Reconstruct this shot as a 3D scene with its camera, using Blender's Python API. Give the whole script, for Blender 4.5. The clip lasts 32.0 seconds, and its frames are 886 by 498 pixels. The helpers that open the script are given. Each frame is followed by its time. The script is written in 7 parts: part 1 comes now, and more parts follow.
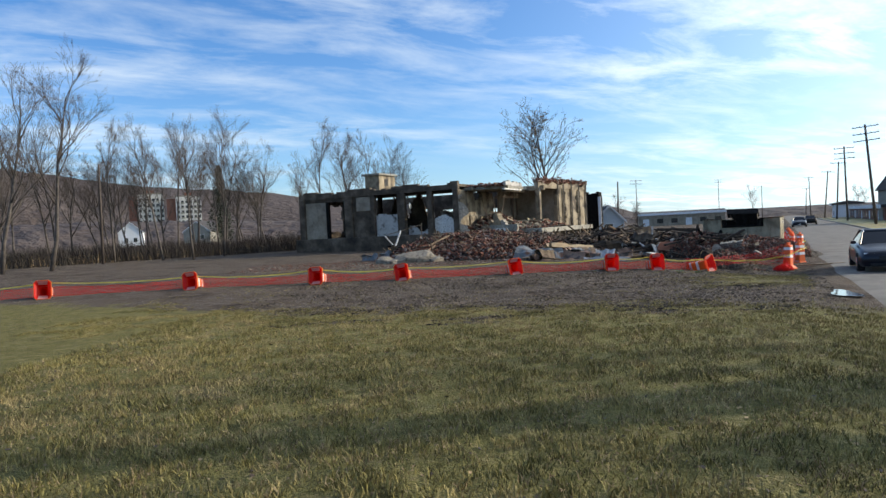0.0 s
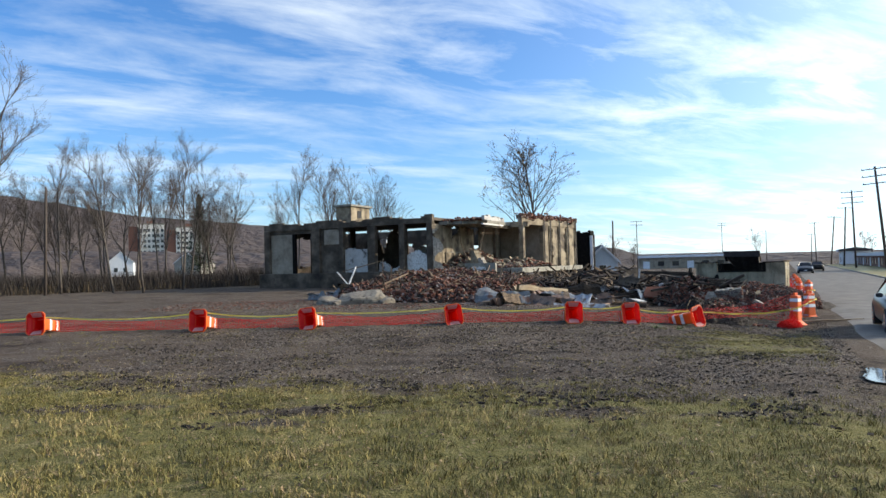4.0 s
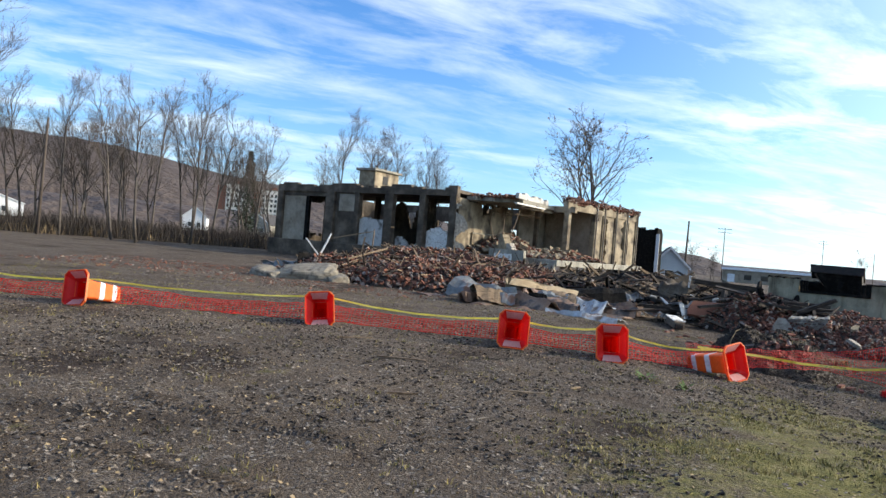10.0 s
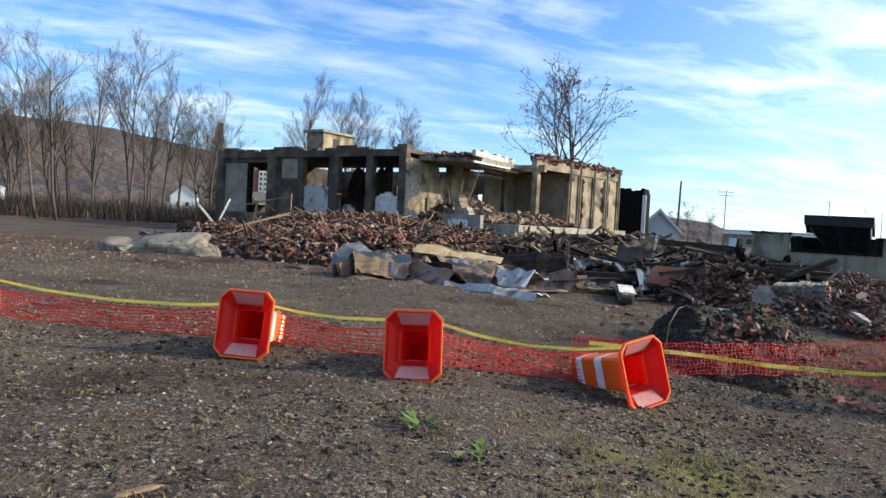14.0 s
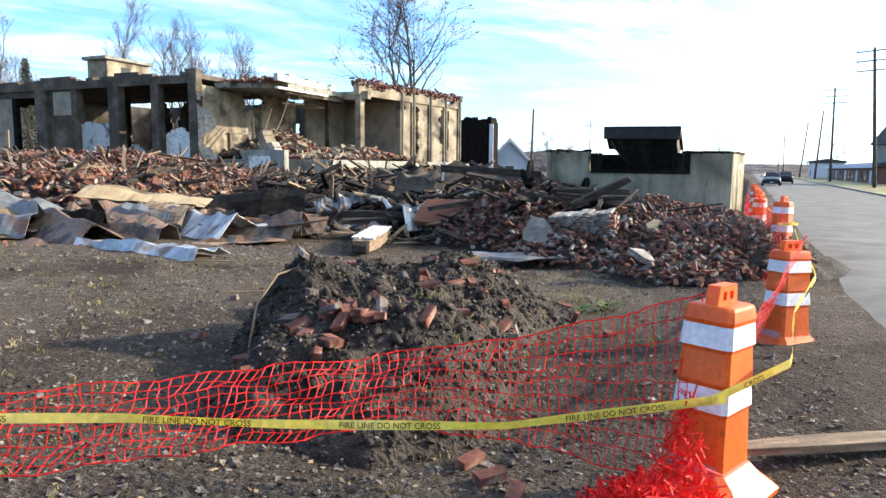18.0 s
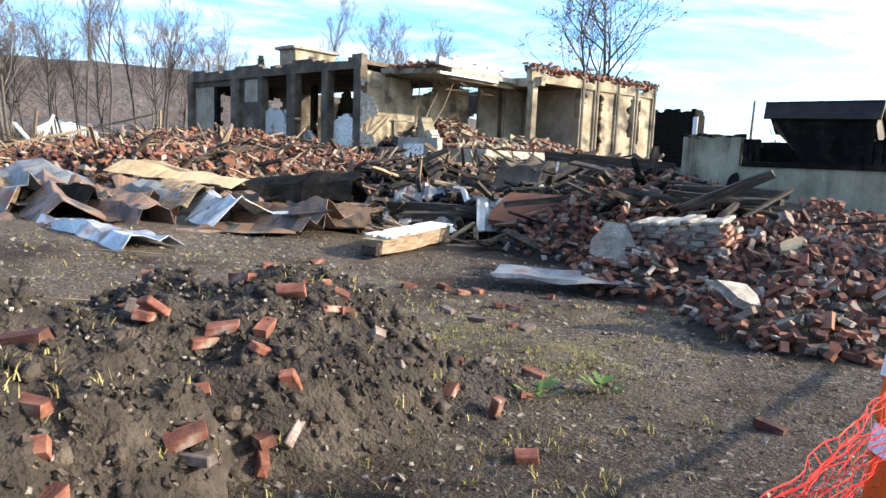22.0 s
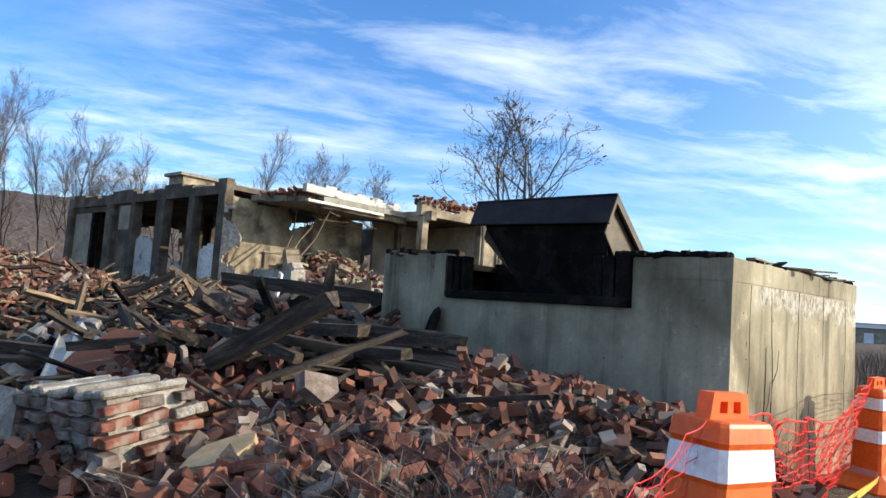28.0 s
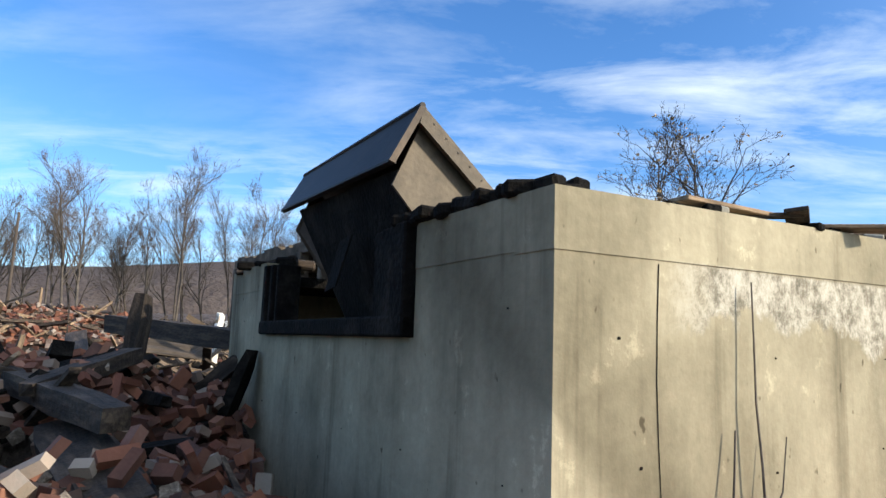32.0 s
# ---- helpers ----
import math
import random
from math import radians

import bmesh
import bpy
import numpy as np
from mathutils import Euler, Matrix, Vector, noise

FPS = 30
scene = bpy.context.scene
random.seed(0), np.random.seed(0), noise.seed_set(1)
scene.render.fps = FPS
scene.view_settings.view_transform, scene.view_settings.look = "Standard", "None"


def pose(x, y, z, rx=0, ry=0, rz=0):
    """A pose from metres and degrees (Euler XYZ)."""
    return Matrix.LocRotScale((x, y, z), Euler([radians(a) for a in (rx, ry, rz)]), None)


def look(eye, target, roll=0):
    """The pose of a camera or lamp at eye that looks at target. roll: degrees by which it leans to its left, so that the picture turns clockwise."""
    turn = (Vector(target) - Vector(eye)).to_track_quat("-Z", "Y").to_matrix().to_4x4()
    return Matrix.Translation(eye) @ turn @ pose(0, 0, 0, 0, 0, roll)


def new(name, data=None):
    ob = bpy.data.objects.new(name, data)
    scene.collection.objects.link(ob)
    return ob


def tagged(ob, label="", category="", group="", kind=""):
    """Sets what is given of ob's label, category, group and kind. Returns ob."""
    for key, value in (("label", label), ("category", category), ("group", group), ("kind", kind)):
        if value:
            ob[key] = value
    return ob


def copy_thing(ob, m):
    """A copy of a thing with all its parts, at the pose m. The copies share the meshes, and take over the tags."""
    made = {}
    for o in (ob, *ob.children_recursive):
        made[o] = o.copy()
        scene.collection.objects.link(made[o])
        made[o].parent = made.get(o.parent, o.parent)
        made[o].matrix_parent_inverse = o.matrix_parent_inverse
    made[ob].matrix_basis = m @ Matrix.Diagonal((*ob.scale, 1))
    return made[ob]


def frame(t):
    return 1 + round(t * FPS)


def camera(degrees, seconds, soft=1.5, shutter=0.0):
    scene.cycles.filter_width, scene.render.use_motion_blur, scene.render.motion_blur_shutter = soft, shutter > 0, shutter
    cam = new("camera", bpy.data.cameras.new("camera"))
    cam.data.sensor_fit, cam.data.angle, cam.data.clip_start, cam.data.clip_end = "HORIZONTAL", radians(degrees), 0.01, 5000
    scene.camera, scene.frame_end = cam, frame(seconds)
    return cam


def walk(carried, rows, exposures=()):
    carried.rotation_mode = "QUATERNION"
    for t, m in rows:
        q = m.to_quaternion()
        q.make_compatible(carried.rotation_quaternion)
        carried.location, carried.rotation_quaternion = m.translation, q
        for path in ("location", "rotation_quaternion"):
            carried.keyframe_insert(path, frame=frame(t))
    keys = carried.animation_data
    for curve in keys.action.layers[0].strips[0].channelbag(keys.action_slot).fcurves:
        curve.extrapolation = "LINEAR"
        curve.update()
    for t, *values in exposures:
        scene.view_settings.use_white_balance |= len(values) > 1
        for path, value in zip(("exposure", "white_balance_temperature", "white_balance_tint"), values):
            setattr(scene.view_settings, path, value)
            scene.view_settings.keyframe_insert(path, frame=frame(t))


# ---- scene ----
cam = camera(66.4, 32.0)
PATH = [
    (0, (-2.643, -5.863, 1.086), (-2.631, -3.864, 1.023), -2.9),
    (0.5, (-2.299, -5.193, 1.061), (-2.319, -3.196, 0.964), 0.8),
    (1, (-1.992, -4.549, 1.035), (-1.978, -2.554, 0.889), 1.1),
    (1.5, (-1.713, -3.916, 1.053), (-1.695, -1.923, 0.884), 1.7),
    (2, (-1.371, -3.292, 1.059), (-1.314, -1.295, 0.957), 2.7),
    (2.5, (-0.971, -2.679, 1.024), (-0.919, -0.68, 1.085), 2.1),
    (4.5, (0.376, 0.279, 0.958), (0.355, 2.278, 0.99), -2.6),
    (5, (0.723, 1.097, 0.928), (0.687, 3.096, 0.909), -3.3),
    (5.5, (1.029, 1.861, 0.892), (1.059, 3.857, 0.78), -4.1),
    (6, (1.251, 2.575, 0.86), (1.306, 4.573, 0.783), -3.9),
    (6.5, (1.744, 3.297, 0.871), (1.831, 5.293, 0.782), -2.2),
    (7, (2.217, 4.081, 0.854), (2.354, 6.074, 0.761), -1.8),
    (7.5, (2.558, 4.745, 0.835), (2.556, 6.743, 0.756), -0.2),
    (8, (2.796, 5.406, 0.796), (2.641, 7.4, 0.742), 0.2),
    (8.5, (3.169, 6.158, 0.758), (2.93, 8.143, 0.708), 2.7),
    (9, (3.572, 6.837, 0.76), (3.366, 8.826, 0.723), 3.7),
    (9.5, (3.933, 7.589, 0.745), (3.682, 9.573, 0.727), 4.1),
    (10, (4.266, 8.402, 0.74), (4.03, 10.388, 0.74), 4.7),
    (10.5, (4.614, 9.113, 0.718), (4.42, 11.103, 0.681), 4.5),
    (11, (4.877, 9.884, 0.721), (4.69, 11.874, 0.658), 4.6),
    (11.5, (5.211, 10.608, 0.677), (5.027, 12.599, 0.663), 3.8),
    (12, (5.488, 11.391, 0.663), (5.215, 13.372, 0.687), 4.2),
    (12.5, (5.837, 12.14, 0.629), (5.526, 14.115, 0.677), 4.1),
    (13, (6.19, 12.885, 0.546), (5.854, 14.856, 0.581), 3.3),
    (13.5, (6.602, 13.59, 0.556), (6.429, 15.581, 0.493), 2.9),
    (14, (7.034, 14.354, 0.511), (6.788, 16.337, 0.434), 3.0),
    (14.5, (7.517, 15.005, 0.49), (7.377, 16.997, 0.384), 4.2),
    (15, (7.981, 15.624, 0.503), (7.87, 17.618, 0.397), 4.9),
    (15.5, (8.356, 16.283, 0.441), (8.425, 18.279, 0.343), 5.5),
    (17.5, (10.164, 18.847, 0.262), (10.333, 20.812, -0.069), 0.6),
    (18, (10.556, 19.336, 0.312), (10.647, 21.32, 0.071), 0.5),
    (18.5, (10.94, 19.78, 0.258), (10.775, 21.768, 0.121), 3.3),
    (19, (11.289, 20.293, 0.181), (11.123, 22.277, -0.002), 1.9),
    (19.5, (11.63, 20.726, 0.185), (11.437, 22.705, -0.025), 6.5),
    (20, (11.995, 21.122, 0.145), (11.666, 23.084, -0.066), 7.2),
    (20.5, (12.284, 21.579, 0.188), (11.891, 23.526, -0.049), 6.3),
    (21, (12.575, 22.004, 0.147), (11.968, 23.899, -0.057), 4.2),
    (21.5, (12.815, 22.461, 0.111), (12.021, 24.284, -0.103), 3.5),
    (22, (13.125, 22.864, 0.121), (12.597, 24.775, -0.143), 2.3),
    (22.5, (13.515, 23.167, 0.097), (12.951, 25.067, -0.166), 2.0),
    (23, (13.905, 23.57, 0.062), (13.335, 25.455, -0.285), 2.1),
    (23.5, (14.231, 23.85, 0.135), (13.629, 25.73, -0.186), 2.5),
    (24, (14.638, 24.206, 0.089), (13.899, 26.061, -0.028), 3.9),
    (24.5, (14.887, 24.704, 0.129), (14.087, 26.537, 0.12), 5.7),
    (26.5, (16.037, 26.533, 0.098), (15.108, 28.303, 0.174), 1.8),
    (27, (16.2, 27.119, 0.15), (15.42, 28.959, 0.227), 1.4),
    (27.5, (16.545, 27.742, 0.122), (15.97, 29.653, 0.256), 2.7),
    (28, (16.792, 28.36, 0.103), (16.299, 30.291, 0.269), 4.0),
    (28.5, (17.01, 28.914, 0.123), (16.611, 30.863, 0.322), 4.2),
    (29, (17.256, 29.456, 0.123), (16.802, 31.394, 0.314), 4.7),
    (29.5, (17.443, 30.05, 0.15), (16.962, 31.982, 0.339), 4.7),
    (30, (17.69, 30.566, 0.154), (17.071, 32.454, 0.382), 4.8),
    (30.5, (17.862, 31.128, 0.164), (17.144, 32.978, 0.413), 4.2),
    (31, (18.085, 31.575, 0.151), (17.231, 33.363, 0.429), 3.1),
    (31.5, (18.306, 32.018, 0.15), (17.309, 33.728, 0.432), 2.9),
    (32, (18.486, 32.491, 0.18), (17.457, 34.183, 0.457), 2.1),
]
walk(cam, [(t, look(eye, target, roll)) for t, eye, target, roll in PATH],
     exposures=[(0, 0.02), (1, 0.32), (2, 0.47), (4.5, 0.02), (5, -0.08), (6, 0.24), (9, 0.37), (11, 0.40), (13, 0.30), (15.5, 0.58), (17.5, 1.02), (19, 0.97), (21, 1.12), (23, 1.27), (24.5, 1.07), (27, 0.72), (28, 0.42), (29, 0.18), (30, 0.30), (31, 0.38), (32, 0.38)])

# ---------------------------------------------------------------- world, sun
SUN_AZ = Vector((0.985, 0.17, 0.0)).normalized()
SUN_EL = radians(21)
world = bpy.data.worlds.new("sky")
scene.world = world
world.use_nodes = True
wn, wl = world.node_tree.nodes, world.node_tree.links
wn.clear()
w_out = wn.new("ShaderNodeOutputWorld")
w_bg = wn.new("ShaderNodeBackground")
w_sky = wn.new("ShaderNodeTexSky")
w_sky.sky_type = "NISHITA"
w_sky.sun_disc = False
w_sky.sun_elevation = SUN_EL
w_sky.sun_rotation = math.atan2(SUN_AZ.x, SUN_AZ.y)
w_sky.air_density, w_sky.dust_density, w_sky.ozone_density = 1.0, 0.6, 1.5
w_co = wn.new("ShaderNodeTexCoord")
w_sep = wn.new("ShaderNodeSeparateXYZ")
wl.new(w_co.outputs["Generated"], w_sep.inputs[0])


def w_math(op, a, b=None, clamp=False):
    n = wn.new("ShaderNodeMath")
    n.operation, n.use_clamp = op, clamp
    for i, v in enumerate((a, b)):
        if v is None:
            continue
        if isinstance(v, (int, float)):
            n.inputs[i].default_value = v
        else:
            wl.new(v, n.inputs[i])
    return n.outputs[0]


# cirrus on a flat layer overhead: direction divided by height
w_h = w_math("MAXIMUM", w_math("ADD", w_sep.outputs[2], 0.10), 0.03)
w_px, w_py = w_math("DIVIDE", w_sep.outputs[0], w_h), w_math("DIVIDE", w_sep.outputs[1], w_h)
w_cmb = wn.new("ShaderNodeCombineXYZ")
wl.new(w_px, w_cmb.inputs[0])
wl.new(w_py, w_cmb.inputs[1])
w_turn = wn.new("ShaderNodeMapping")
w_turn.inputs["Rotation"].default_value = (0, 0, radians(-29))
wl.new(w_cmb.outputs[0], w_turn.inputs["Vector"])
w_map = wn.new("ShaderNodeMapping")
w_map.inputs["Scale"].default_value = (0.62, 1.25, 1)
w_map.inputs["Location"].default_value = (2.7, 0.4, 0)
wl.new(w_turn.outputs[0], w_map.inputs["Vector"])
w_n1 = wn.new("ShaderNodeTexNoise")
w_n1.inputs["Scale"].default_value, w_n1.inputs["Detail"].default_value = 2.3, 8
w_n1.inputs["Roughness"].default_value, w_n1.inputs["Distortion"].default_value = 0.62, 0.35
wl.new(w_map.outputs[0], w_n1.inputs["Vector"])
w_ramp = wn.new("ShaderNodeValToRGB")
w_ramp.color_ramp.elements[0].position, w_ramp.color_ramp.elements[1].position = 0.43, 0.74
wl.new(w_n1.outputs["Fac"], w_ramp.inputs[0])
w_n2 = wn.new("ShaderNodeTexNoise")
w_n2.inputs["Scale"].default_value, w_n2.inputs["Detail"].default_value = 0.55, 2
wl.new(w_map.outputs[0], w_n2.inputs["Vector"])
w_mask = w_math("MULTIPLY", w_math("SUBTRACT", w_n2.outputs["Fac"], 0.30), 3.4, True)
w_cov = w_math("MULTIPLY", w_ramp.outputs[0], w_mask)
# thin veil that thickens towards the sun
w_dot = wn.new("ShaderNodeVectorMath")
w_dot.operation = "DOT_PRODUCT"
wl.new(w_co.outputs["Generated"], w_dot.inputs[0])
w_dot.inputs[1].default_value = (SUN_AZ.x * math.cos(SUN_EL), SUN_AZ.y * math.cos(SUN_EL), math.sin(SUN_EL))
w_glow = w_math("POWER", w_math("MAXIMUM", w_dot.outputs["Value"], 0.0), 2.8)
w_low = w_math("POWER", w_math("SUBTRACT", 1.0, w_math("MAXIMUM", w_sep.outputs[2], 0.0), True), 9.0)
w_veil = w_math("ADD", w_math("MULTIPLY", w_glow, 0.80), w_math("MULTIPLY", w_low, 0.42))
w_fac = w_math("ADD", w_math("MULTIPLY", w_cov, 0.68), w_veil, True)
w_str = w_math("ADD", 7.6, w_math("MULTIPLY", w_glow, 12.0))
w_cc = wn.new("ShaderNodeCombineXYZ")
wl.new(w_math("MULTIPLY", w_str, 0.91), w_cc.inputs[0])
wl.new(w_math("MULTIPLY", w_str, 1.0), w_cc.inputs[1])
wl.new(w_math("MULTIPLY", w_str, 1.05), w_cc.inputs[2])
w_mix = wn.new("ShaderNodeMix")
w_mix.data_type = "RGBA"
wl.new(w_fac, w_mix.inputs["Factor"])
w_tint = wn.new("ShaderNodeMix")
w_tint.data_type, w_tint.blend_type = "RGBA", "MULTIPLY"
w_tint.inputs["Factor"].default_value = 1.0
wl.new(w_sky.outputs[0], w_tint.inputs["A"])
w_tint.inputs["B"].default_value = (0.50, 0.92, 1.42, 1)
wl.new(w_tint.outputs["Result"], w_mix.inputs["A"])
wl.new(w_cc.outputs[0], w_mix.inputs["B"])
wl.new(w_mix.outputs["Result"], w_bg.inputs["Color"])
w_bg.inputs["Strength"].default_value = 0.138
wl.new(w_bg.outputs[0], w_out.inputs[0])

sun = new("sun", bpy.data.lights.new("sun", "SUN"))
sun.data.energy, sun.data.angle, sun.data.color = 5.0, radians(0.6), (1.0, 0.88, 0.70)
sun_dir = Vector((SUN_AZ.x * math.cos(SUN_EL), SUN_AZ.y * math.cos(SUN_EL), math.sin(SUN_EL)))
sun.matrix_world = look(sun_dir * 60, (0, 0, 0))


# ---------------------------------------------------------------- materials
def material(name, colors, rough=0.85, scale=4.0, detail=6.0, fine=60.0, bump=0.3, metal=0.0, vary=0.0, island=0.0,
             streak=None, spots=None, coords="Object", depth=0.02, spec=0.3):
    """Two-scale noise between colours; vary: lightness by object, island: by loose piece."""
    m = bpy.data.materials.new(name)
    m.use_nodes = True
    n, l = m.node_tree.nodes, m.node_tree.links
    b = n["Principled BSDF"]
    tc = n.new("ShaderNodeTexCoord")
    vec = tc.outputs[coords]
    if streak:
        mp = n.new("ShaderNodeMapping")
        mp.inputs["Scale"].default_value = streak
        l.new(vec, mp.inputs["Vector"])
        vec = mp.outputs[0]
    a = n.new("ShaderNodeTexNoise")
    a.inputs["Scale"].default_value, a.inputs["Detail"].default_value = scale, detail
    a.inputs["Roughness"].default_value = 0.65
    l.new(vec, a.inputs["Vector"])
    r = n.new("ShaderNodeValToRGB")
    els = r.color_ramp.elements
    while len(els) < len(colors):
        els.new(0.5)
    for i, c in enumerate(colors):
        els[i].position = 0.32 + 0.36 * i / max(1, len(colors) - 1)
        els[i].color = (*c, 1)
    l.new(a.outputs["Fac"], r.inputs[0])
    col = r.outputs[0]
    f = n.new("ShaderNodeTexNoise")
    f.inputs["Scale"].default_value, f.inputs["Detail"].default_value = fine, 4
    l.new(tc.outputs[coords], f.inputs["Vector"])

    def scaled(col, fac, lo, hi):
        mr = n.new("ShaderNodeMapRange")
        mr.inputs["To Min"].default_value, mr.inputs["To Max"].default_value = lo, hi
        l.new(fac, mr.inputs["Value"])
        mx = n.new("ShaderNodeVectorMath")
        mx.operation = "SCALE"
        l.new(col, mx.inputs[0])
        l.new(mr.outputs[0], mx.inputs["Scale"])
        return mx.outputs[0]

    col = scaled(col, f.outputs["Fac"], 0.65, 1.35)
    if vary:
        oi = n.new("ShaderNodeObjectInfo")
        col = scaled(col, oi.outputs["Random"], 1 - vary, 1 + vary)
    if island:
        g = n.new("ShaderNodeNewGeometry")
        col = scaled(col, g.outputs["Random Per Island"], 1 - island, 1 + island)
    if spots:
        sc, lo, hi, sp = spots
        s = n.new("ShaderNodeTexNoise")
        s.inputs["Scale"].default_value, s.inputs["Detail"].default_value = sc, 5
        l.new(tc.outputs[coords], s.inputs["Vector"])
        mr = n.new("ShaderNodeMapRange")
        mr.inputs["From Min"].default_value, mr.inputs["From Max"].default_value = lo, hi
        l.new(s.outputs["Fac"], mr.inputs["Value"])
        mx = n.new("ShaderNodeMix")
        mx.data_type = "RGBA"
        l.new(mr.outputs[0], mx.inputs["Factor"])
        l.new(col, mx.inputs["A"])
        mx.inputs["B"].default_value = (*sp, 1)
        col = mx.outputs["Result"]
    l.new(col, b.inputs["Base Color"])
    b.inputs["Roughness"].default_value, b.inputs["Metallic"].default_value = rough, metal
    b.inputs["Specular IOR Level"].default_value = spec
    if bump:
        ad = n.new("ShaderNodeMath")
        ad.operation = "ADD"
        l.new(a.outputs["Fac"], ad.inputs[0])
        l.new(f.outputs["Fac"], ad.inputs[1])
        bp = n.new("ShaderNodeBump")
        bp.inputs["Strength"].default_value, bp.inputs["Distance"].default_value = bump, depth
        l.new(ad.outputs[0], bp.inputs["Height"])
        l.new(bp.outputs[0], b.inputs["Normal"])
    return m


M_concrete = material("weathered_concrete", [(.13, .12, .10), (.24, .225, .185), (.34, .315, .255)], scale=1.3, fine=28, bump=.5,
                      streak=(1, 1, .22), spots=(3.2, .58, .72, (.12, .11, .10)))
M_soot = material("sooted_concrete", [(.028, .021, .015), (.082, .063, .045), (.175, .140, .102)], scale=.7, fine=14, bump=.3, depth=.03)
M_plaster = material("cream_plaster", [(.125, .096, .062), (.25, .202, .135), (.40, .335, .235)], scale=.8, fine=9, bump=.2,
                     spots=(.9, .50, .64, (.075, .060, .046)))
M_spall = material("crumbled_concrete", [(.20, .18, .14), (.36, .33, .27), (.54, .51, .44)], scale=9, fine=40, bump=.8, depth=.02, spots=(4, .50, .60, (.17, .15, .115)))
M_panel = material("grey_panel", [(.17, .138, .100), (.28, .235, .175), (.37, .315, .245)], scale=.9, fine=12, bump=.15)
# char; its black also paints the shade inside the vault and chute
M_char_shade = material("charred", [(.004, .004, .004), (.009, .008, .007), (.022, .019, .016)], scale=5, fine=40, bump=.6, spec=.06)
M_steel = material("scorched_steel", [(.008, .0065, .006), (.016, .013, .011), (.034, .025, .019)], rough=.55, scale=3, fine=40, bump=.1, metal=.3)
M_tanplate = material("tan_rusted_plate", [(.042, .031, .020), (.078, .059, .038), (.12, .092, .060)], rough=.6, scale=3, fine=30, bump=.15, spots=(2.2, .54, .70, (.05, .04, .03)))
M_rustplate = material("rusty_plate", [(.032, .022, .015), (.062, .043, .028), (.105, .073, .047)], rough=.6, scale=3, fine=30, bump=.15)
M_brick = material("red_brick", [(.066, .027, .019), (.150, .054, .034), (.255, .100, .060)], scale=9, fine=70, bump=.5, vary=.55, island=.0,
                   spots=(6, .55, .66, (.26, .205, .165)), depth=.006)
M_brick_far = material("red_brick_heap", [(.05, .028, .022), (.125, .054, .038), (.235, .10, .064)], scale=9, fine=60, bump=.4, island=.3,
                       spots=(2.5, .60, .70, (.22, .18, .15)), depth=.006)


def mixed_pieces(m, stops):
    """Each loose piece takes its own colour from the stops, with the grain of the material kept."""
    n, l = m.node_tree.nodes, m.node_tree.links
    g = n.new("ShaderNodeNewGeometry")
    r = n.new("ShaderNodeValToRGB")
    e = r.color_ramp.elements
    r.color_ramp.interpolation = "CONSTANT"
    while len(e) < len(stops):
        e.new(.5)
    for k, (q, c) in enumerate(stops):
        e[k].position, e[k].color = q, (*c, 1)
    l.new(g.outputs["Random Per Island"], r.inputs[0])
    b = n["Principled BSDF"]
    old = b.inputs["Base Color"].links[0].from_socket
    x = n.new("ShaderNodeMix")
    x.data_type = "RGBA"
    x.inputs["Factor"].default_value = .72
    l.new(old, x.inputs["A"])
    l.new(r.outputs[0], x.inputs["B"])
    l.new(x.outputs["Result"], b.inputs["Base Color"])


mixed_pieces(M_brick_far, [(0, (.150, .054, .034)), (.14, (.085, .038, .027)), (.28, (.225, .086, .048)), (.40, (.115, .048, .032)), (.54, (.052, .030, .024)), (.66, (.24, .115, .072)), (.75, (.17, .074, .047)), (.84, (.22, .175, .135)), (.93, (.36, .32, .265))])
M_dusty = material("mortar_dusted_brick", [(.075, .052, .042), (.145, .108, .09), (.24, .20, .172)], scale=7, fine=60, bump=.6, vary=.4, depth=.006)
M_mortar = material("old_mortar", [(.13, .11, .09), (.24, .215, .18), (.37, .34, .29)], scale=6, fine=50, bump=.6, vary=.25)
M_wood = material("weathered_wood", [(.09, .062, .04), (.18, .125, .078), (.29, .21, .135)], scale=3, fine=40, bump=.3, streak=(1, 9, 9), vary=.35, island=.3)
M_woodchar = material("burnt_wood", [(.013, .010, .008), (.042, .031, .023), (.10, .072, .050)], scale=3, fine=30, bump=.5, streak=(1, 7, 7), vary=.4, island=.4)
M_white = material("chipped_white_paint", [(.50, .48, .44), (.68, .66, .61), (.75, .73, .69)], scale=5, fine=40, bump=.2, spots=(9, .58, .64, (.25, .17, .10)))
M_galv = material("galvanised_sheet", [(.10, .105, .10), (.17, .175, .17), (.27, .28, .28)], rough=.5, metal=.35, scale=2.0, fine=20, bump=.1, spots=(2.4, .55, .66, (.20, .10, .06)))
M_bright = material("bright_galvanised_sheet", [(.27, .275, .27), (.40, .405, .40), (.54, .54, .53)], rough=.45, metal=.5, scale=2.0, fine=20, bump=.1, spots=(2.4, .58, .68, (.25, .16, .10)))
M_rustsheet = material("rusty_roof_sheet", [(.11, .06, .042), (.20, .125, .085), (.31, .23, .17)], rough=.6, metal=.2, scale=1.5, fine=18, bump=.15, spots=(3, .5, .62, (.07, .06, .055)))
M_tan = material("tan_board", [(.28, .19, .10), (.40, .29, .165), (.47, .36, .22)], scale=2, fine=24, bump=.15)
M_soil = material("rubble_soil", [(.015, .011, .008), (.034, .025, .018), (.070, .054, .040)], scale=3.2, fine=34, bump=1.0, depth=.05, coords="Object")
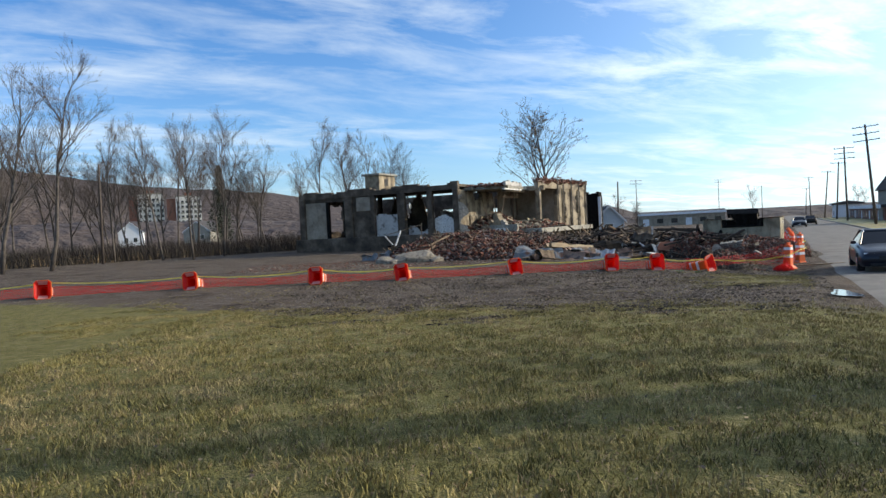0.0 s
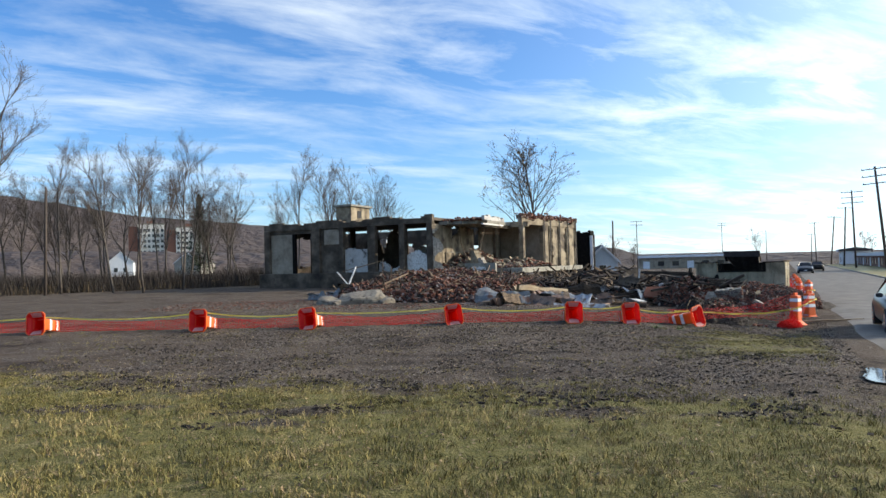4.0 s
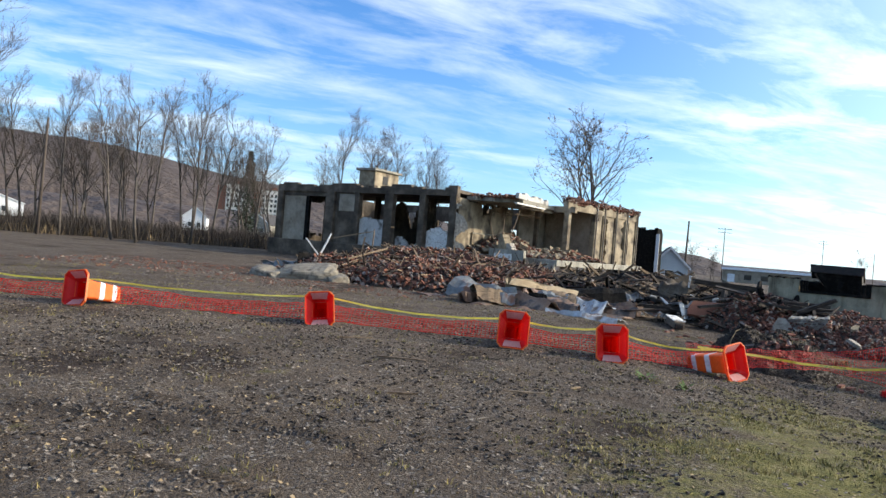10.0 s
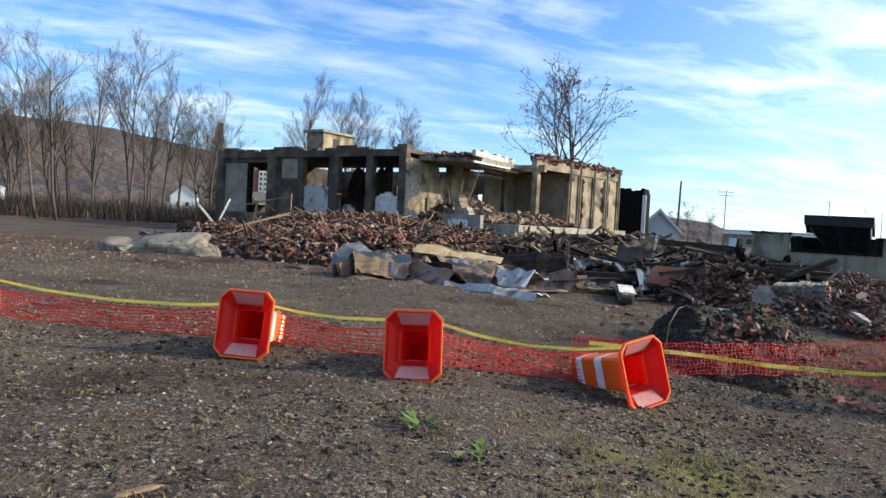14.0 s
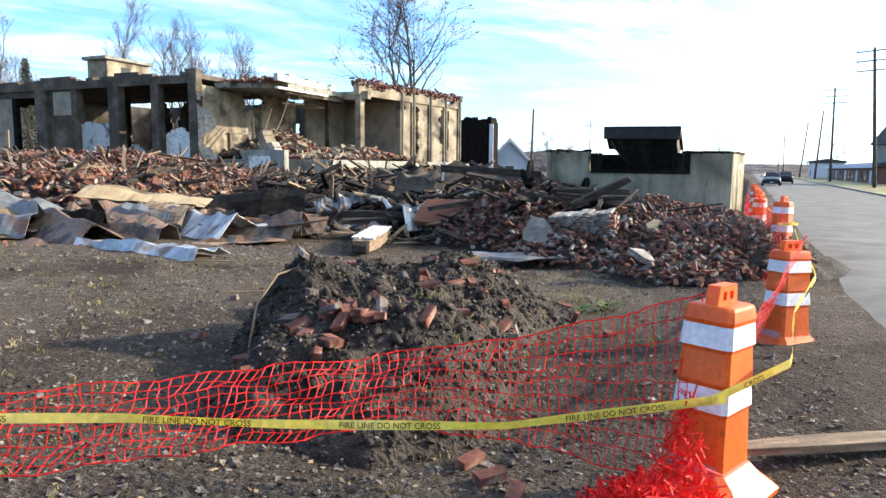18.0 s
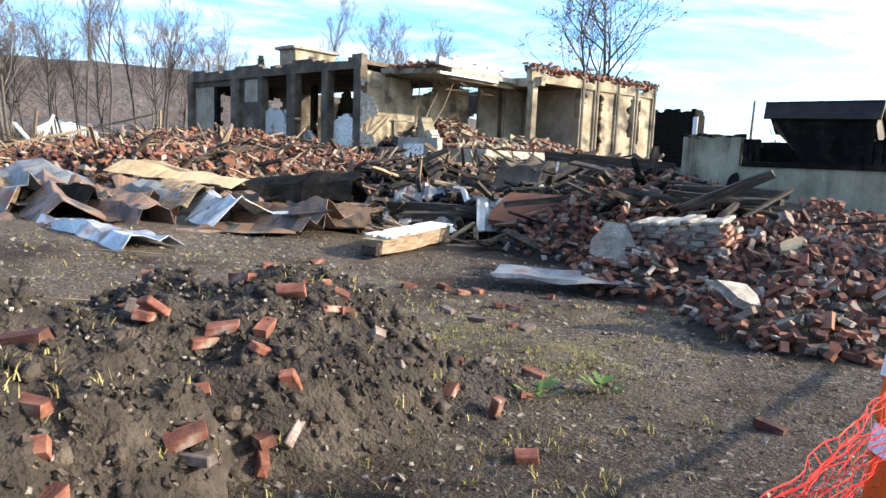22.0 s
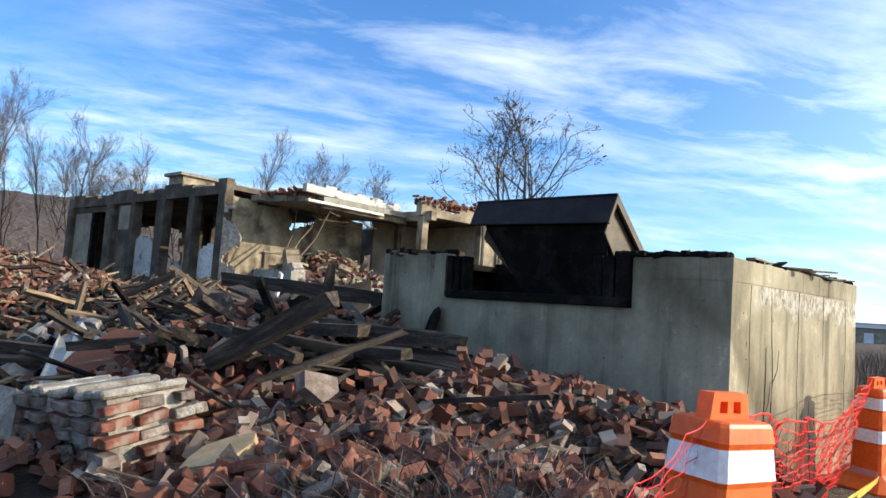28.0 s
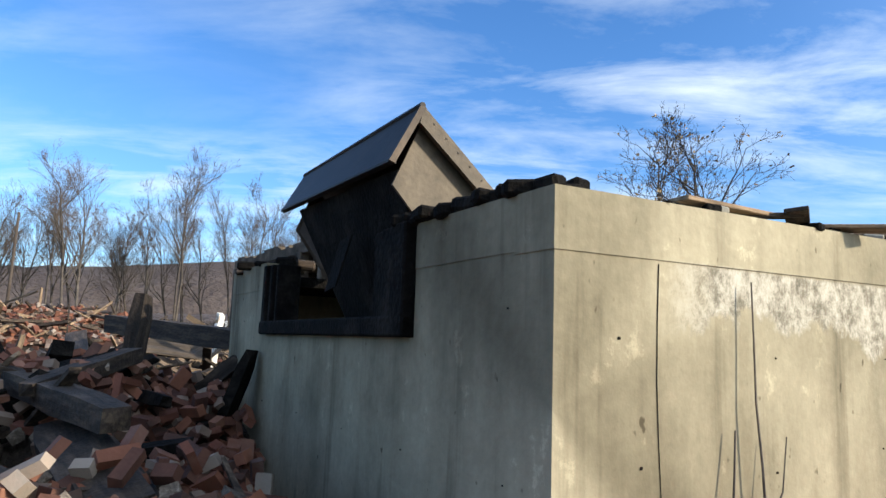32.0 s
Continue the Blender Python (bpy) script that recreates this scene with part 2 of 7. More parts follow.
M_clod = material("brown_clods", [(.014, .010, .007), (.034, .025, .018), (.074, .056, .042)], scale=4, fine=50, bump=.9, island=.35)
M_gravel = material("loose_gravel", [(.055, .043, .033), (.13, .105, .083), (.27, .235, .195)], scale=20, fine=80, bump=.4, island=.5)
M_orange = material("orange_plastic", [(.80, .13, .015), (.86, .165, .02), (.88, .20, .035)], rough=.45, scale=3, fine=30, bump=.05, spec=.5,
                    spots=(5, .62, .72, (.42, .10, .03)))
M_redin = material("red_plastic", [(.50, .010, .010), (.60, .016, .014), (.66, .028, .02)], rough=.5, scale=3, fine=30, bump=.05, spec=.4)
M_band = material("white_reflective_band", [(.60, .58, .57), (.74, .72, .71), (.80, .78, .77)], rough=.4, scale=3, fine=30, bump=.03, spec=.5)
M_faded = material("faded_pink_plastic", [(.62, .30, .27), (.72, .42, .39), (.76, .50, .47)], rough=.5, scale=3, fine=30, bump=.03)
M_net = material("orange_net", [(.72, .018, .016), (.82, .028, .024), (.88, .045, .032)], rough=.5, scale=3, fine=30, bump=0)
M_tape = material("yellow_tape", [(.80, .69, .12), (.86, .76, .18), (.90, .82, .28)], rough=.35, scale=3, fine=30, bump=.03)
M_ink = material("black_ink", [(.015, .015, .015), (.02, .02, .02)], rough=.5, bump=0)
M_bark = material("bark", [(.045, .037, .031), (.085, .071, .060), (.14, .12, .10)], scale=2, fine=20, bump=.5)
M_twig = material("twigs", [(.075, .058, .048), (.12, .096, .080)], scale=2, fine=20, bump=0)
M_pole = material("pole_wood", [(.06, .045, .036), (.10, .08, .065)], scale=2, fine=20, bump=.3)
M_asphalt = material("old_asphalt", [(.095, .086, .074), (.145, .131, .112), (.20, .182, .155)], scale=.8, fine=60, bump=.35, depth=.01, coords="Object")
M_darktwig = material("dark_twigs", [(.028, .022, .018), (.055, .045, .037)], scale=2, fine=20, bump=0)
M_fir = material("fir_needles", [(.018, .026, .014), (.035, .048, .024)], scale=2, fine=20, bump=0, island=.4)
M_grass = material("grass_blades", [(.105, .094, .027), (.205, .172, .055), (.36, .275, .125)], scale=.9, fine=6, bump=0, island=.6, rough=.7)
M_weed = material("dry_weeds", [(.18, .125, .068), (.28, .20, .108), (.38, .285, .16)], scale=.6, fine=6, bump=0, island=.4)
M_leaf = material("green_weed", [(.07, .12, .03), (.11, .17, .05)], scale=3, fine=20, bump=0, island=.3)
M_paintwhite = material("white_siding", [(.60, .61, .62), (.70, .71, .72)], scale=1, fine=10, bump=.05)
M_paintblue = material("pale_blue_siding", [(.42, .47, .50), (.50, .54, .57)], scale=1, fine=10, bump=.05)
M_greyhouse = material("grey_siding", [(.24, .225, .19), (.32, .30, .255)], scale=1, fine=10, bump=.05)
M_roof = material("dark_shingles", [(.045, .042, .042), (.075, .07, .068)], scale=3, fine=30, bump=.3)
M_dark = material("dark_opening", [(.01, .01, .011), (.018, .018, .02)], bump=0, rough=.6)
M_car = material("dark_blue_car_paint", [(.006, .008, .014), (.009, .012, .020)], rough=.28, bump=0, spec=.35)
M_rubber = material("tyre_rubber", [(.015, .015, .015), (.03, .03, .03)], rough=.8, bump=.2)
M_chrome = material("bright_metal", [(.5, .5, .52), (.65, .65, .66)], rough=.25, metal=.9, bump=0)
M_lamp = material("clear_lamp", [(.55, .57, .6), (.7, .7, .7)], rough=.15, bump=0, spec=.6)


def translucent(m, color, amount):
    """Lets sunlight glow through thin plastic."""
    n, l = m.node_tree.nodes, m.node_tree.links
    out, b = n["Material Output"], n["Principled BSDF"]
    t = n.new("ShaderNodeBsdfTranslucent")
    t.inputs["Color"].default_value = (*color, 1)
    x = n.new("ShaderNodeMixShader")
    x.inputs["Fac"].default_value = amount
    l.new(b.outputs[0], x.inputs[1])
    l.new(t.outputs[0], x.inputs[2])
    l.new(x.outputs[0], out.inputs["Surface"])


translucent(M_orange, (.9, .16, .03), .30)
translucent(M_redin, (.9, .03, .02), .45)
translucent(M_faded, (.9, .45, .40), .45)
translucent(M_net, (.9, .05, .04), .35)


def stained_concrete():
    """Board-marked concrete: broad blotches, vertical drip stains, faint grain."""
    m = bpy.data.materials.new("stained_vault_concrete")
    m.use_nodes = True
    n, l = m.node_tree.nodes, m.node_tree.links
    b = n["Principled BSDF"]
    tc = n.new("ShaderNodeTexCoord")

    def tex(scale, detail, stretch=(1, 1, 1), rough=.6):
        mp = n.new("ShaderNodeMapping")
        mp.inputs["Scale"].default_value = stretch
        l.new(tc.outputs["Object"], mp.inputs["Vector"])
        t = n.new("ShaderNodeTexNoise")
        t.inputs["Scale"].default_value, t.inputs["Detail"].default_value, t.inputs["Roughness"].default_value = scale, detail, rough
        l.new(mp.outputs[0], t.inputs["Vector"])
        return t.outputs["Fac"]

    def ramp(fac, stops):
        r = n.new("ShaderNodeValToRGB")
        e = r.color_ramp.elements
        while len(e) < len(stops):
            e.new(.5)
        for k, (q, c) in enumerate(stops):
            e[k].position, e[k].color = q, (*c, 1)
        l.new(fac, r.inputs[0])
        return r.outputs[0]

    def mul(a, c, f=1.0):
        x = n.new("ShaderNodeMix")
        x.data_type, x.blend_type = "RGBA", "MULTIPLY"
        x.inputs["Factor"].default_value = f
        l.new(a, x.inputs["A"])
        l.new(c, x.inputs["B"])
        return x.outputs["Result"]

    base = ramp(tex(1.3, 7, (1, 1, .7), .65), [(.30, (.175, .155, .108)), (.48, (.30, .268, .192)), (.70, (.43, .385, .28))])
    drips = ramp(tex(1.5, 5, (2.0, 2.0, .12), .65), [(.32, (.34, .315, .28)), (.45, (.88, .865, .83)), (.7, (1.10, 1.085, 1.05))])
    soot = ramp(tex(.8, 4, (1, 1, .7)), [(.32, (.46, .44, .41)), (.52, (1, 1, 1))])
    grain = ramp(tex(24, 5), [(.3, (.90, .90, .90)), (.7, (1.06, 1.06, 1.06))])
    flake = ramp(tex(5.0, 6, (1, 1, .8), .75), [(.60, (1, 1, 1)), (.66, (1.35, 1.35, 1.35))])
    col = mul(mul(mul(mul(base, drips), soot), grain), flake)
    col = mul(col, ramp(tex(16, 2, (1, 1, .6)), [(.27, (.40, .38, .35)), (.31, (1, 1, 1))]))
    xyz = n.new("ShaderNodeSeparateXYZ")
    l.new(tc.outputs["Object"], xyz.inputs[0])

    def calc(op, a, c):
        x = n.new("ShaderNodeMath")
        x.operation, x.use_clamp = op, op == "MULTIPLY"
        for k, v in enumerate((a, c)):
            if isinstance(v, (int, float)):
                x.inputs[k].default_value = v
            else:
                l.new(v, x.inputs[k])
        return x.outputs[0]

    def span(v, a, c):
        x = n.new("ShaderNodeMapRange")
        x.inputs["From Min"].default_value, x.inputs["From Max"].default_value = a, c
        l.new(v, x.inputs["Value"])
        return x.outputs[0]

    def lay(under, mask, over):
        x = n.new("ShaderNodeMix")
        x.data_type = "RGBA"
        l.new(mask, x.inputs["Factor"])
        l.new(under, x.inputs["A"])
        l.new(over, x.inputs["B"])
        return x.outputs["Result"]

    # flaking whitish strip under the joint of the road-side wall
    low = calc("ADD", xyz.outputs[2], calc("MULTIPLY", calc("SUBTRACT", tex(3.0, 6, (1, 1, .6), .7), .32), .62))
    scab = calc("MULTIPLY", calc("MULTIPLY", span(low, .36, .40), span(xyz.outputs[2], .485, .47)), calc("MULTIPLY", span(xyz.outputs[0], -.006, -.004), span(xyz.outputs[1], .42, .7)))
    col = lay(col, scab, ramp(tex(8, 10, (1, 1, .8), .85), [(.38, (.10, .09, .068)), (.46, (.22, .20, .155)), (.53, (.40, .37, .30)), (.64, (.52, .49, .42))]))
    # soot washed down from the timber sill
    fall = calc("ADD", xyz.outputs[2], calc("MULTIPLY", tex(3.4, 5, (2.2, 2.2, .05), .6), 3.0))
    run = calc("MULTIPLY", calc("MULTIPLY", span(fall, 1.12, 1.5), span(xyz.outputs[2], .26, .22)), calc("MULTIPLY", calc("MULTIPLY", span(xyz.outputs[0], -3.4, -3.15), span(xyz.outputs[0], -.85, -1.0)), span(xyz.outputs[1], .03, .01)))
    col = lay(col, calc("MULTIPLY", run, .92), ramp(tex(9, 4), [(.3, (.05, .045, .037)), (.7, (.10, .09, .072))]))
    l.new(col, b.inputs["Base Color"])
    b.inputs["Roughness"].default_value = .92
    b.inputs["Specular IOR Level"].default_value = .2
    bp = n.new("ShaderNodeBump")
    bp.inputs["Strength"].default_value, bp.inputs["Distance"].default_value = .22, .012
    ad = n.new("ShaderNodeMath")
    l.new(tex(5.0, 6, (1, 1, .8), .75), ad.inputs[0])
    l.new(tex(30, 3), ad.inputs[1])
    l.new(ad.outputs[0], bp.inputs["Height"])
    l.new(bp.outputs[0], b.inputs["Normal"])
    return m


M_vault = stained_concrete()


def glass(name, tint=(.02, .025, .03)):
    m = bpy.data.materials.new(name)
    m.use_nodes = True
    b = m.node_tree.nodes["Principled BSDF"]
    b.inputs["Base Color"].default_value = (*tint, 1)
    b.inputs["Roughness"].default_value = .06
    b.inputs["Specular IOR Level"].default_value = .7
    return m


M_glass = glass("dark_window_glass")
M_tint = glass("tinted_car_glass", (.008, .009, .011))
M_tint.node_tree.nodes["Principled BSDF"].inputs["Specular IOR Level"].default_value = .3
M_water = glass("puddle_water", (.05, .045, .04))
M_pale = material("pale_grey_board", [(.30, .285, .26), (.42, .405, .375), (.50, .48, .45)], scale=1.2, fine=14, bump=.1, spots=(1.8, .58, .70, (.10, .09, .08)))
M_slab = material("tan_broken_concrete", [(.13, .11, .085), (.22, .19, .145), (.31, .27, .21)], scale=2, fine=18, bump=.5, spots=(3, .55, .68, (.06, .05, .04)))
M_tower = material("pale_tower_render", [(.52, .50, .46), (.64, .62, .57)], scale=.1, fine=1, bump=0)
M_blind = material("brick_side", [(.16, .07, .05), (.23, .11, .075)], scale=4, fine=30, bump=.3)


# ---------------------------------------------------------------- mesh helpers
def part(name, bm, mat, parent=None, label="", smooth=False):
    me = bpy.data.meshes.new(name)
    bm.to_mesh(me)
    bm.free()
    return part_mesh(name, me, mat, parent, label, smooth)


def part_mesh(name, me, mat, parent=None, label="", smooth=False):
    for m in (mat if isinstance(mat, (list, tuple)) else [mat]):
        me.materials.append(m)
    if smooth:
        me.polygons.foreach_set("use_smooth", [True] * len(me.polygons))
    ob = new(name, me)
    if parent is not None:
        ob.parent = parent
    if label:
        ob["label"] = label
    return ob


def raw(verts, faces):
    me = bpy.data.meshes.new("m")
    me.from_pydata([tuple(v) for v in verts], [], [tuple(f) for f in faces])
    me.update()
    return me


def empty(name, m=None, label="", category="", group="", kind=""):
    ob = new(name)
    if m is not None:
        ob.matrix_world = m
    return tagged(ob, label, category, group, kind)


def box(bm, lo, hi, m=None, bevel=0.0):
    """An axis-aligned box from lo to hi, moved by m."""
    lo, hi = Vector(lo), Vector(hi)
    c, s = (lo + hi) / 2, hi - lo
    t = Matrix.Translation(c) @ Matrix.Diagonal((*s, 1))
    r = bmesh.ops.create_cube(bm, size=1, matrix=(m @ t) if m is not None else t)
    if bevel:
        es = list({e for v in r["verts"] for e in v.link_edges})
        bmesh.ops.bevel(bm, geom=es, offset=bevel, segments=1, affect="EDGES", profile=0.5)
    return bm


def one_box(lo, hi, m=None, bevel=0.0):
    return box(bmesh.new(), lo, hi, m, bevel)


def prism(outline, depth_vec, bm=None):
    """A closed polygon (3D points) extruded by a vector."""
    bm = bm or bmesh.new()
    a = [bm.verts.new(p) for p in outline]
    b = [bm.verts.new(Vector(p) + Vector(depth_vec)) for p in outline]
    bm.faces.new(a)
    bm.faces.new(b[::-1])
    k = len(a)
    for i in range(k):
        bm.faces.new((a[i], b[i], b[(i + 1) % k], a[(i + 1) % k]))
    bmesh.ops.recalc_face_normals(bm, faces=bm.faces)
    return bm


def tube(bm, pts, radii, sides=6, cap=True):
    """A tapered tube along points."""
    rings = []
    for i, p in enumerate(pts):
        p = Vector(p)
        d = Vector(pts[min(i + 1, len(pts) - 1)]) - Vector(pts[max(i - 1, 0)])
        q = d.to_track_quat("Z", "Y")
        r = radii[i] if isinstance(radii, (list, tuple)) else radii
        rings.append([bm.verts.new(p + q @ Vector((r * math.cos(2 * math.pi * k / sides), r * math.sin(2 * math.pi * k / sides), 0))) for k in range(sides)])
    for a, b in zip(rings, rings[1:]):
        for k in range(sides):
            bm.faces.new((a[k], a[(k + 1) % sides], b[(k + 1) % sides], b[k]))
    if cap:
        bm.faces.new(rings[0][::-1])
        bm.faces.new(rings[-1])
    return bm


def grid_mesh(x0, x1, y0, y1, nx, ny, fz):
    xs, ys = np.linspace(x0, x1, nx), np.linspace(y0, y1, ny)
    v = [(x, y, fz(x, y)) for y in ys for x in xs]
    f = [(j * nx + i, j * nx + i + 1, (j + 1) * nx + i + 1, (j + 1) * nx + i) for j in range(ny - 1) for i in range(nx - 1)]
    return raw(v, f)


def sstep(a, b, x):
    t = min(1.0, max(0.0, (x - a) / (b - a)))
    return t * t * (3 - 2 * t)


def fbm(x, y, s, seed=0.0):
    return noise.fractal(Vector((x * s + seed, y * s - seed, seed)), 1.0, 2.0, 4)


# ---------------------------------------------------------------- plan
V = Vector((0.450, 0.893, 0)).normalized()       # along the road
U = Vector((-V.y, V.x, 0))                       # away from the road, to the ruin's far end
ROAD0 = Vector((14.6, 24.2, 0))                  # a point on the road's near edge


def across(x, y):
    """Metres from the road's near edge (positive towards the ruin) and along it."""
    w = Vector((x, y, 0)) - ROAD0
    return w.dot(U), w.dot(V)


def ground_z(x, y):
    z = -0.60 - 0.027 * min(13.5, max(-30.0, y))
    z -= 0.48 * sstep(4.0, 12.0, x) * sstep(13.0, 20.0, y)
    z += 0.015 * min(14.0, max(0.0, -x)) * sstep(5, 20, y)
    a, b = across(x, y)
    z += (-1.42 + 0.017 * max(0.0, 5 - b) - z) * sstep(2.0, -0.5, a) * sstep(-45, -38, b)
    return z


def bumpy(x, y):
    a, b = across(x, y)
    k = sstep(-0.2, 1.2, a)
    return ground_z(x, y) + k * (0.035 * fbm(x, y, .35, 3.1) + 0.030 * fbm(x, y, 1.9, 7.7))


BK = Vector((17.74, 34.35, 0))                   # the concrete block's near corner
BP = Vector((-0.868, 0.497, 0))                  # along its front
BQ = Vector((0.497, 0.868, 0))                   # into it


def in_block(x, y, m=0.0):
    w = Vector((x, y, 0)) - BK
    return -m < w.dot(BP) < 4.35 + m and -m < w.dot(BQ) < 4.0


# rubble mounds: centre, radii, turn in degrees, height, sharpness
HEAPS = {
    "main": [(.2, 42.0, 6.8, 5.2, -12, 1.5, 1.0), (-3.3, 38.6, 3.4, 3.0, 10, .85, 1.2), (4.6, 45.5, 6.0, 4.4, -20, .95, 1.1), (1.0, 37.5, 5.5, 3.6, 0, 1.1, 1.0)],
    "timber": [(9.0, 41.5, 4.6, 4.8, 0, 1.1, 1.0), (8.6, 50.5, 4.2, 3.2, -20, 1.15, 1.0), (12.0, 48.0, 6.0, 6.0, 0, 1.5, 1.0), (11.6, 37.6, 3.4, 2.8, 20, 1.0, 1.0)],
    "near": [(15.2, 32.0, 3.2, 2.4, -25, .82, .8), (13.4, 35.6, 2.6, 2.6, 0, 1.25, .9), (16.0, 34.0, 2.6, 1.5, -30, 1.02, .6), (14.9, 30.3, 1.4, 1.4, 0, .38, 1.0)],
    "dirt": [(10.35, 24.75, 1.15, 1.75, -12, .66, .8), (9.95, 25.5, 1.0, 1.0, 30, .80, .9), (10.7, 26.6, 1.6, 1.35, 40, .74, .9), (11.8, 27.2, .9, .9, 0, .22, 1.0)],
}


def heap_z(kind, x, y):
    top = 0.0
    for cx, cy, rx, ry, turn, h, p in HEAPS[kind]:
        c, s = math.cos(radians(turn)), math.sin(radians(turn))
        dx, dy = x - cx + .16 * rx * fbm(x, y, .9 / rx + .25, 5.0), y - cy + .16 * ry * fbm(x, y, .9 / ry + .25, 9.0)
        q = ((c * dx + s * dy) / rx) ** 2 + ((-s * dx + c * dy) / ry) ** 2
        if q < 1:
            top = max(top, h * (1 - q) ** p)
    if top <= 0:
        return ground_z(x, y) - .12
    if kind == "near":
        top = max(.04, top - .36 * math.exp(-((x - 14.15) ** 2 + (y - 31.15) ** 2) / .75))
    rough = .22 if kind != "near" else .10
    if kind == "dirt":
        top += (.08 * fbm(x, y, 4.2, 2.0) + .05 * fbm(x, y, 11.0, 6.0)) * min(1, top * 3)
    return ground_z(x, y) + max(-.1, top + rough * min(1, top * 1.6) * fbm(x, y, .9, 1.3) - .05)


def rest_z(x, y):
    return max([bumpy(x, y)] + [heap_z(k, x, y) for k in HEAPS])

# ---------------------------------------------------------------- ground
def ground_material():
    """Turf, bare gravelly soil and leaves, mixed by place in the plan."""
    m = bpy.data.materials.new("turf_and_gravel")
    m.use_nodes = True
    n, l = m.node_tree.nodes, m.node_tree.links
    b = n["Principled BSDF"]
    tc = n.new("ShaderNodeTexCoord")
    vec = tc.outputs["Object"]

    def tex(scale, detail=5, rough=.6):
        t = n.new("ShaderNodeTexNoise")
        t.inputs["Scale"].default_value, t.inputs["Detail"].default_value, t.inputs["Roughness"].default_value = scale, detail, rough
        l.new(vec, t.inputs["Vector"])
        return t.outputs["Fac"]

    def ramp(fac, cols, a=.3, z=.7):
        r = n.new("ShaderNodeValToRGB")
        e = r.color_ramp.elements
        while len(e) < len(cols):
            e.new(.5)
        for i, c in enumerate(cols):
            e[i].position, e[i].color = a + (z - a) * i / (len(cols) - 1), (*c, 1)
        l.new(fac, r.inputs[0])
        return r.outputs[0]

    def mix(fac, a, c):
        x = n.new("ShaderNodeMix")
        x.data_type = "RGBA"
        l.new(fac, x.inputs["Factor"])
        l.new(a, x.inputs["A"])
        l.new(c, x.inputs["B"])
        return x.outputs["Result"]

    def math_(op, a, c, clamp=False):
        x = n.new("ShaderNodeMath")
        x.operation, x.use_clamp = op, clamp
        for i, v in enumerate((a, c)):
            if isinstance(v, (int, float)):
                x.inputs[i].default_value = v
            else:
                l.new(v, x.inputs[i])
        return x.outputs[0]

    def stones(scale, stops):
        v = n.new("ShaderNodeTexVoronoi")
        v.inputs["Scale"].default_value = scale
        l.new(vec, v.inputs["Vector"])
        sp = n.new("ShaderNodeSeparateColor")
        l.new(v.outputs["Color"], sp.inputs[0])
        r = n.new("ShaderNodeValToRGB")
        e = r.color_ramp.elements
        while len(e) < len(stops):
            e.new(.5)
        for k, (q, c) in enumerate(stops):
            e[k].position, e[k].color = q, (*c, 1)
        l.new(sp.outputs[0], r.inputs[0])
        return r.outputs[0], v.outputs["Distance"]

    at = n.new("ShaderNodeAttribute")
    at.attribute_name = "turf"
    patch = math_("ADD", math_("MULTIPLY", at.outputs["Fac"], 1.0), math_("MULTIPLY", math_("SUBTRACT", tex(.55, 8, .85), .5), 3.0))
    fac = n.new("ShaderNodeMapRange")
    fac.inputs["From Min"].default_value, fac.inputs["From Max"].default_value = .30, .72
    l.new(patch, fac.inputs["Value"])
    coarse, lump = stones(27, [(0, (.034, .026, .019)), (.45, (.078, .060, .044)), (.78, (.135, .108, .083)), (.93, (.26, .22, .175)), (1, (.44, .39, .33))])
    small, grit = stones(75, [(0, (.036, .027, .020)), (.5, (.092, .071, .053)), (.85, (.17, .138, .108)), (1, (.36, .31, .26))])
    soil = mix(ramp(tex(1.6, 8, .75), [(0, 0, 0), (1, 1, 1)], .42, .60), mix(ramp(tex(5, 6, .8), [(0, 0, 0), (.75, .75, .75)], .45, .62), ramp(tex(.45, 7, .7), [(.048, .034, .023), (.100, .074, .052), (.155, .120, .088)], .34, .66), small),
               mix(ramp(tex(9, 5, .75), [(0, 0, 0), (1, 1, 1)], .44, .56), coarse, small))
    turf = mix(ramp(tex(30, 5, .8), [(0, 0, 0), (1, 1, 1)], .38, .62), ramp(tex(2.6, 9, .8), [(.040, .034, .014), (.105, .098, .030), (.17, .150, .050)], .36, .64),
               ramp(tex(3.6, 9, .85), [(.10, .092, .030), (.21, .185, .062), (.36, .285, .14)], .36, .64))
    mud = ramp(tex(.33, 6, .72), [(.42, .38, .36), (1, 1, 1), (1, 1, 1), (1.25, 1.24, 1.22)], .36, .66)
    dull = n.new("ShaderNodeMix")
    dull.data_type, dull.blend_type = "RGBA", "MULTIPLY"
    dull.inputs["Factor"].default_value = 1.0
    l.new(soil, dull.inputs["A"])
    l.new(mud, dull.inputs["B"])
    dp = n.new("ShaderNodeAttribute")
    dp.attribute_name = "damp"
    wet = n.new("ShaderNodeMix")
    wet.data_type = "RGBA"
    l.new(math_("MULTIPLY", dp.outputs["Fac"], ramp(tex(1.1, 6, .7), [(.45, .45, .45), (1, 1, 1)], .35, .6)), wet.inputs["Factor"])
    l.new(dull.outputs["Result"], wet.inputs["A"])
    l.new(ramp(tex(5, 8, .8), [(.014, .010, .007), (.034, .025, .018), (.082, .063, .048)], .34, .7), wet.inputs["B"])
    base = mix(fac.outputs[0], wet.outputs["Result"], turf)
    l.new(base, b.inputs["Base Color"])
    b.inputs["Roughness"].default_value = .95
    b.inputs["Specular IOR Level"].default_value = .15
    bp = n.new("ShaderNodeBump")
    bp.inputs["Strength"].default_value, bp.inputs["Distance"].default_value = .9, .06
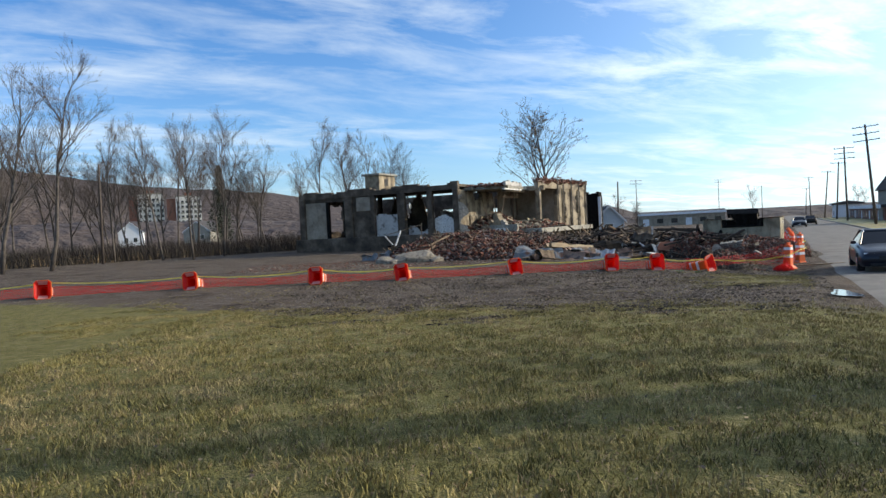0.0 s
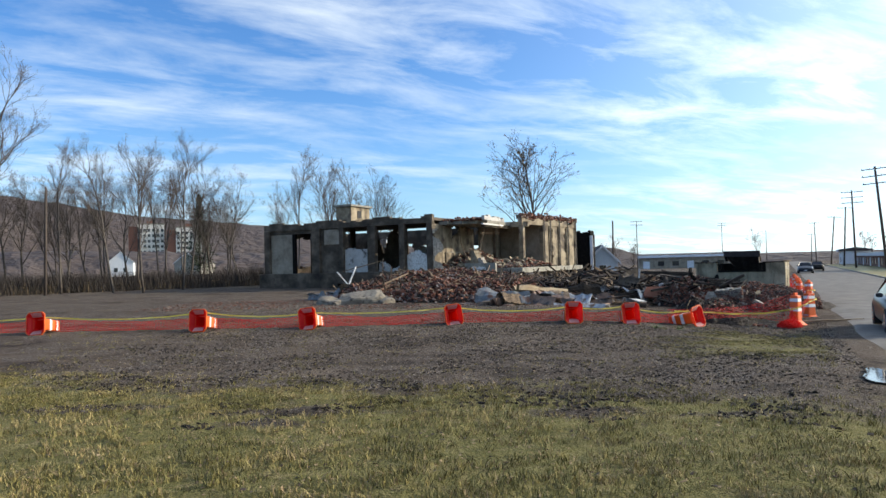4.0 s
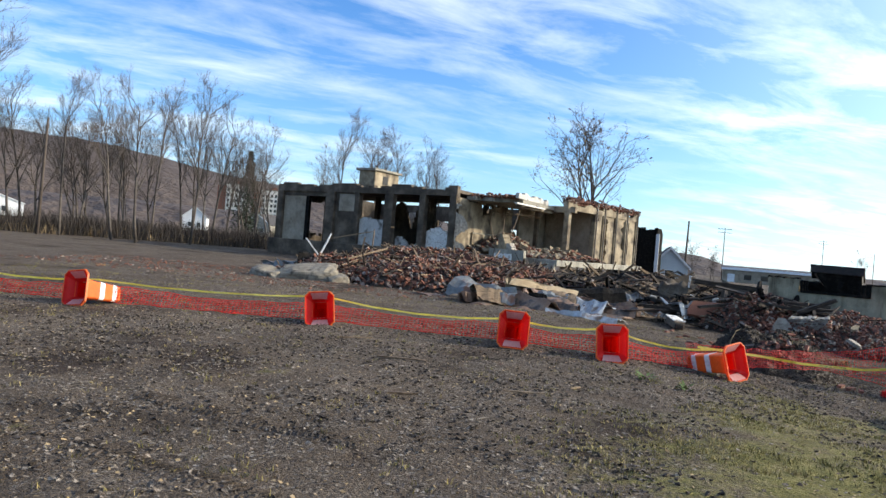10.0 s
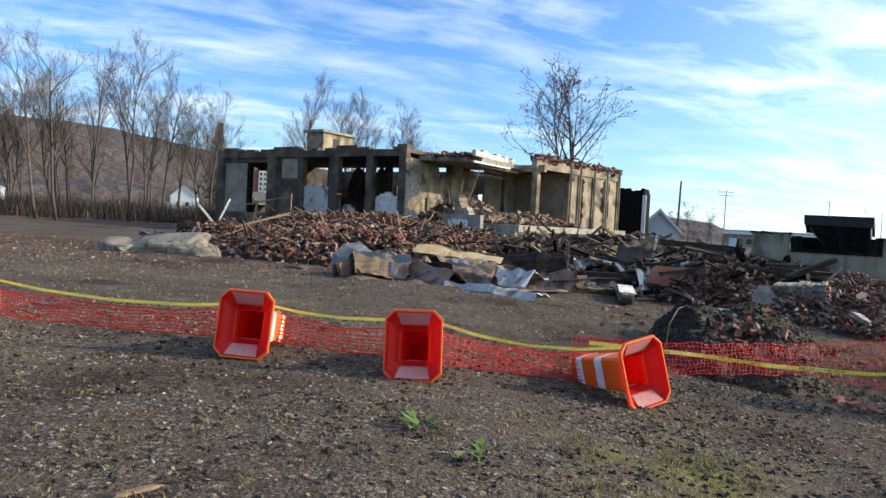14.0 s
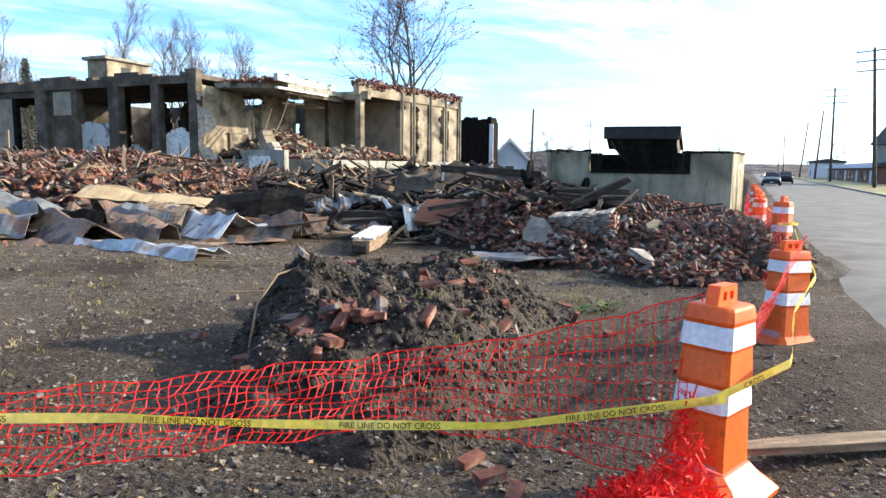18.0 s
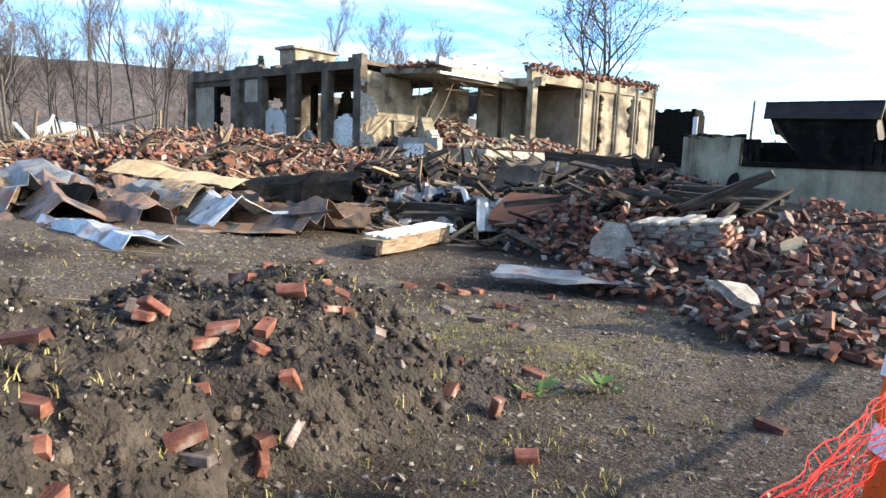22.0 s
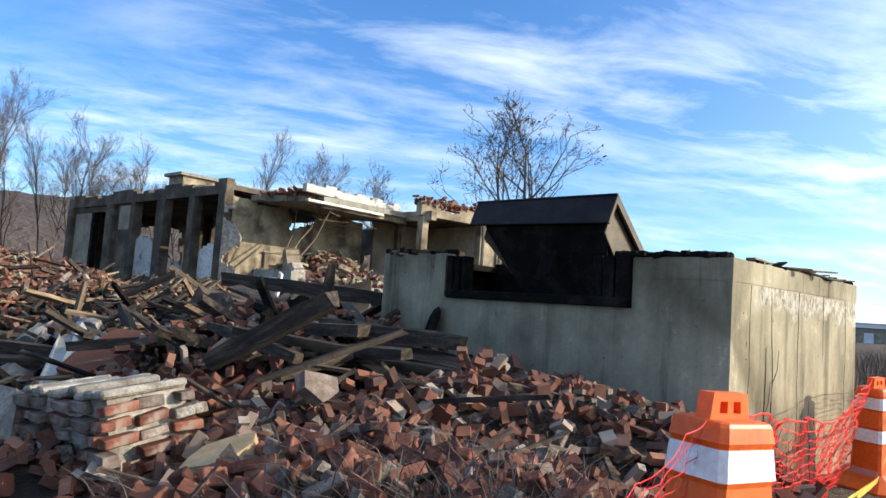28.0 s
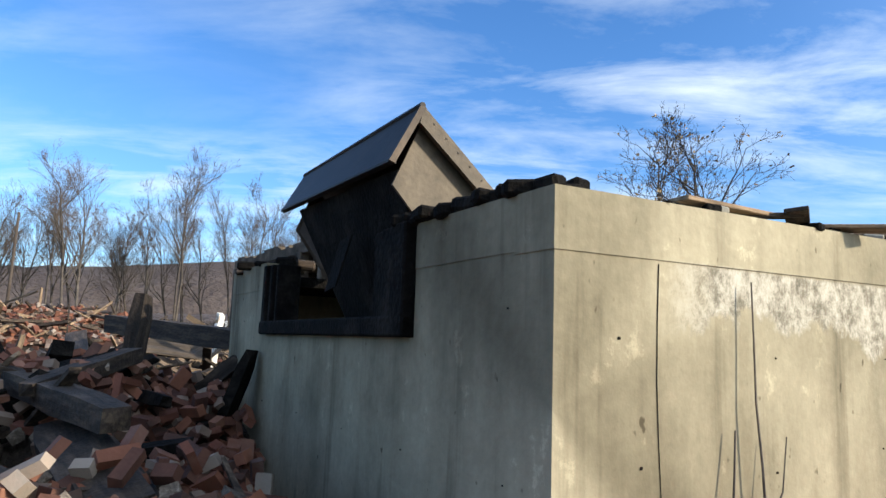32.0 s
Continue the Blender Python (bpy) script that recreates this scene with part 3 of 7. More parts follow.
    l.new(math_("ADD", math_("ADD", tex(9, 6, .7), math_("MULTIPLY", tex(45, 4), .5)), math_("ADD", math_("MULTIPLY", lump, -.45), math_("MULTIPLY", grit, -.25))), bp.inputs["Height"])
    l.new(bp.outputs[0], b.inputs["Normal"])
    return m


M_ground = ground_material()


# churned mud at the lawn's edge: centre and half extents
MUD = [(-4.7, 8.6, 1.1, .32), (-1.8, 8.0, 1.2, .28), (2.2, 9.2, .9, .30), (2.6, 8.5, .8, .25), (4.6, 8.9, .9, .30), (1.7, 7.5, .8, .35), (-1.9, 7.3, .7, .25), (3.4, 7.2, .8, .22), (-1.2, 13.0, 1.6, .30), (.6, 14.1, 1.5, .22), (1.2, 11.4, .5, .8), (9.9, 19.7, .6, .5)]


def turf_amount(x, y):
    """1 on the lawn where the walk begins, 0 on the gravel lot."""
    edge = np.interp(x, [-40, -15.6, -12.7, -7, -5.3, -1.8, 1.4, 3.5, 4.8, 9], [24, 16.6, 15.2, 11.4, 10.5, 9.9, 9.3, 8.4, 7.6, 6.5])
    lawn = sstep(1.8, -2.2, y - edge)
    a, b = across(x, y)
    verge = .54 * sstep(5.6, 3.2, a) * sstep(.6, 1.4, a) * sstep(-16, -13, b) * sstep(-4, -7.5, b)
    far = .55 * sstep(-8.0, -9.0, a) + .5 * sstep(60, 75, abs(x) + .4 * y) * (1 if x < 0 else 0)
    near = .38 * math.exp(-((x - 12.6) ** 2 + (y - 28.6) ** 2) / 3.0)
    torn = max([math.exp(-((x - mx) / rx) ** 2 - ((y - my) / ry) ** 2) for mx, my, rx, ry in MUD])
    return max(lawn, verge, far, near) * (1 - .9 * torn)


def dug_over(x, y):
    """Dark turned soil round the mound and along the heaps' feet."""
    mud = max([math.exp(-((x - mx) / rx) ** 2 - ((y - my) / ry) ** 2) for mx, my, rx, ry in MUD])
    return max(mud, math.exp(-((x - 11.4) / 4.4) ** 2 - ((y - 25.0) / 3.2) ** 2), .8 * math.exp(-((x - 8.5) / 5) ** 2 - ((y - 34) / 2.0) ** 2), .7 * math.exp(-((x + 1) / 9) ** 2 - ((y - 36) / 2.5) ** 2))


def ground_sheet():
    xs = np.concatenate([[-4000, -1500, -600, -250, -130, -80], np.linspace(-50, -14, 25), np.linspace(-13.5, 26, 200), np.linspace(27, 60, 30), [80, 130, 250, 600, 1500, 4000]])
    ys = np.concatenate([[-4000, -1200, -400, -120, -50, -25], np.linspace(-15, 44, 300), np.linspace(45, 90, 40), [110, 150, 250, 500, 1200, 4000]])
    nx, ny = len(xs), len(ys)
    verts = [(x, y, bumpy(x, y)) for y in ys for x in xs]
    faces = [(j * nx + i, j * nx + i + 1, (j + 1) * nx + i + 1, (j + 1) * nx + i) for j in range(ny - 1) for i in range(nx - 1)]
    me = raw(verts, faces)
    at = me.attributes.new("turf", "FLOAT", "POINT")
    at.data.foreach_set("value", [turf_amount(v[0], v[1]) for v in verts])
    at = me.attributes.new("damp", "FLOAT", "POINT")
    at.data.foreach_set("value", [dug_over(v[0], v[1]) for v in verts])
    ob = part_mesh("ground", me, M_ground, smooth=True)
    return tagged(ob, "patchy winter turf and bare gravelly dirt lot", "ground", kind="structure")


ground_sheet()


def road_sheet():
    verts, faces = [], []
    n = 90
    for i in range(n):
        b = -70 + 6 * i + (max(0, i - 50) ** 2) * .6
        for j in range(7):
            a = (.15, -.25, -1.2, -2.5, -3.9, -5.4, -6.85)[j]
            p = ROAD0 + U * (a + (.14 * fbm(b, 0, .8, 4) if j < 2 else 0)) + V * b
            verts.append((p.x, p.y, ground_z(p.x, p.y) + (.028 if j else -.03)))
    for i in range(n - 1):
        for j in range(6):
            k = i * 7 + j
            faces.append((k, k + 7, k + 8, k + 1))
    ob = part_mesh("road", raw(verts, faces), M_asphalt, smooth=True)
    tagged(ob, "worn grey asphalt road beside the lot", "road", kind="structure")


road_sheet()


def kerb():
    bm = bmesh.new()
    for i in range(40):
        b = 5 + 4 * i
        p, q = ROAD0 - U * 6.9 + V * b, ROAD0 - U * 6.9 + V * (b + 3.96)
        z = ground_z(p.x, p.y)
        w = -U * .16
        prism([(p.x, p.y, z - .1), (p.x, p.y, z + .13), (p.x + w.x, p.y + w.y, z + .13), (p.x + w.x, p.y + w.y, z - .1)], q - p, bm)
    tagged(part("kerb", bm, M_concrete), "pale concrete kerb on the far side of the road", "kerb", kind="structure")


kerb()

# far verge across the road, a low raised lawn
bm = bmesh.new()
for i in range(16):
    b = 5 + 10 * i
    p, q = ROAD0 - U * 7.07 + V * b, ROAD0 - U * 13.5 + V * b
    z = ground_z(p.x, p.y)
    prism([(p.x, p.y, z - .05), (p.x, p.y, z + .11), (q.x, q.y, z + .14), (q.x, q.y, z - .05)], V * 10, bm)
tagged(part("verge", bm, M_grass), "strip of winter lawn beyond the far kerb", "lawn", kind="structure")

# puddle by the road's edge
bm = bmesh.new()
ring = []
for k in range(20):
    a = 2 * math.pi * k / 20
    r = 1 + .25 * math.sin(3 * a + 1)
    p = Vector((6.95, 10.1, 0)) + V * (.85 * r * math.cos(a)) + U * (.32 * r * math.sin(a))
    ring.append(bm.verts.new((p.x, p.y, ground_z(p.x, p.y) + .05)))
bm.faces.new(ring)
tagged(part("puddle", bm, M_water), "shallow rain puddle on the gravel beside the road", "puddle", kind="structure")


# ---------------------------------------------------------------- distance
def hill(name, pts, dist, base, mat, depth=260):
    """A wooded ridge: bearing in degrees and height in metres along its crest."""
    verts, faces = [], []
    n = 160
    rows = 7
    b0, b1 = pts[0][0], pts[-1][0]
    for i in range(n):
        be = b0 + (b1 - b0) * i / (n - 1)
        h = np.interp(be, [p[0] for p in pts], [p[1] for p in pts])
        h += min(1, h / 50) * (2.5 * noise.noise(Vector((be * 1.1, 0, dist))) + 1.1 * noise.noise(Vector((be * 6.0, 3, dist))))
        for j in range(rows):
            f = j / (rows - 1)
            d = dist + depth * f
            z = base + (h - base) * math.sin(f * math.pi / 2) ** .8
            verts.append((d * math.sin(radians(be)), d * math.cos(radians(be)), z))
    for i in range(n - 1):
        for j in range(rows - 1):
            k = i * rows + j
            faces.append((k, k + 1, k + rows + 1, k + rows))
    ob = part_mesh(name, raw(verts, faces), mat, smooth=True)
    tagged(ob, "brown wooded winter hillside behind the town", "hill", kind="structure")


M_hill = material("winter_woods", [(.060, .044, .038), (.078, .060, .052), (.098, .077, .067)], scale=.02, fine=.12, bump=.8, depth=6, streak=(1, 1, .35))
hill("backdrop_hill", [(-85, 60), (-61, 78), (-55, 87), (-47, 104), (-40, 106), (-34, 104), (-30, 96), (-24, 78), (-20, 73), (-14, 64), (-8, 44), (0, 24), (8, 12), (17, 6), (30, 5), (70, 10)], 760, -3, M_hill)
hill("backdrop_low_woods", [(-62, 7), (-48, 9), (-40, 11), (-30, 12), (-22, 11), (-14, 9), (-6, 6), (0, 4)], 300, -3, M_hill, 50)
hill("backdrop_low_woods", [(5, 5), (9, 8), (12, 9.5), (14.5, 8), (16, 4.5), (18, 3), (24, 3), (34, 3), (50, 4)], 330, -3, M_hill, 60)

# ---------------------------------------------------------------- the burnt ruin
MB = Matrix(((.8965, .4432, 0, -.67), (-.4432, .8965, 0, 55.78), (0, 0, 1, 0), (0, 0, 0, 1)))


def ragged(length, z0, z1, thick, keep, res=.18, m=None, jit=.05, seed=1):
    """A wall sheet with broken edges: cells along x and z kept by a test, then given thickness along y."""
    rnd = random.Random(seed)
    nx, nz = max(1, round(length / res)), max(1, round((z1 - z0) / res))
    bm = bmesh.new()
    vs = {}

    def vert(i, k):
        if (i, k) not in vs:
            ex, ez = 0 < i < nx, 0 < k < nz
            vs[i, k] = bm.verts.new((length * i / nx + (rnd.uniform(-jit, jit) if ex else 0), 0, z0 + (z1 - z0) * k / nz + (rnd.uniform(-jit, jit) if ez else 0)))
        return vs[i, k]

    for i in range(nx):
        for k in range(nz):
            if keep(length * (i + .5) / nx, z0 + (z1 - z0) * (k + .5) / nz):
                bm.faces.new((vert(i, k), vert(i + 1, k), vert(i + 1, k + 1), vert(i, k + 1)))
    if not bm.faces:
        return one_box((0, 0, z0), (length, thick, z1), m)
    g = bmesh.ops.extrude_face_region(bm, geom=bm.faces[:])
    bmesh.ops.translate(bm, verts=[e for e in g["geom"] if isinstance(e, bmesh.types.BMVert)], vec=(0, thick, 0))
    bmesh.ops.recalc_face_normals(bm, faces=bm.faces)
    if m is not None:
        bm.transform(m)
    return bm


def wob(s, z, k=1.0, seed=0.0):
    return k * noise.noise(Vector((s * 1.3 + seed, z * 1.3, seed)))


ruin = empty("ruined_building", MB, "burnt single-storey concrete and brick building, partly collapsed", "building")
PIERS = [(-17.9, -17.25), (-12.4, -11.5), (-9.35, -8.9), (-6.4, -5.6), (-3.2, -2.68), (-.55, 0)]
for a, b in PIERS:
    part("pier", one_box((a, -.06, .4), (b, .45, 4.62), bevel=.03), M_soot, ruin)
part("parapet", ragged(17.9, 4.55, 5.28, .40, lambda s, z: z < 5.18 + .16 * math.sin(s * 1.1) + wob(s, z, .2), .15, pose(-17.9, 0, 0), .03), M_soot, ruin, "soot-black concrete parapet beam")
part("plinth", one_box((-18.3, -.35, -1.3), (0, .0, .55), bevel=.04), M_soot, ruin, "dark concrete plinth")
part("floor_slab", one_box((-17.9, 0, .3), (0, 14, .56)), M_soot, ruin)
# roof ends short of the back wall so sky reaches the inner board
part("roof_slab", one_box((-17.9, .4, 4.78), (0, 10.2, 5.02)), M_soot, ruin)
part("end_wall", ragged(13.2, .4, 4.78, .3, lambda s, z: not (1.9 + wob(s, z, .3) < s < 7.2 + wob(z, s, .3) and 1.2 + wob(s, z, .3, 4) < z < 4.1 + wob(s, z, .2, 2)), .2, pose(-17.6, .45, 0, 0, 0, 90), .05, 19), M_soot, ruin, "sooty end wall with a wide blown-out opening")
# infill of the bays
part("infill_panel", one_box((-17.25, .2, .56), (-14.7, .36, 4.2), bevel=.01), M_panel, ruin, "pale infill panel")
part("lintel", one_box((-17.25, .15, 4.2), (-12.4, .4, 4.55)), M_soot, ruin)
part("door_jamb", one_box((-14.7, .12, .56), (-14.35, .4, 4.2), bevel=.01), M_char_shade, ruin)
part("door_jamb", one_box((-12.62, .12, .56), (-12.4, .4, 4.2), bevel=.01), M_char_shade, ruin)
part("infill_panel", one_box((-11.5, .22, .56), (-9.35, .36, 3.1), bevel=.01), M_soot, ruin)
part("boarded_window", one_box((-11.1, .16, 3.1), (-9.5, .34, 4.45), bevel=.01), M_panel, ruin, "pale board in a window opening")
part("lintel", one_box((-11.5, .18, 4.45), (-9.35, .36, 4.55)), M_soot, ruin)
part("jamb", one_box((-11.5, .2, 3.1), (-11.1, .36, 4.45)), M_soot, ruin)
part("infill_panel", ragged(2.5, .56, 2.7, .14, lambda s, z: z < 2.62 + .05 * math.sin(s * 2.2) + wob(s, z, .08), .12, pose(-8.9, .22, 0), .03, 4), M_pale, ruin, "pale grey panel below a window")
part("infill_panel", ragged(2.4, .56, 2.7, .14, lambda s, z: z < 1.1 + .3 * math.sin(s * 3) + wob(s, z, .3), .12, pose(-5.6, .6, 0), .05, 5), M_pale, ruin, "broken pale panel")
# added board; its white stands in for the brightness deep inside
part("inner_board", ragged(2.7, 1.2, 4.0, .1, lambda s, z: z < 3.9 - .9 * (abs(s - 1.35) / 1.35) ** 5 + wob(s, z, .06) and not (abs(s - 1.75 - .12 * math.sin(z * 2)) < .05 and z > 2.2), .1, pose(-13.1, 11.4, 0), .02, 15), M_white, ruin, "added white board deep inside the open bays, in place of bright light there")
part("inner_board", ragged(1.6, .56, 3.2, .1, lambda s, z: z < 2.9 + wob(s, z, .2), .1, pose(-6.2, 8.6, 0, -8), .03, 16), M_pale, ruin, "pale partition board inside the open bays")
part("infill_panel", ragged(2.1, .56, 3.0, .14, lambda s, z: z < 1.7 + .55 * math.sin(s * 1.5 + .2) + wob(s * 2, z, .2), .12, pose(-2.68, .45, 0), .05, 6), M_white, ruin, "broken pale panel")
# back wall with blown-out openings
HOLES = [(-14.6, -12.3, .6, 4.0), (-10.8, -9.4, 1.4, 3.4), (-8.3, -6.6, 2.2, 3.2), (-5.2, -3.4, .7, 3.2), (-2.9, -.6, .7, 3.0)]
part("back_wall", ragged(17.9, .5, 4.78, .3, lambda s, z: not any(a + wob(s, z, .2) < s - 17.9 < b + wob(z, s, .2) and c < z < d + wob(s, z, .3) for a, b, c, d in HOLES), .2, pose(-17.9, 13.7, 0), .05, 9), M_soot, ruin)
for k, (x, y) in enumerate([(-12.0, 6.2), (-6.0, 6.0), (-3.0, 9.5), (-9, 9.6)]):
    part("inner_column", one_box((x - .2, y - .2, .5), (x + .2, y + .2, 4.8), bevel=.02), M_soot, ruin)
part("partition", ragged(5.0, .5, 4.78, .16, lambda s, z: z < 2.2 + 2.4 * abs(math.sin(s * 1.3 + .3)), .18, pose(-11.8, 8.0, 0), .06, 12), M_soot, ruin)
# small rooftop room
pent = part("rooftop_room", one_box((-11.9, 3.25, 5.02), (-10.2, 6.5, 6.75), bevel=.02), M_plaster, ruin, "cream rooftop stair room")
part("cap_slab", one_box((-12.1, 3.0, 6.75), (-10.0, 6.75, 6.95), bevel=.02), M_concrete, pent)
part("vent_opening", one_box((-10.21, 4.3, 5.7), (-10.17, 5.0, 6.4)), M_dark, pent)
part("roof_stub", one_box((-9.9, 5.0, 5.02), (-8.6, 7.4, 5.6), bevel=.02), M_plaster, ruin)
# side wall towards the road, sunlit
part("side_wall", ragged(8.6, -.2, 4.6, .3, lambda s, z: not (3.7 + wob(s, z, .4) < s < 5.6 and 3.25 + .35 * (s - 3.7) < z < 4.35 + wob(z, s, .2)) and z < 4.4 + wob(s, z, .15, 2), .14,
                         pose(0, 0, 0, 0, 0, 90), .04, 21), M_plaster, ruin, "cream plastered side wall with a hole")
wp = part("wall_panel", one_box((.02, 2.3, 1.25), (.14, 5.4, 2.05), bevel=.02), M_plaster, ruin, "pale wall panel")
part("panel_trim", one_box((.14, 2.2, 2.05), (.2, 5.5, 2.13)), M_concrete, wp)
part("torn_jamb", ragged(1.1, .6, 4.0, .16, lambda s, z: s < .55 + .4 * math.sin(z * 3.1) + wob(s, z, .4, 5), .12, pose(.06, -.05, 0, 0, 0, 38), .06, 23), M_mortar, ruin, "torn plaster and brick edge")
# canopy over the collapsed middle bay
part("canopy_slab", ragged(3.9, .6, 8.4, .26, lambda s, z: z > 1.2 + .35 * s + wob(s, z, .5), .2, Matrix(((1, 0, 0, 0), (0, 0, 1, 0), (0, 1, 0, 4.42), (0, 0, 0, 1))), .05, 31), M_concrete, ruin, "broken concrete roof slab with a pale edge")
part("canopy_beam", one_box((3.3, 2.6, 4.15), (3.65, 8.3, 4.44), bevel=.02), M_plaster, ruin, "pale edge beam")
part("canopy_upstand", ragged(6.8, 4.66, 5.24, .24, lambda s, z: z < 5.14 - .02 * s + wob(s, z, .16), .12, pose(4.15, 1.35, 0, 0, 0, 97), .03, 33), M_pale, ruin, "pale parapet")
# white strip paints the sunlit edge of the canopy beam
part("soffit_strip", one_box((3.66, 1.7, 4.28), (3.9, 6.4, 4.41), bevel=.02), M_white, ruin, "beam edge below the broken slab, coloured white as sunlit")
part("roof_slab", one_box((0, 8.3, 4.5), (5.2, 20.5, 4.78)), M_soot, ruin)
part("cross_beam", one_box((3.5, 8.0, 4.28), (5.6, 8.4, 4.75), bevel=.02), M_plaster, ruin)
part("recess_wall", ragged(5.2, .4, 4.5, .25, lambda s, z: not (.9 < s < 2.2 and 2.0 < z < 3.7), .2, pose(0, 13.0, 0), .05, 35), M_panel, ruin, "grey inner wall with an opening")
part("recess_jamb", one_box((1.5, 9.6, .6), (1.8, 9.9, 4.5)), M_soot, ruin)
part("ground_slab", one_box((0, 1.2, .2), (7.4, 20.0, .62), bevel=.03), M_concrete, ruin, "pale concrete floor slab edge")
# columned wing towards the road
MW = pose(5.0, 8.05, 0, 0, 0, -9.3)
RUNS = [0, 4.0, 5.3, 7.3, 9.2, 11.1]


def wing(bm):
    bm.transform(MW)
    return bm


for i, s in enumerate(RUNS):
    top = 4.5 if i == 0 else 5.12
    col = part("column", wing(one_box((-.22, s - .2, -.6), (.22, s + .22, top), bevel=.03)), M_plaster, ruin, "pale chipped concrete column")
    if i:
        part("steel_edge", wing(one_box((.22, s - .07, .6), (.27, s + .07, top + .35))), M_steel, col)
for i in range(1, 5):
    a, b = RUNS[i] + .22, RUNS[i + 1] - .2
    cut = [(.0, 2.9, .16), (.10, 1.0, .34), (.92, 1.9, .30), (.06, 1.3, .26)][i - 1]
    part("infill_wall", ragged(b - a, .62, 4.5, .18,
                               lambda s, z: not (abs(s - (b - a) * cut[0] + wob(0, z * 1.6, .22, i * 4.0)) < cut[2] + wob(z * 2.2, s, .16, i) and cut[1] + wob(s * 2, 0, .5, i) < z < 4.3), .10,
                               MW @ pose(.1, a, 0, 0, 0, 90), .04, 40 + i), M_plaster, ruin, "cream wall panel with a torn gap")
part("eaves_beam", ragged(11.6, 4.5, 5.15, .42, lambda s, z: z < 5.0 + .14 * math.sin(s * 2.3) + wob(s, z, .25, 8), .14, MW @ pose(.2, -.3, 0, 0, 0, 90), .05, 51), M_plaster, ruin, "broken pale concrete eaves beam")
part("cornice_rubble", ragged(11.4, 5.0, 5.6, .5, lambda s, z: z < 5.18 + .22 * math.sin(s * 3.3) + wob(s * 2, z, .4, 3), .1, MW @ pose(.12, -.2, 0, 0, 0, 90), .06, 52), M_blind, ruin, "broken brick along the eaves")
part("inner_wall", wing(one_box((-4.6, 3.9, .6), (-.2, 4.1, 4.5))), M_panel, ruin)
part("inner_wall", wing(one_box((-4.8, 11.0, .4), (.0, 11.3, 4.6))), M_soot, ruin)
part("long_inner_wall", wing(one_box((-4.9, .3, .4), (-4.7, 11.0, 4.5))), M_panel, ruin)

# broken brick left on the roof edges and in the collapsed bay


def scatter(name, spots, mat, size, label):
    rs = np.random.RandomState(len(spots))
    cube = np.array([[-1, -1, -1], [1, -1, -1], [1, 1, -1], [-1, 1, -1], [-1, -1, 1], [1, -1, 1], [1, 1, 1], [-1, 1, 1]], float) / 2
    quads = [(0, 3, 2, 1), (4, 5, 6, 7), (0, 1, 5, 4), (1, 2, 6, 5), (2, 3, 7, 6), (3, 0, 4, 7)]
    vv, ff = [], []
    for k, (x, y, z) in enumerate(spots):
        m3 = np.array(Euler(tuple(rs.uniform(-.8, .8, 3) + [0, 0, rs.uniform(0, 6)])).to_matrix())
        vv.extend((cube * np.array(size) * rs.uniform(.5, 1.15, 3)) @ m3.T + [x, y, z])
        ff += [tuple(k * 8 + i for i in q) for q in quads]
    ob = part_mesh(name, raw(vv, ff), mat, ruin, label)
    ob["kind"] = "stuff"


rs = random.Random(90)
scatter("roof_rubble", [(rs.uniform(.1, 3.7), 1.1 + rs.uniform(0, .9) + .3 * rs.random() * 6, 4.72 + abs(rs.gauss(0, .09))) for _ in range(260)], M_brick_far, (.3, .16, .12), "broken brick on the roof edge")
scatter("roof_rubble", [tuple(MW @ Vector((rs.uniform(-.35, .25), rs.uniform(-.4, 11.5), 5.12 + abs(rs.gauss(0, .16))))) for _ in range(420)], M_brick_far, (.3, .16, .13), "broken brick along the eaves")


def bay_heap(x, y):
    return .62 + 1.55 * math.exp(-((x - 1.6) / 1.7) ** 2 - ((y - 5.0) / 2.6) ** 2) + .7 * math.exp(-((x - 4.6) / 1.8) ** 2 - ((y - 9) / 2.5) ** 2)


part_mesh("rubble_bed", grid_mesh(.05, 7.0, 1.4, 12.5, 40, 60, lambda x, y: bay_heap(x, y) + .12 * fbm(x, y, 1.4, 6)), M_soil, ruin, smooth=True)
scatter("bay_rubble", [(x, y, bay_heap(x, y) + rs.uniform(-.02, .16)) for x, y in ((rs.uniform(.1, 6.8), rs.uniform(1.5, 12)) for _ in range(900))], M_brick_far, (.32, .18, .12), "broken brick in the collapsed bay")
scatter("bay_plaster", [(x, y, bay_heap(x, y) + rs.uniform(.0, .2)) for x, y in ((rs.uniform(.1, 6.8), rs.uniform(1.5, 9)) for _ in range(160))], M_plaster, (.6, .4, .12), "plaster lumps in the collapsed bay")

# hanging wires and bent bars at the break
for k in range(9):
    rnd = random.Random(60 + k)
    bm = bmesh.new()
    x, y, z = rnd.uniform(.6, 5.2), rnd.uniform(1.5, 8), 4.4
    pts = [(x + rnd.uniform(-.15, .3) * i, y + rnd.uniform(-.2, .2) * i, z - .35 * i + .04 * i * i) for i in range(rnd.randint(4, 7))]
    tube(bm, pts, .018, 4)
    part("hanging_cable", bm, M_wood, ruin)
for k, pts in enumerate([[(3.1, 1.4, 1.6), (2.6, 2.4, 2.6), (2.0, 3.6, 3.5), (1.5, 4.3, 4.3)], [(3.4, 1.6, 1.5), (3.2, 2.8, 2.7), (3.3, 3.5, 4.2)], [(2.2, 1.8, 1.7), (1.2, 3.0, 2.9), (.9, 3.4, 4.2)]]):
    part("hanging_lath", tube(bmesh.new(), pts, [.05, .04, .03, .02][:len(pts)], 5), M_wood, ruin)
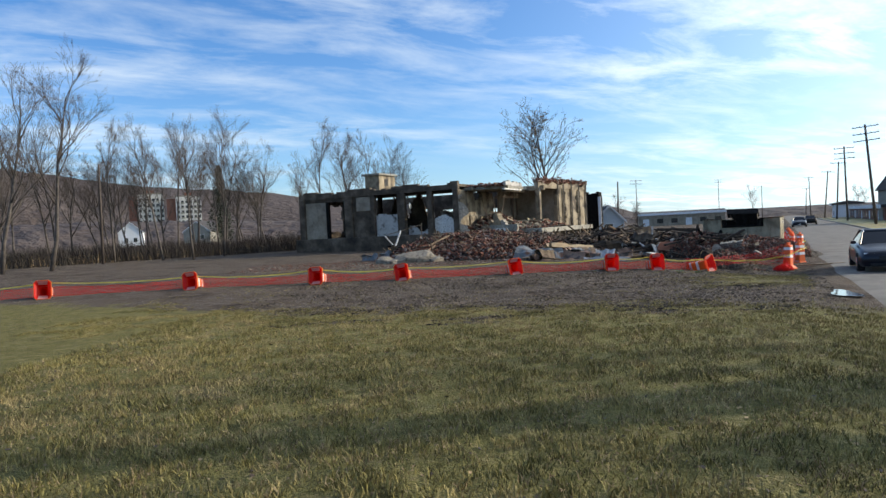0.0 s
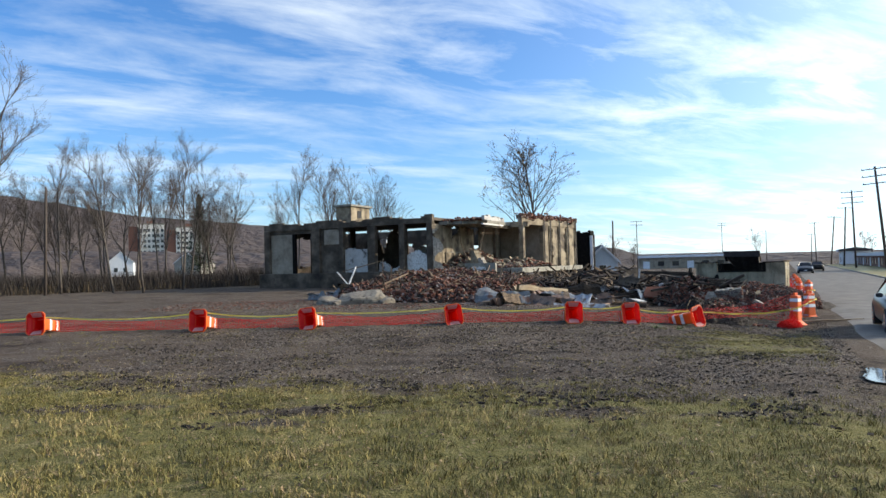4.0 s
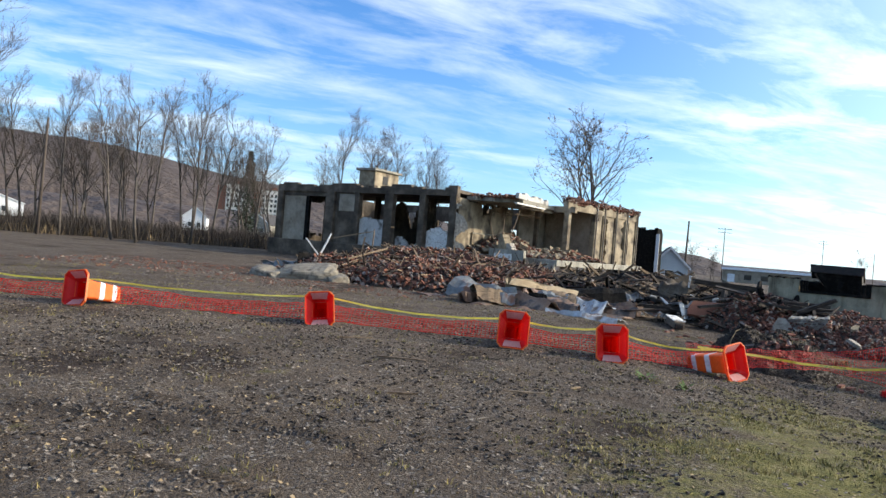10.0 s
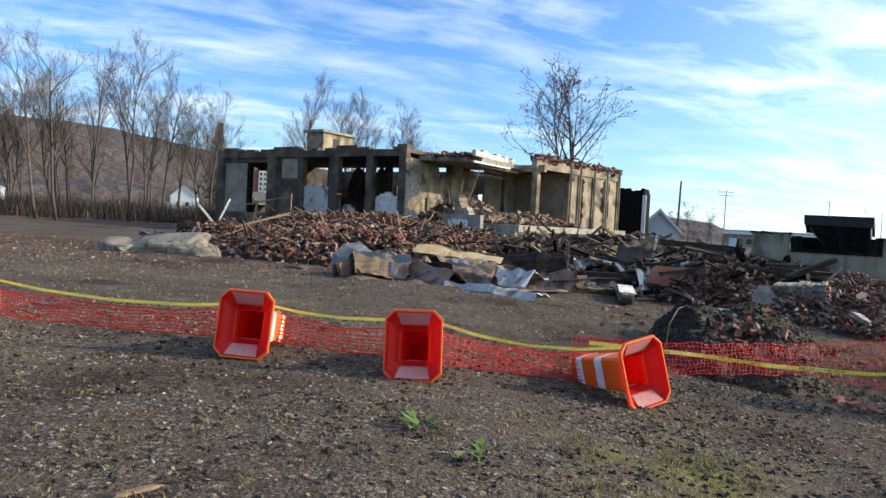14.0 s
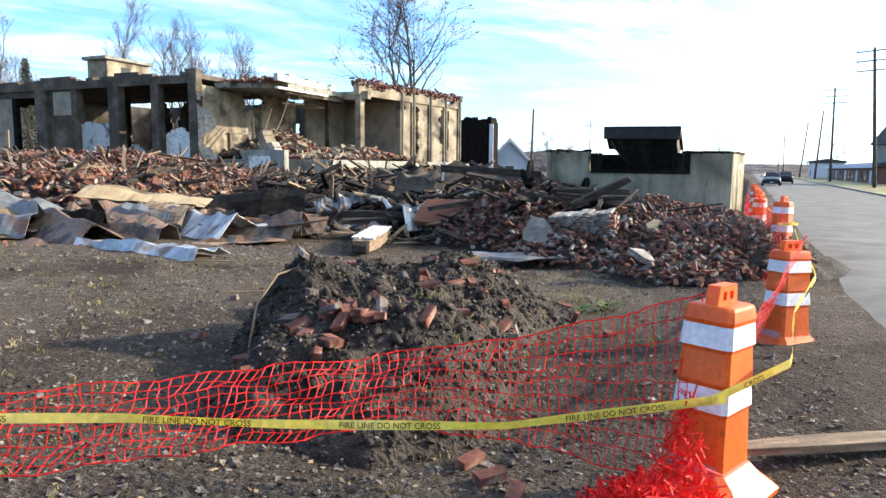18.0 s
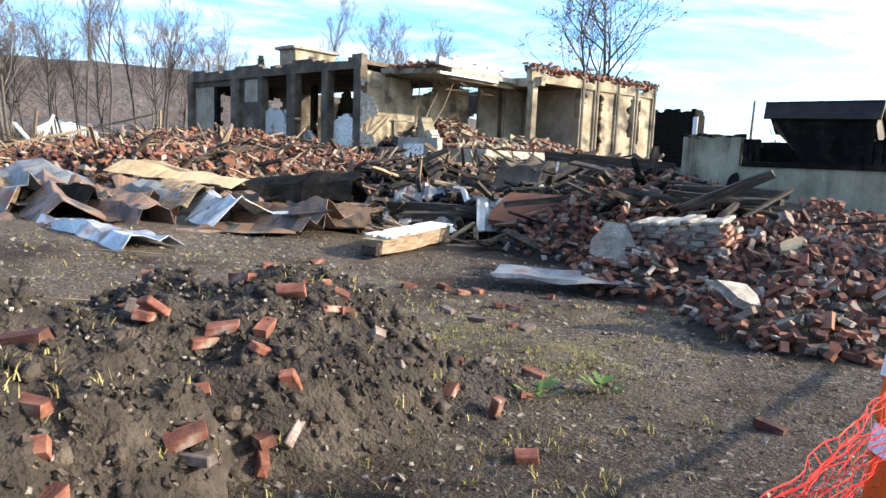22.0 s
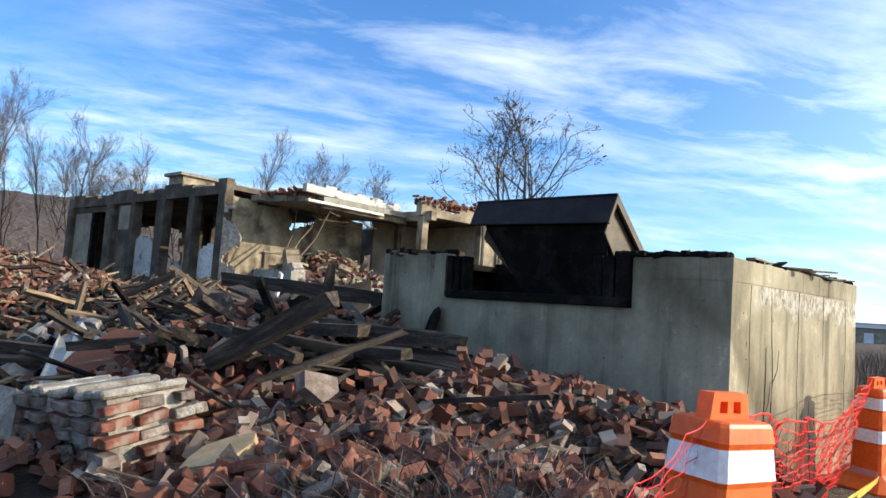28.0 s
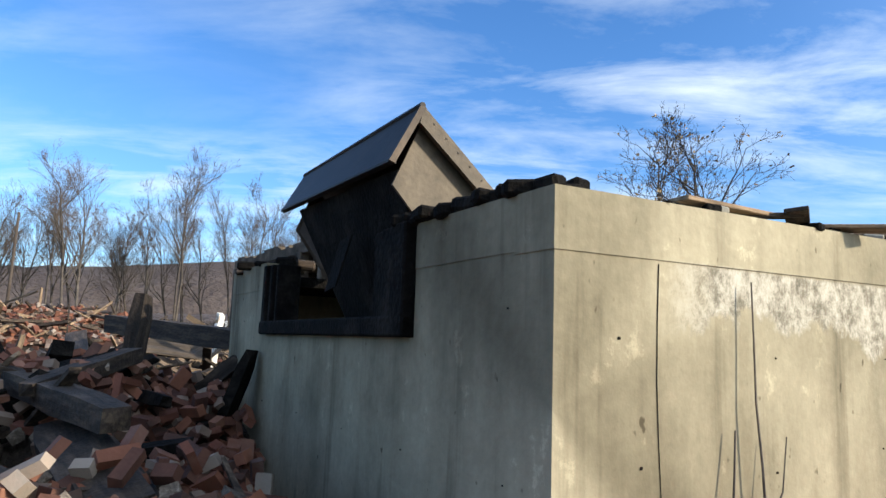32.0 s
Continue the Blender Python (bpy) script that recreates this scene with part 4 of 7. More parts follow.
for k, (x, y, z, w, d, h) in enumerate([(2.9, 1.5, .62, .7, .6, 1.5), (3.6, 1.3, .3, .55, .5, 1.2), (2.3, 1.9, .62, .8, .6, .9), (4.4, 1.5, .4, .9, .6, .5), (5.6, 2.4, .5, 1.0, .7, .45)]):
    part("broken_pier", ragged(w, z, z + h, d, lambda s, q: q < z + h * (.75 + .25 * math.sin(s * 5 + k)) + wob(s * 3, q * 2, .3, k), .12, pose(x, y, 0, 4, -3 + 2 * k, 12 * k - 20), .06, 80 + k), M_mortar if k % 2 else M_plaster, ruin, "broken stump of plastered brickwork")
part("basement_wall", ragged(7.2, -1.3, .6, .25, lambda s, z: not (2.6 < s < 4.4 and z < .25) and z < .5 + wob(s, z, .1), .2, pose(.05, 1.1, 0), .05, 91), M_concrete, ruin, "stained concrete basement wall")

# the darker annexe behind
annexe = empty("ruined_annexe", pose(15.2, 77.5, 0, 0, 0, -27), "soot-black brick annexe with a broken top", "building")
part("front_wall", ragged(4.2, -1.1, 4.9, .3, lambda s, z: z < 4.4 + .12 * math.sin(s * 3) + wob(s, z, .25), .2, pose(-2.1, 0, 0), .06, 61), M_char_shade, annexe)
part("side_wall", ragged(1.6, -1.1, 4.9, .3, lambda s, z: z < 4.3 + .12 * math.sin(s * 2) + wob(s, z, .25), .2, pose(2.1, 0, 0, 0, 0, 90), .06, 62), M_char_shade, annexe)
part("side_wall", one_box((-2.1, .3, -1.1), (-1.8, 1.6, 4.0)), M_char_shade, annexe)
part("back_wall", one_box((-2.1, 1.6, -1.1), (2.1, 1.9, 4.1)), M_char_shade, annexe)
part("corner_board", one_box((2.02, -.06, -1.1), (2.36, .02, 3.9), bevel=.01), M_paintwhite, annexe, "pale corner board")

# ---------------------------------------------------------------- concrete block with the steel hopper
MK = Matrix(((.868, .497, 0, BK.x), (-.497, .868, 0, BK.y), (0, 0, 1, 0), (0, 0, 0, 1)))
blk = empty("concrete_vault", MK, "weathered board-marked concrete vault, sooty above its opening", "outbuilding")


def top_of(x):
    return .65 - .016 * x


part("front_wall", prism([(-4.35, 0, -1.6), (0, 0, -1.6), (0, 0, top_of(0)), (-.90, 0, top_of(-.9)), (-.90, 0, .20), (-3.28, 0, .22), (-3.28, 0, .70), (-4.35, 0, .70)], (0, .2, 0)), M_vault, blk)
part("road_side_wall", prism([(0, .2, -1.6), (0, 4.0, -1.6), (0, 4.0, .70), (0, .2, .65)], (-.2, 0, 0)), M_vault, blk)
part("left_wall", prism([(-4.35, .2, -1.6), (-4.35, 3.8, -1.6), (-4.35, 3.8, .64), (-4.35, .2, .70)], (.2, 0, 0)), M_vault, blk)
part("rear_wall", one_box((-4.35, 3.8, -1.6), (-.2, 4.0, .66)), M_vault, blk)
part("cap_course", prism([(.005, -.005, .47), (.005, 4.004, .51), (.005, 4.004, .708), (.005, -.005, .665)], (-.2, 0, 0)), M_vault, blk, "upper concrete lift with a cold joint")
part("cap_course", one_box((-.9, -.004, .48), (-.19, .18, .668)), M_vault, blk)
part("cap_course", one_box((-4.35, -.004, .52), (-3.28, .2, .712)), M_vault, blk)
# floor in char black, which paints the shade inside the opening
part("inner_floor", one_box((-4.15, .2, -.25), (-.2, 3.8, -.1)), M_char_shade, blk)
part("opening_sill", one_box((-3.22, -.05, .20), (-.92, .22, .29), bevel=.01), M_char_shade, blk, "charred timber sill")
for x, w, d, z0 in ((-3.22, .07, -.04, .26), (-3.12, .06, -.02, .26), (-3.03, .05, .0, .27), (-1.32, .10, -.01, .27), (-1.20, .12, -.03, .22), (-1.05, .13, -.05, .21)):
    part("opening_post", one_box((x, d, z0), (x + w, .16, .68), bevel=.008), M_char_shade, blk, "charred timber post")
part("roof_plate", one_box((-4.3, .2, .55), (-3.2, 3.8, .62)), M_char_shade, blk)
# unseen plate added to keep sunlight off the vault's inner floor
part("roof_plate", one_box((-3.2, .92, .52), (-.2, 3.8, .60)), M_char_shade, blk)
# small form-tie pits on the walls
rnd = random.Random(5)
for j in range(5):
    for z in (-.75, -.2, .22):
        y = .3 + j * .7 + rnd.uniform(-.05, .05)
        bm = bmesh.new()
        zz = z + rnd.uniform(-.05, .05)
        tube(bm, [(-.004, y, zz), (.004, y, zz)], rnd.uniform(.003, .006), 6)
        part("tie_hole", bm, M_char_shade, blk)
for j in range(6):
    for z in (-.8, -.25, .3):
        x = -.25 - j * .72 + rnd.uniform(-.05, .05)
        if -3.3 < x < -.85 and z > .1:
            continue
        bm = bmesh.new()
        tube(bm, [(x, .004, z), (x, -.004, z)], rnd.uniform(.003, .006), 6)
        part("tie_hole", bm, M_char_shade, blk)
# cracks and root traces down the sunny wall
for y, w, z1, n in ((.42, .0025, .46, 9), (1.75, .003, .5, 9), (2.6, .002, .5, 5), (3.5, .003, .5, 8)):
    bm = bmesh.new()
    pts = [(.002, y + .05 * noise.noise(Vector((k * .9, y * 5, 1))), z1 - k * .19) for k in range(n)]
    tube(bm, pts, [w * (.9 - .5 * k / n) for k in range(n)], 4)
    part("crack", bm, M_char_shade, blk)


# board coloured near-black in place of the shade behind the opening
part("inner_board", one_box((-3.25, .85, -.1), (-.95, .90, .66), bevel=.01), M_char_shade, blk, "board wall inside the opening, blackened for the shade there")

hop = empty("steel_hopper", MK @ pose(0, 0, .0), "scorched steel hopper hood with folded lid in the vault opening", "hopper")
R0, R1 = -2.96, -1.17


def plate(pts, t, name, mat, label=""):
    n = (Vector(pts[1]) - Vector(pts[0])).cross(Vector(pts[2]) - Vector(pts[0])).normalized() * t
    return part(name, prism(pts, n), mat, hop, label)


plate([(R0, .13, 1.31), (R1, .13, 1.285), (R1 + .0, -.02, .995), (R0 + .04, -.03, 1.03)], .018, "front_lid", M_steel, "dark steel lid plate")
part("lid_lip", prism([(R0 + .04, -.03, 1.03), (R1, -.02, .995), (R1, .01, .985), (R0 + .04, .0, 1.02)], (0, 0, .012)), M_steel, hop)
part("lid_edge", prism([(R1, .12, 1.285), (R1, -.03, .995), (R1, .0, .985), (R1, .15, 1.275)], (.012, 0, 0)), M_rustplate, hop, "worn brown edge of the lid")
plate([(R1, .14, 1.28), (R0, .14, 1.30), (R0, .72, .80), (R1, .72, .78)], .018, "rear_lid", M_steel)
plate([(R1 - .05, .15, 1.20), (R1 - .05, .67, .755), (R1 - .05, .30, .60), (R1 - .05, .02, .90)], .015, "end_plate", M_tanplate, "tan-brown rusted end plate")
plate([(R0 + .20, .15, 1.17), (R0 + .20, .04, .88), (R0 + .50, .20, .50), (R0 + .30, .60, .80)], .015, "end_plate", M_rustplate)
# chute plates near-black: the hopper's inner shade is in the colour
plate([(R0 + .20, .05, 1.02), (R1 - .05, .05, .98), (R1 - .14, .26, .30), (R0 + .62, .26, .30)], .015, "chute_front", M_char_shade)
plate([(R1 - .06, .66, .80), (R0 + .22, .66, .80), (R0 + .75, .40, .20), (R1 - .30, .40, .20)], .015, "chute_back", M_char_shade)
part("ridge_flange", tube(bmesh.new(), [(R0, .135, 1.31), (R1, .135, 1.29)], .016, 6), M_steel, hop)
part("edge_angle", prism([(R1 - .02, .14, 1.28), (R1 - .02, .74, .765), (R1 - .02, .66, .745), (R1 - .02, .12, 1.20)], (.03, 0, 0)), M_tanplate, hop, "folded tan steel edge")
plate([(-1.95, .05, .72), (-1.78, .05, .74), (-1.86, .0, .46), (-2.02, .0, .44)], .01, "loose_flap", M_char_shade)
for k in range(7):
    part("rivet", one_box((R1 + .01, .19 + k * .068, 1.20 - k * .058), (R1 + .013, .198 + k * .068, 1.208 - k * .058)), M_steel, hop)

# loose boards and charred bits on the vault roof
rnd = random.Random(11)
for k in range(16):
    y = .85 + k * .19
    ln = rnd.uniform(.25, .75)
    m = MK @ pose(-.06 + rnd.uniform(-.10, .05), y, .682 + .011 * y + rnd.uniform(0, .025), rnd.uniform(-6, 6), rnd.uniform(-4, 5), rnd.uniform(40, 125))
    ob = part("loose_board", one_box((-ln / 2, -.04, -.008), (ln / 2, .045, .009), bevel=.003), M_wood if k % 3 == 0 else M_woodchar)
    ob.matrix_world = m
    tagged(ob, "splintered board on the vault roof" if k % 3 == 0 else "charred board on the vault roof", "board", group="boards on the vault")
for k in range(44):
    ln = rnd.uniform(.03, .10)
    ob = part("charred_lump", one_box((-ln, -.03, -.01), (ln, .04, .045), bevel=.012), M_char_shade)
    ob.matrix_world = MK @ pose(-.10 - rnd.uniform(0, .95), .07 + rnd.uniform(-.06, .12), .675, rnd.uniform(-9, 9), rnd.uniform(-9, 9), rnd.uniform(0, 90))
    tagged(ob, "charred roof fragment on the vault's edge", "debris", group="charred lumps on the vault")

# crumbled burnt roof edge left on the far end of the front wall
rnd = random.Random(15)
for k in range(30):
    ln = rnd.uniform(.05, .16)
    ob = part("charred_lump", one_box((-ln, -.04, -.02), (ln, .05, rnd.uniform(.02, .06)), bevel=.014), M_char_shade if k % 3 else M_woodchar)
    ob.matrix_world = MK @ pose(-3.3 - rnd.uniform(0, 1.0), .08 + rnd.uniform(-.04, .3), .715, rnd.uniform(-9, 9), rnd.uniform(-9, 9), rnd.uniform(0, 90))
    tagged(ob, "charred roof fragment on the vault's edge", "debris", group="charred lumps on the vault")

# crumbs of concrete and charcoal along the vault's sunny edge
for k in range(34):
    ln = rnd.uniform(.015, .05)
    y = rnd.uniform(.05, 3.9)
    ob = part("charred_lump" if k % 2 else "concrete_crumb", one_box((-ln, -.02, -.01), (ln, .025, rnd.uniform(.012, .03)), bevel=.006), M_char_shade if k % 2 else M_concrete)
    ob.matrix_world = MK @ pose(-.08 + rnd.uniform(-.09, .06), y, .668 + .0107 * y, rnd.uniform(-9, 9), rnd.uniform(-9, 9), rnd.uniform(0, 90))
    tagged(ob, "charred roof fragment on the vault's edge" if k % 2 else "crumb of concrete on the vault's edge", "debris", group="charred lumps on the vault")

# ---------------------------------------------------------------- traffic drums
def ring_pts(h, z, r=.18, wide=1.0):
    """A square ring of half width h with cut corners, drawn out along x."""
    c, w = h * r, h * wide
    return [(w, -h + c, z), (w, h - c, z), (w - c, h, z), (-w + c, h, z), (-w, h - c, z), (-w, -h + c, z), (-w + c, -h, z), (w - c, -h, z)]


def loft(rings, close_top=True, close_bottom=False):
    bm = bmesh.new()
    vs = [[bm.verts.new(p) for p in r] for r in rings]
    for a, b in zip(vs, vs[1:]):
        for k in range(len(a)):
            bm.faces.new((a[k], a[(k + 1) % len(a)], b[(k + 1) % len(a)], b[k]))
    if close_top:
        bm.faces.new(vs[-1])
    if close_bottom:
        bm.faces.new(vs[0][::-1])
    bmesh.ops.recalc_face_normals(bm, faces=bm.faces)
    return bm


def half(z):
    return .146 - .020 * z


def make_drum():
    d = empty("traffic_drum", None, "", "traffic drum", "orange traffic drums along the fire line")
    outer = [ring_pts(.285, 0, .30, 1.22), ring_pts(.290, .03, .30, 1.22), ring_pts(.262, .06, .28, 1.18), ring_pts(.215, .11, .24, 1.08), ring_pts(.162, .16, .18, 1.18)]
    for z0, z1 in ((.165, .455), (.475, .605), (.625, .785), (.805, .925), (.945, 1.0)):
        outer += [ring_pts(half(z0) + .008, z0, .18, 1.22), ring_pts(half(z1), z1, .18, 1.22)]
    outer += [ring_pts(.120, 1.014, .18, 1.22), ring_pts(.108, 1.02, .18, 1.22)]
    inner = [ring_pts(.08, 1.0, .18, 1.22), ring_pts(half(.8) - .012, .9, .18, 1.2), ring_pts(half(.2) - .012, .2, .18, 1.2), ring_pts(.192, .11, .24, 1.14), ring_pts(.250, .055, .28, 1.18), ring_pts(.27, .0, .30, 1.22)]
    part("body", loft(outer, True), M_orange, d)
    b2 = loft(inner[::-1], True)
    bmesh.ops.reverse_faces(b2, faces=b2.faces)
    part("lining", b2, M_redin, d, "deep red hollow inside")
    part("base_rim", loft([ring_pts(.27, .0, .30, 1.22), ring_pts(.285, .0, .30, 1.22), ring_pts(.285, .001, .30, 1.22), ring_pts(.27, .001, .30, 1.22)], False), M_orange, d)
    for z0, z1 in ((.478, .602), (.808, .922)):
        part("reflective_band", loft([ring_pts(half(z0) + .011, z0, .18, 1.22), ring_pts(half(z1) + .004, z1, .18, 1.22)], False), M_band, d, "white reflective band")
    for s in (-1, 1):
        bm = prism([(s * .318, -.17, .012), (s * .318, .17, .012), (s * .214, .14, .11), (s * .214, -.14, .11)], (-s * .004, 0, 0))
        prism([(s * .214, -.14, .11), (s * .214, .14, .11), (s * .150, .11, .30), (s * .150, -.11, .30)], (-s * .004, 0, 0), bm)
        part("inner_panel", bm, M_faded, d, "pale sun-bleached inner face")
    h = bmesh.new()
    cols, rows, vs = (-.122, -.070, -.019, .019, .070, .122), (1.005, 1.04, 1.085, 1.118), {}
    for c in range(6):
        for r in range(4):
            vs[c, r] = h.verts.new((cols[c] * (1 - .055 * r), -.034, rows[r]))
    for c in range(5):
        for r in range(3):
            if not (c in (1, 3) and r == 1):
                h.faces.new((vs[c, r], vs[c + 1, r], vs[c + 1, r + 1], vs[c, r + 1]))
    g = bmesh.ops.extrude_face_region(h, geom=h.faces[:])
    bmesh.ops.translate(h, verts=[e for e in g["geom"] if isinstance(e, bmesh.types.BMVert)], vec=(0, .068, 0))
    bmesh.ops.recalc_face_normals(h, faces=h.faces)
    part("handle", h, M_orange, d)
    return d


drum = make_drum()


def lying(x, y, ax, ay, spin, drop=0.0):
    """A drum on its side: base centre near (x, y), its top pointing along (ax, ay)."""
    a = Vector((ax, ay, 0)).normalized()
    z = ground_z(x, y) + .335 - drop
    axis = (a * math.cos(radians(10)) - Vector((0, 0, 1)) * math.sin(radians(10))).normalized()
    side = axis.cross(Vector((0, 0, 1))).normalized()
    up = side.cross(axis)
    r = Matrix((side, up, axis)).transposed().to_4x4()
    return Matrix.Translation((x, y, z)) @ r @ pose(0, 0, 0, 0, 0, 90 + spin)


def standing(x, y, turn, lean=(0, 0), drop=.0):
    return Matrix.Translation((x, y, ground_z(x, y) - drop)) @ pose(0, 0, 0, lean[0], lean[1], turn)


LYING = [(-17.0, 18.6, -.30, .95, 0), (-12.1, 19.7, .05, 1, 5), (-7.45, 20.2, .15, .99, 2), (-4.15, 20.4, .22, .97, 8), (.40, 21.3, -.20, .98, 6), (4.2, 20.95, -.05, 1, -2), (5.98, 20.85, -.02, 1, 2), (8.3, 21.35, -.58, .81, 10)]
STAND = [(12.14, 22.75, 42, (1, 2), -.03), (14.37, 25.95, 16, (-1, 1), .10), (17.2, 31.2, 46, (0, 2), -.16), (19.45, 36.35, 48, (2, -2), 0), (20.7, 38.9, 10, (0, 3), 0), (21.9, 41.2, 40, (3, 0), 0), (23.6, 44.6, 25, (0, 0), 0), (25.6, 48.6, 15, (0, 0), 0)]
for i, p in enumerate(LYING):
    ob = copy_thing(drum, lying(*p))
    tagged(ob, "orange square traffic drum lying on its side on gravel")
for i, (x, y, tn, ln, dr) in enumerate(STAND):
    ob = copy_thing(drum, standing(x, y, tn, ln, dr))
    tagged(ob, "orange and white traffic drum standing upright at the fire line")
for o in [*drum.children_recursive, drum]:
    bpy.data.objects.remove(o)


# ---------------------------------------------------------------- safety net and tape
def along(pts, n):
    """n + 1 points evenly spread along a polyline of tuples."""
    p = np.array(pts, float)
    s = np.concatenate([[0], np.cumsum(np.linalg.norm(np.diff(p[:, :3], axis=0), axis=1))])
    t = np.linspace(0, s[-1], n + 1)
    return np.stack([np.interp(t, s, p[:, k]) for k in range(p.shape[1])], 1), s[-1]


def ribbon(verts, faces, a, b, w, nrm):
    """A thin four-sided strand from a to b."""
    d = (b - a)
    s = np.cross(d, nrm)
    s = s / (np.linalg.norm(s) + 1e-9) * w
    t = nrm * w * .35
    k = len(verts)
    for q in (a, b):
        verts += [q + s, q + t, q - s, q - t]
    for i in range(4):
        faces.append((k + i, k + (i + 1) % 4, k + 4 + (i + 1) % 4, k + 4 + i))


def net(name, top, bottom, rows, cell, w, seed, label, crumple=.006):
    rnd = np.random.RandomState(seed)
    _, ln = along(top, 2)
    n = max(4, int(ln / cell))
    T, _ = along(top, n)
    B, _ = along(bottom, n)
    P = np.zeros((n + 1, rows + 1, 3))
    for j in range(rows + 1):
        f = j / rows
        P[:, j] = B * (1 - f) + T * f
    P += rnd.normal(0, crumple, P.shape) * np.array([1, 1, .6])
    for i in range(n + 1):
        for j in range(rows + 1):
            P[i, j] += crumple * 7 * np.array([noise.noise(Vector((i * .21, j * .5, seed))), noise.noise(Vector((i * .21, j * .5, seed + 9))), .8 * noise.noise(Vector((i * .17, j * .4, seed + 5)))])
            P[i, j, 2] = max(P[i, j, 2], ground_z(P[i, j, 0], P[i, j, 1]) + .03)
    verts, faces = [], []
    cords = {0: ([], []), rows: ([], [])}
    up = np.array([0, 0, 1.0])
    for i in range(n + 1):
        a = P[min(i + 1, n), 0] - P[max(i - 1, 0), 0]
        nr = np.cross(a, up)
        nr = nr / (np.linalg.norm(nr) + 1e-9)
        for j in range(rows + 1):
            if i < n:
                vv, ff = cords.get(j, (verts, faces))
                ribbon(vv, ff, P[i, j], P[i + 1, j], w * (1.4 if j in cords else 1), nr)
            if j < rows:
                ribbon(verts, faces, P[i, j], P[i, j + 1], w, nr)
    ob = empty(name, None, label, "safety net", "safety nets along the fire line")
    part_mesh("mesh_panel", raw(verts, faces), M_net, ob)
    for vv, ff in cords.values():
        part_mesh("edge_cord", raw(vv, ff), M_net, ob, "thicker selvedge cord")
    return ob


def gz(x, y, h):
    return (x, y, ground_z(x, y) + h)


low_top, low_bot = [], []
prev = None
for i, (x, y, ax, ay, sp) in enumerate(LYING):
    x, yy = x + .25 * ax, y + .8
    if prev:
        mx, my = (prev[0] + x) / 2, (prev[1] + yy) / 2
        low_top.append(gz(mx, my, .26))
        low_bot.append(gz(mx + .05, my - .12, .03))
    low_top.append(gz(x, yy, .36))
    low_bot.append(gz(x, yy - .10, .04))
    prev = (x, yy)
low_top = [gz(-26, 17.5, .25)] + low_top
low_bot = [gz(-26, 17.3, .02)] + low_bot
net("safety_net", low_top, low_bot, 7, .075, .0055, 3, "sagging red-orange plastic safety net lying low between the drums")
net("safety_net", [gz(7.6, 22.3, .45), gz(8.5, 22.45, .50), gz(9.17, 22.6, .55), gz(9.9, 22.85, .62), gz(10.5, 23.1, .66), gz(11.3, 22.95, .85), gz(12.1, 22.75, 1.1)],
    [gz(7.6, 22.2, .05), gz(8.5, 22.25, .16), gz(9.15, 22.4, .24), gz(9.85, 22.6, .30), gz(10.5, 22.85, .34), gz(11.3, 22.8, .24), gz(12.0, 22.6, .10)], 9, .05, .0027, 4, "torn red-orange safety net rising to an upright drum")
net("safety_net", [gz(12.22, 22.75, 1.1), gz(12.8, 23.7, .66), gz(13.6, 24.8, .72), gz(14.5, 25.9, 1.08), gz(15.3, 27.5, .60), gz(16.3, 29.4, .66), gz(17.2, 31.2, 1.2)],
    [gz(12.0, 22.9, .05), gz(12.6, 23.9, .03), gz(13.4, 25.0, .05), gz(14.25, 26.1, .08), gz(15.2, 27.7, .03), gz(16.1, 29.7, .03), gz(16.95, 31.4, .05)], 18, .05, .0021, 5,
    "red-orange safety net draped between upright drums", .006)
net("safety_net", [gz(17.2, 31.2, 1.2), gz(18.3, 33.6, .92), gz(19.45, 36.35, 1.08), gz(20.7, 38.9, 1.0), gz(21.9, 41.2, .95), gz(23.6, 44.6, 1.0), gz(25.6, 48.6, .95), gz(30, 57.5, .6)],
    [gz(16.95, 31.4, .05), gz(18.05, 33.8, .03), gz(19.2, 36.45, .05), gz(20.4, 39, .05), gz(21.6, 41.3, .05), gz(23.3, 44.7, .05), gz(25.3, 48.7, .05), gz(29.7, 57.6, .05)], 16, .06, .0040, 6,
    "red-orange safety net along the vault and the road", .007)
# a bunched-up heap of net at the corner drum
rnd = np.random.RandomState(8)
verts, faces = [], []
for k in range(3200):
    r, a = .36 * math.sqrt(rnd.rand()), rnd.rand() * 6.283
    x, y = 11.72 + r * math.cos(a), 22.32 + 1.15 * r * math.sin(a)
    h = .24 * (1 - (r / .40) ** 2) + .55 * math.exp(-((x - 11.93) / .10) ** 2 - ((y - 22.55) / .14) ** 2)
    p = np.array([x, y, ground_z(x, y) + .02 + h * rnd.rand() ** .5])
    q = p + rnd.normal(0, .035, 3)
    ribbon(verts, faces, p, q, .0048, np.array([rnd.rand() - .5, rnd.rand() - .5, .3]))
tagged(part_mesh("net_bundle", raw(verts, faces), M_net), "crumpled bundle of red-orange safety net on the ground", "safety net")


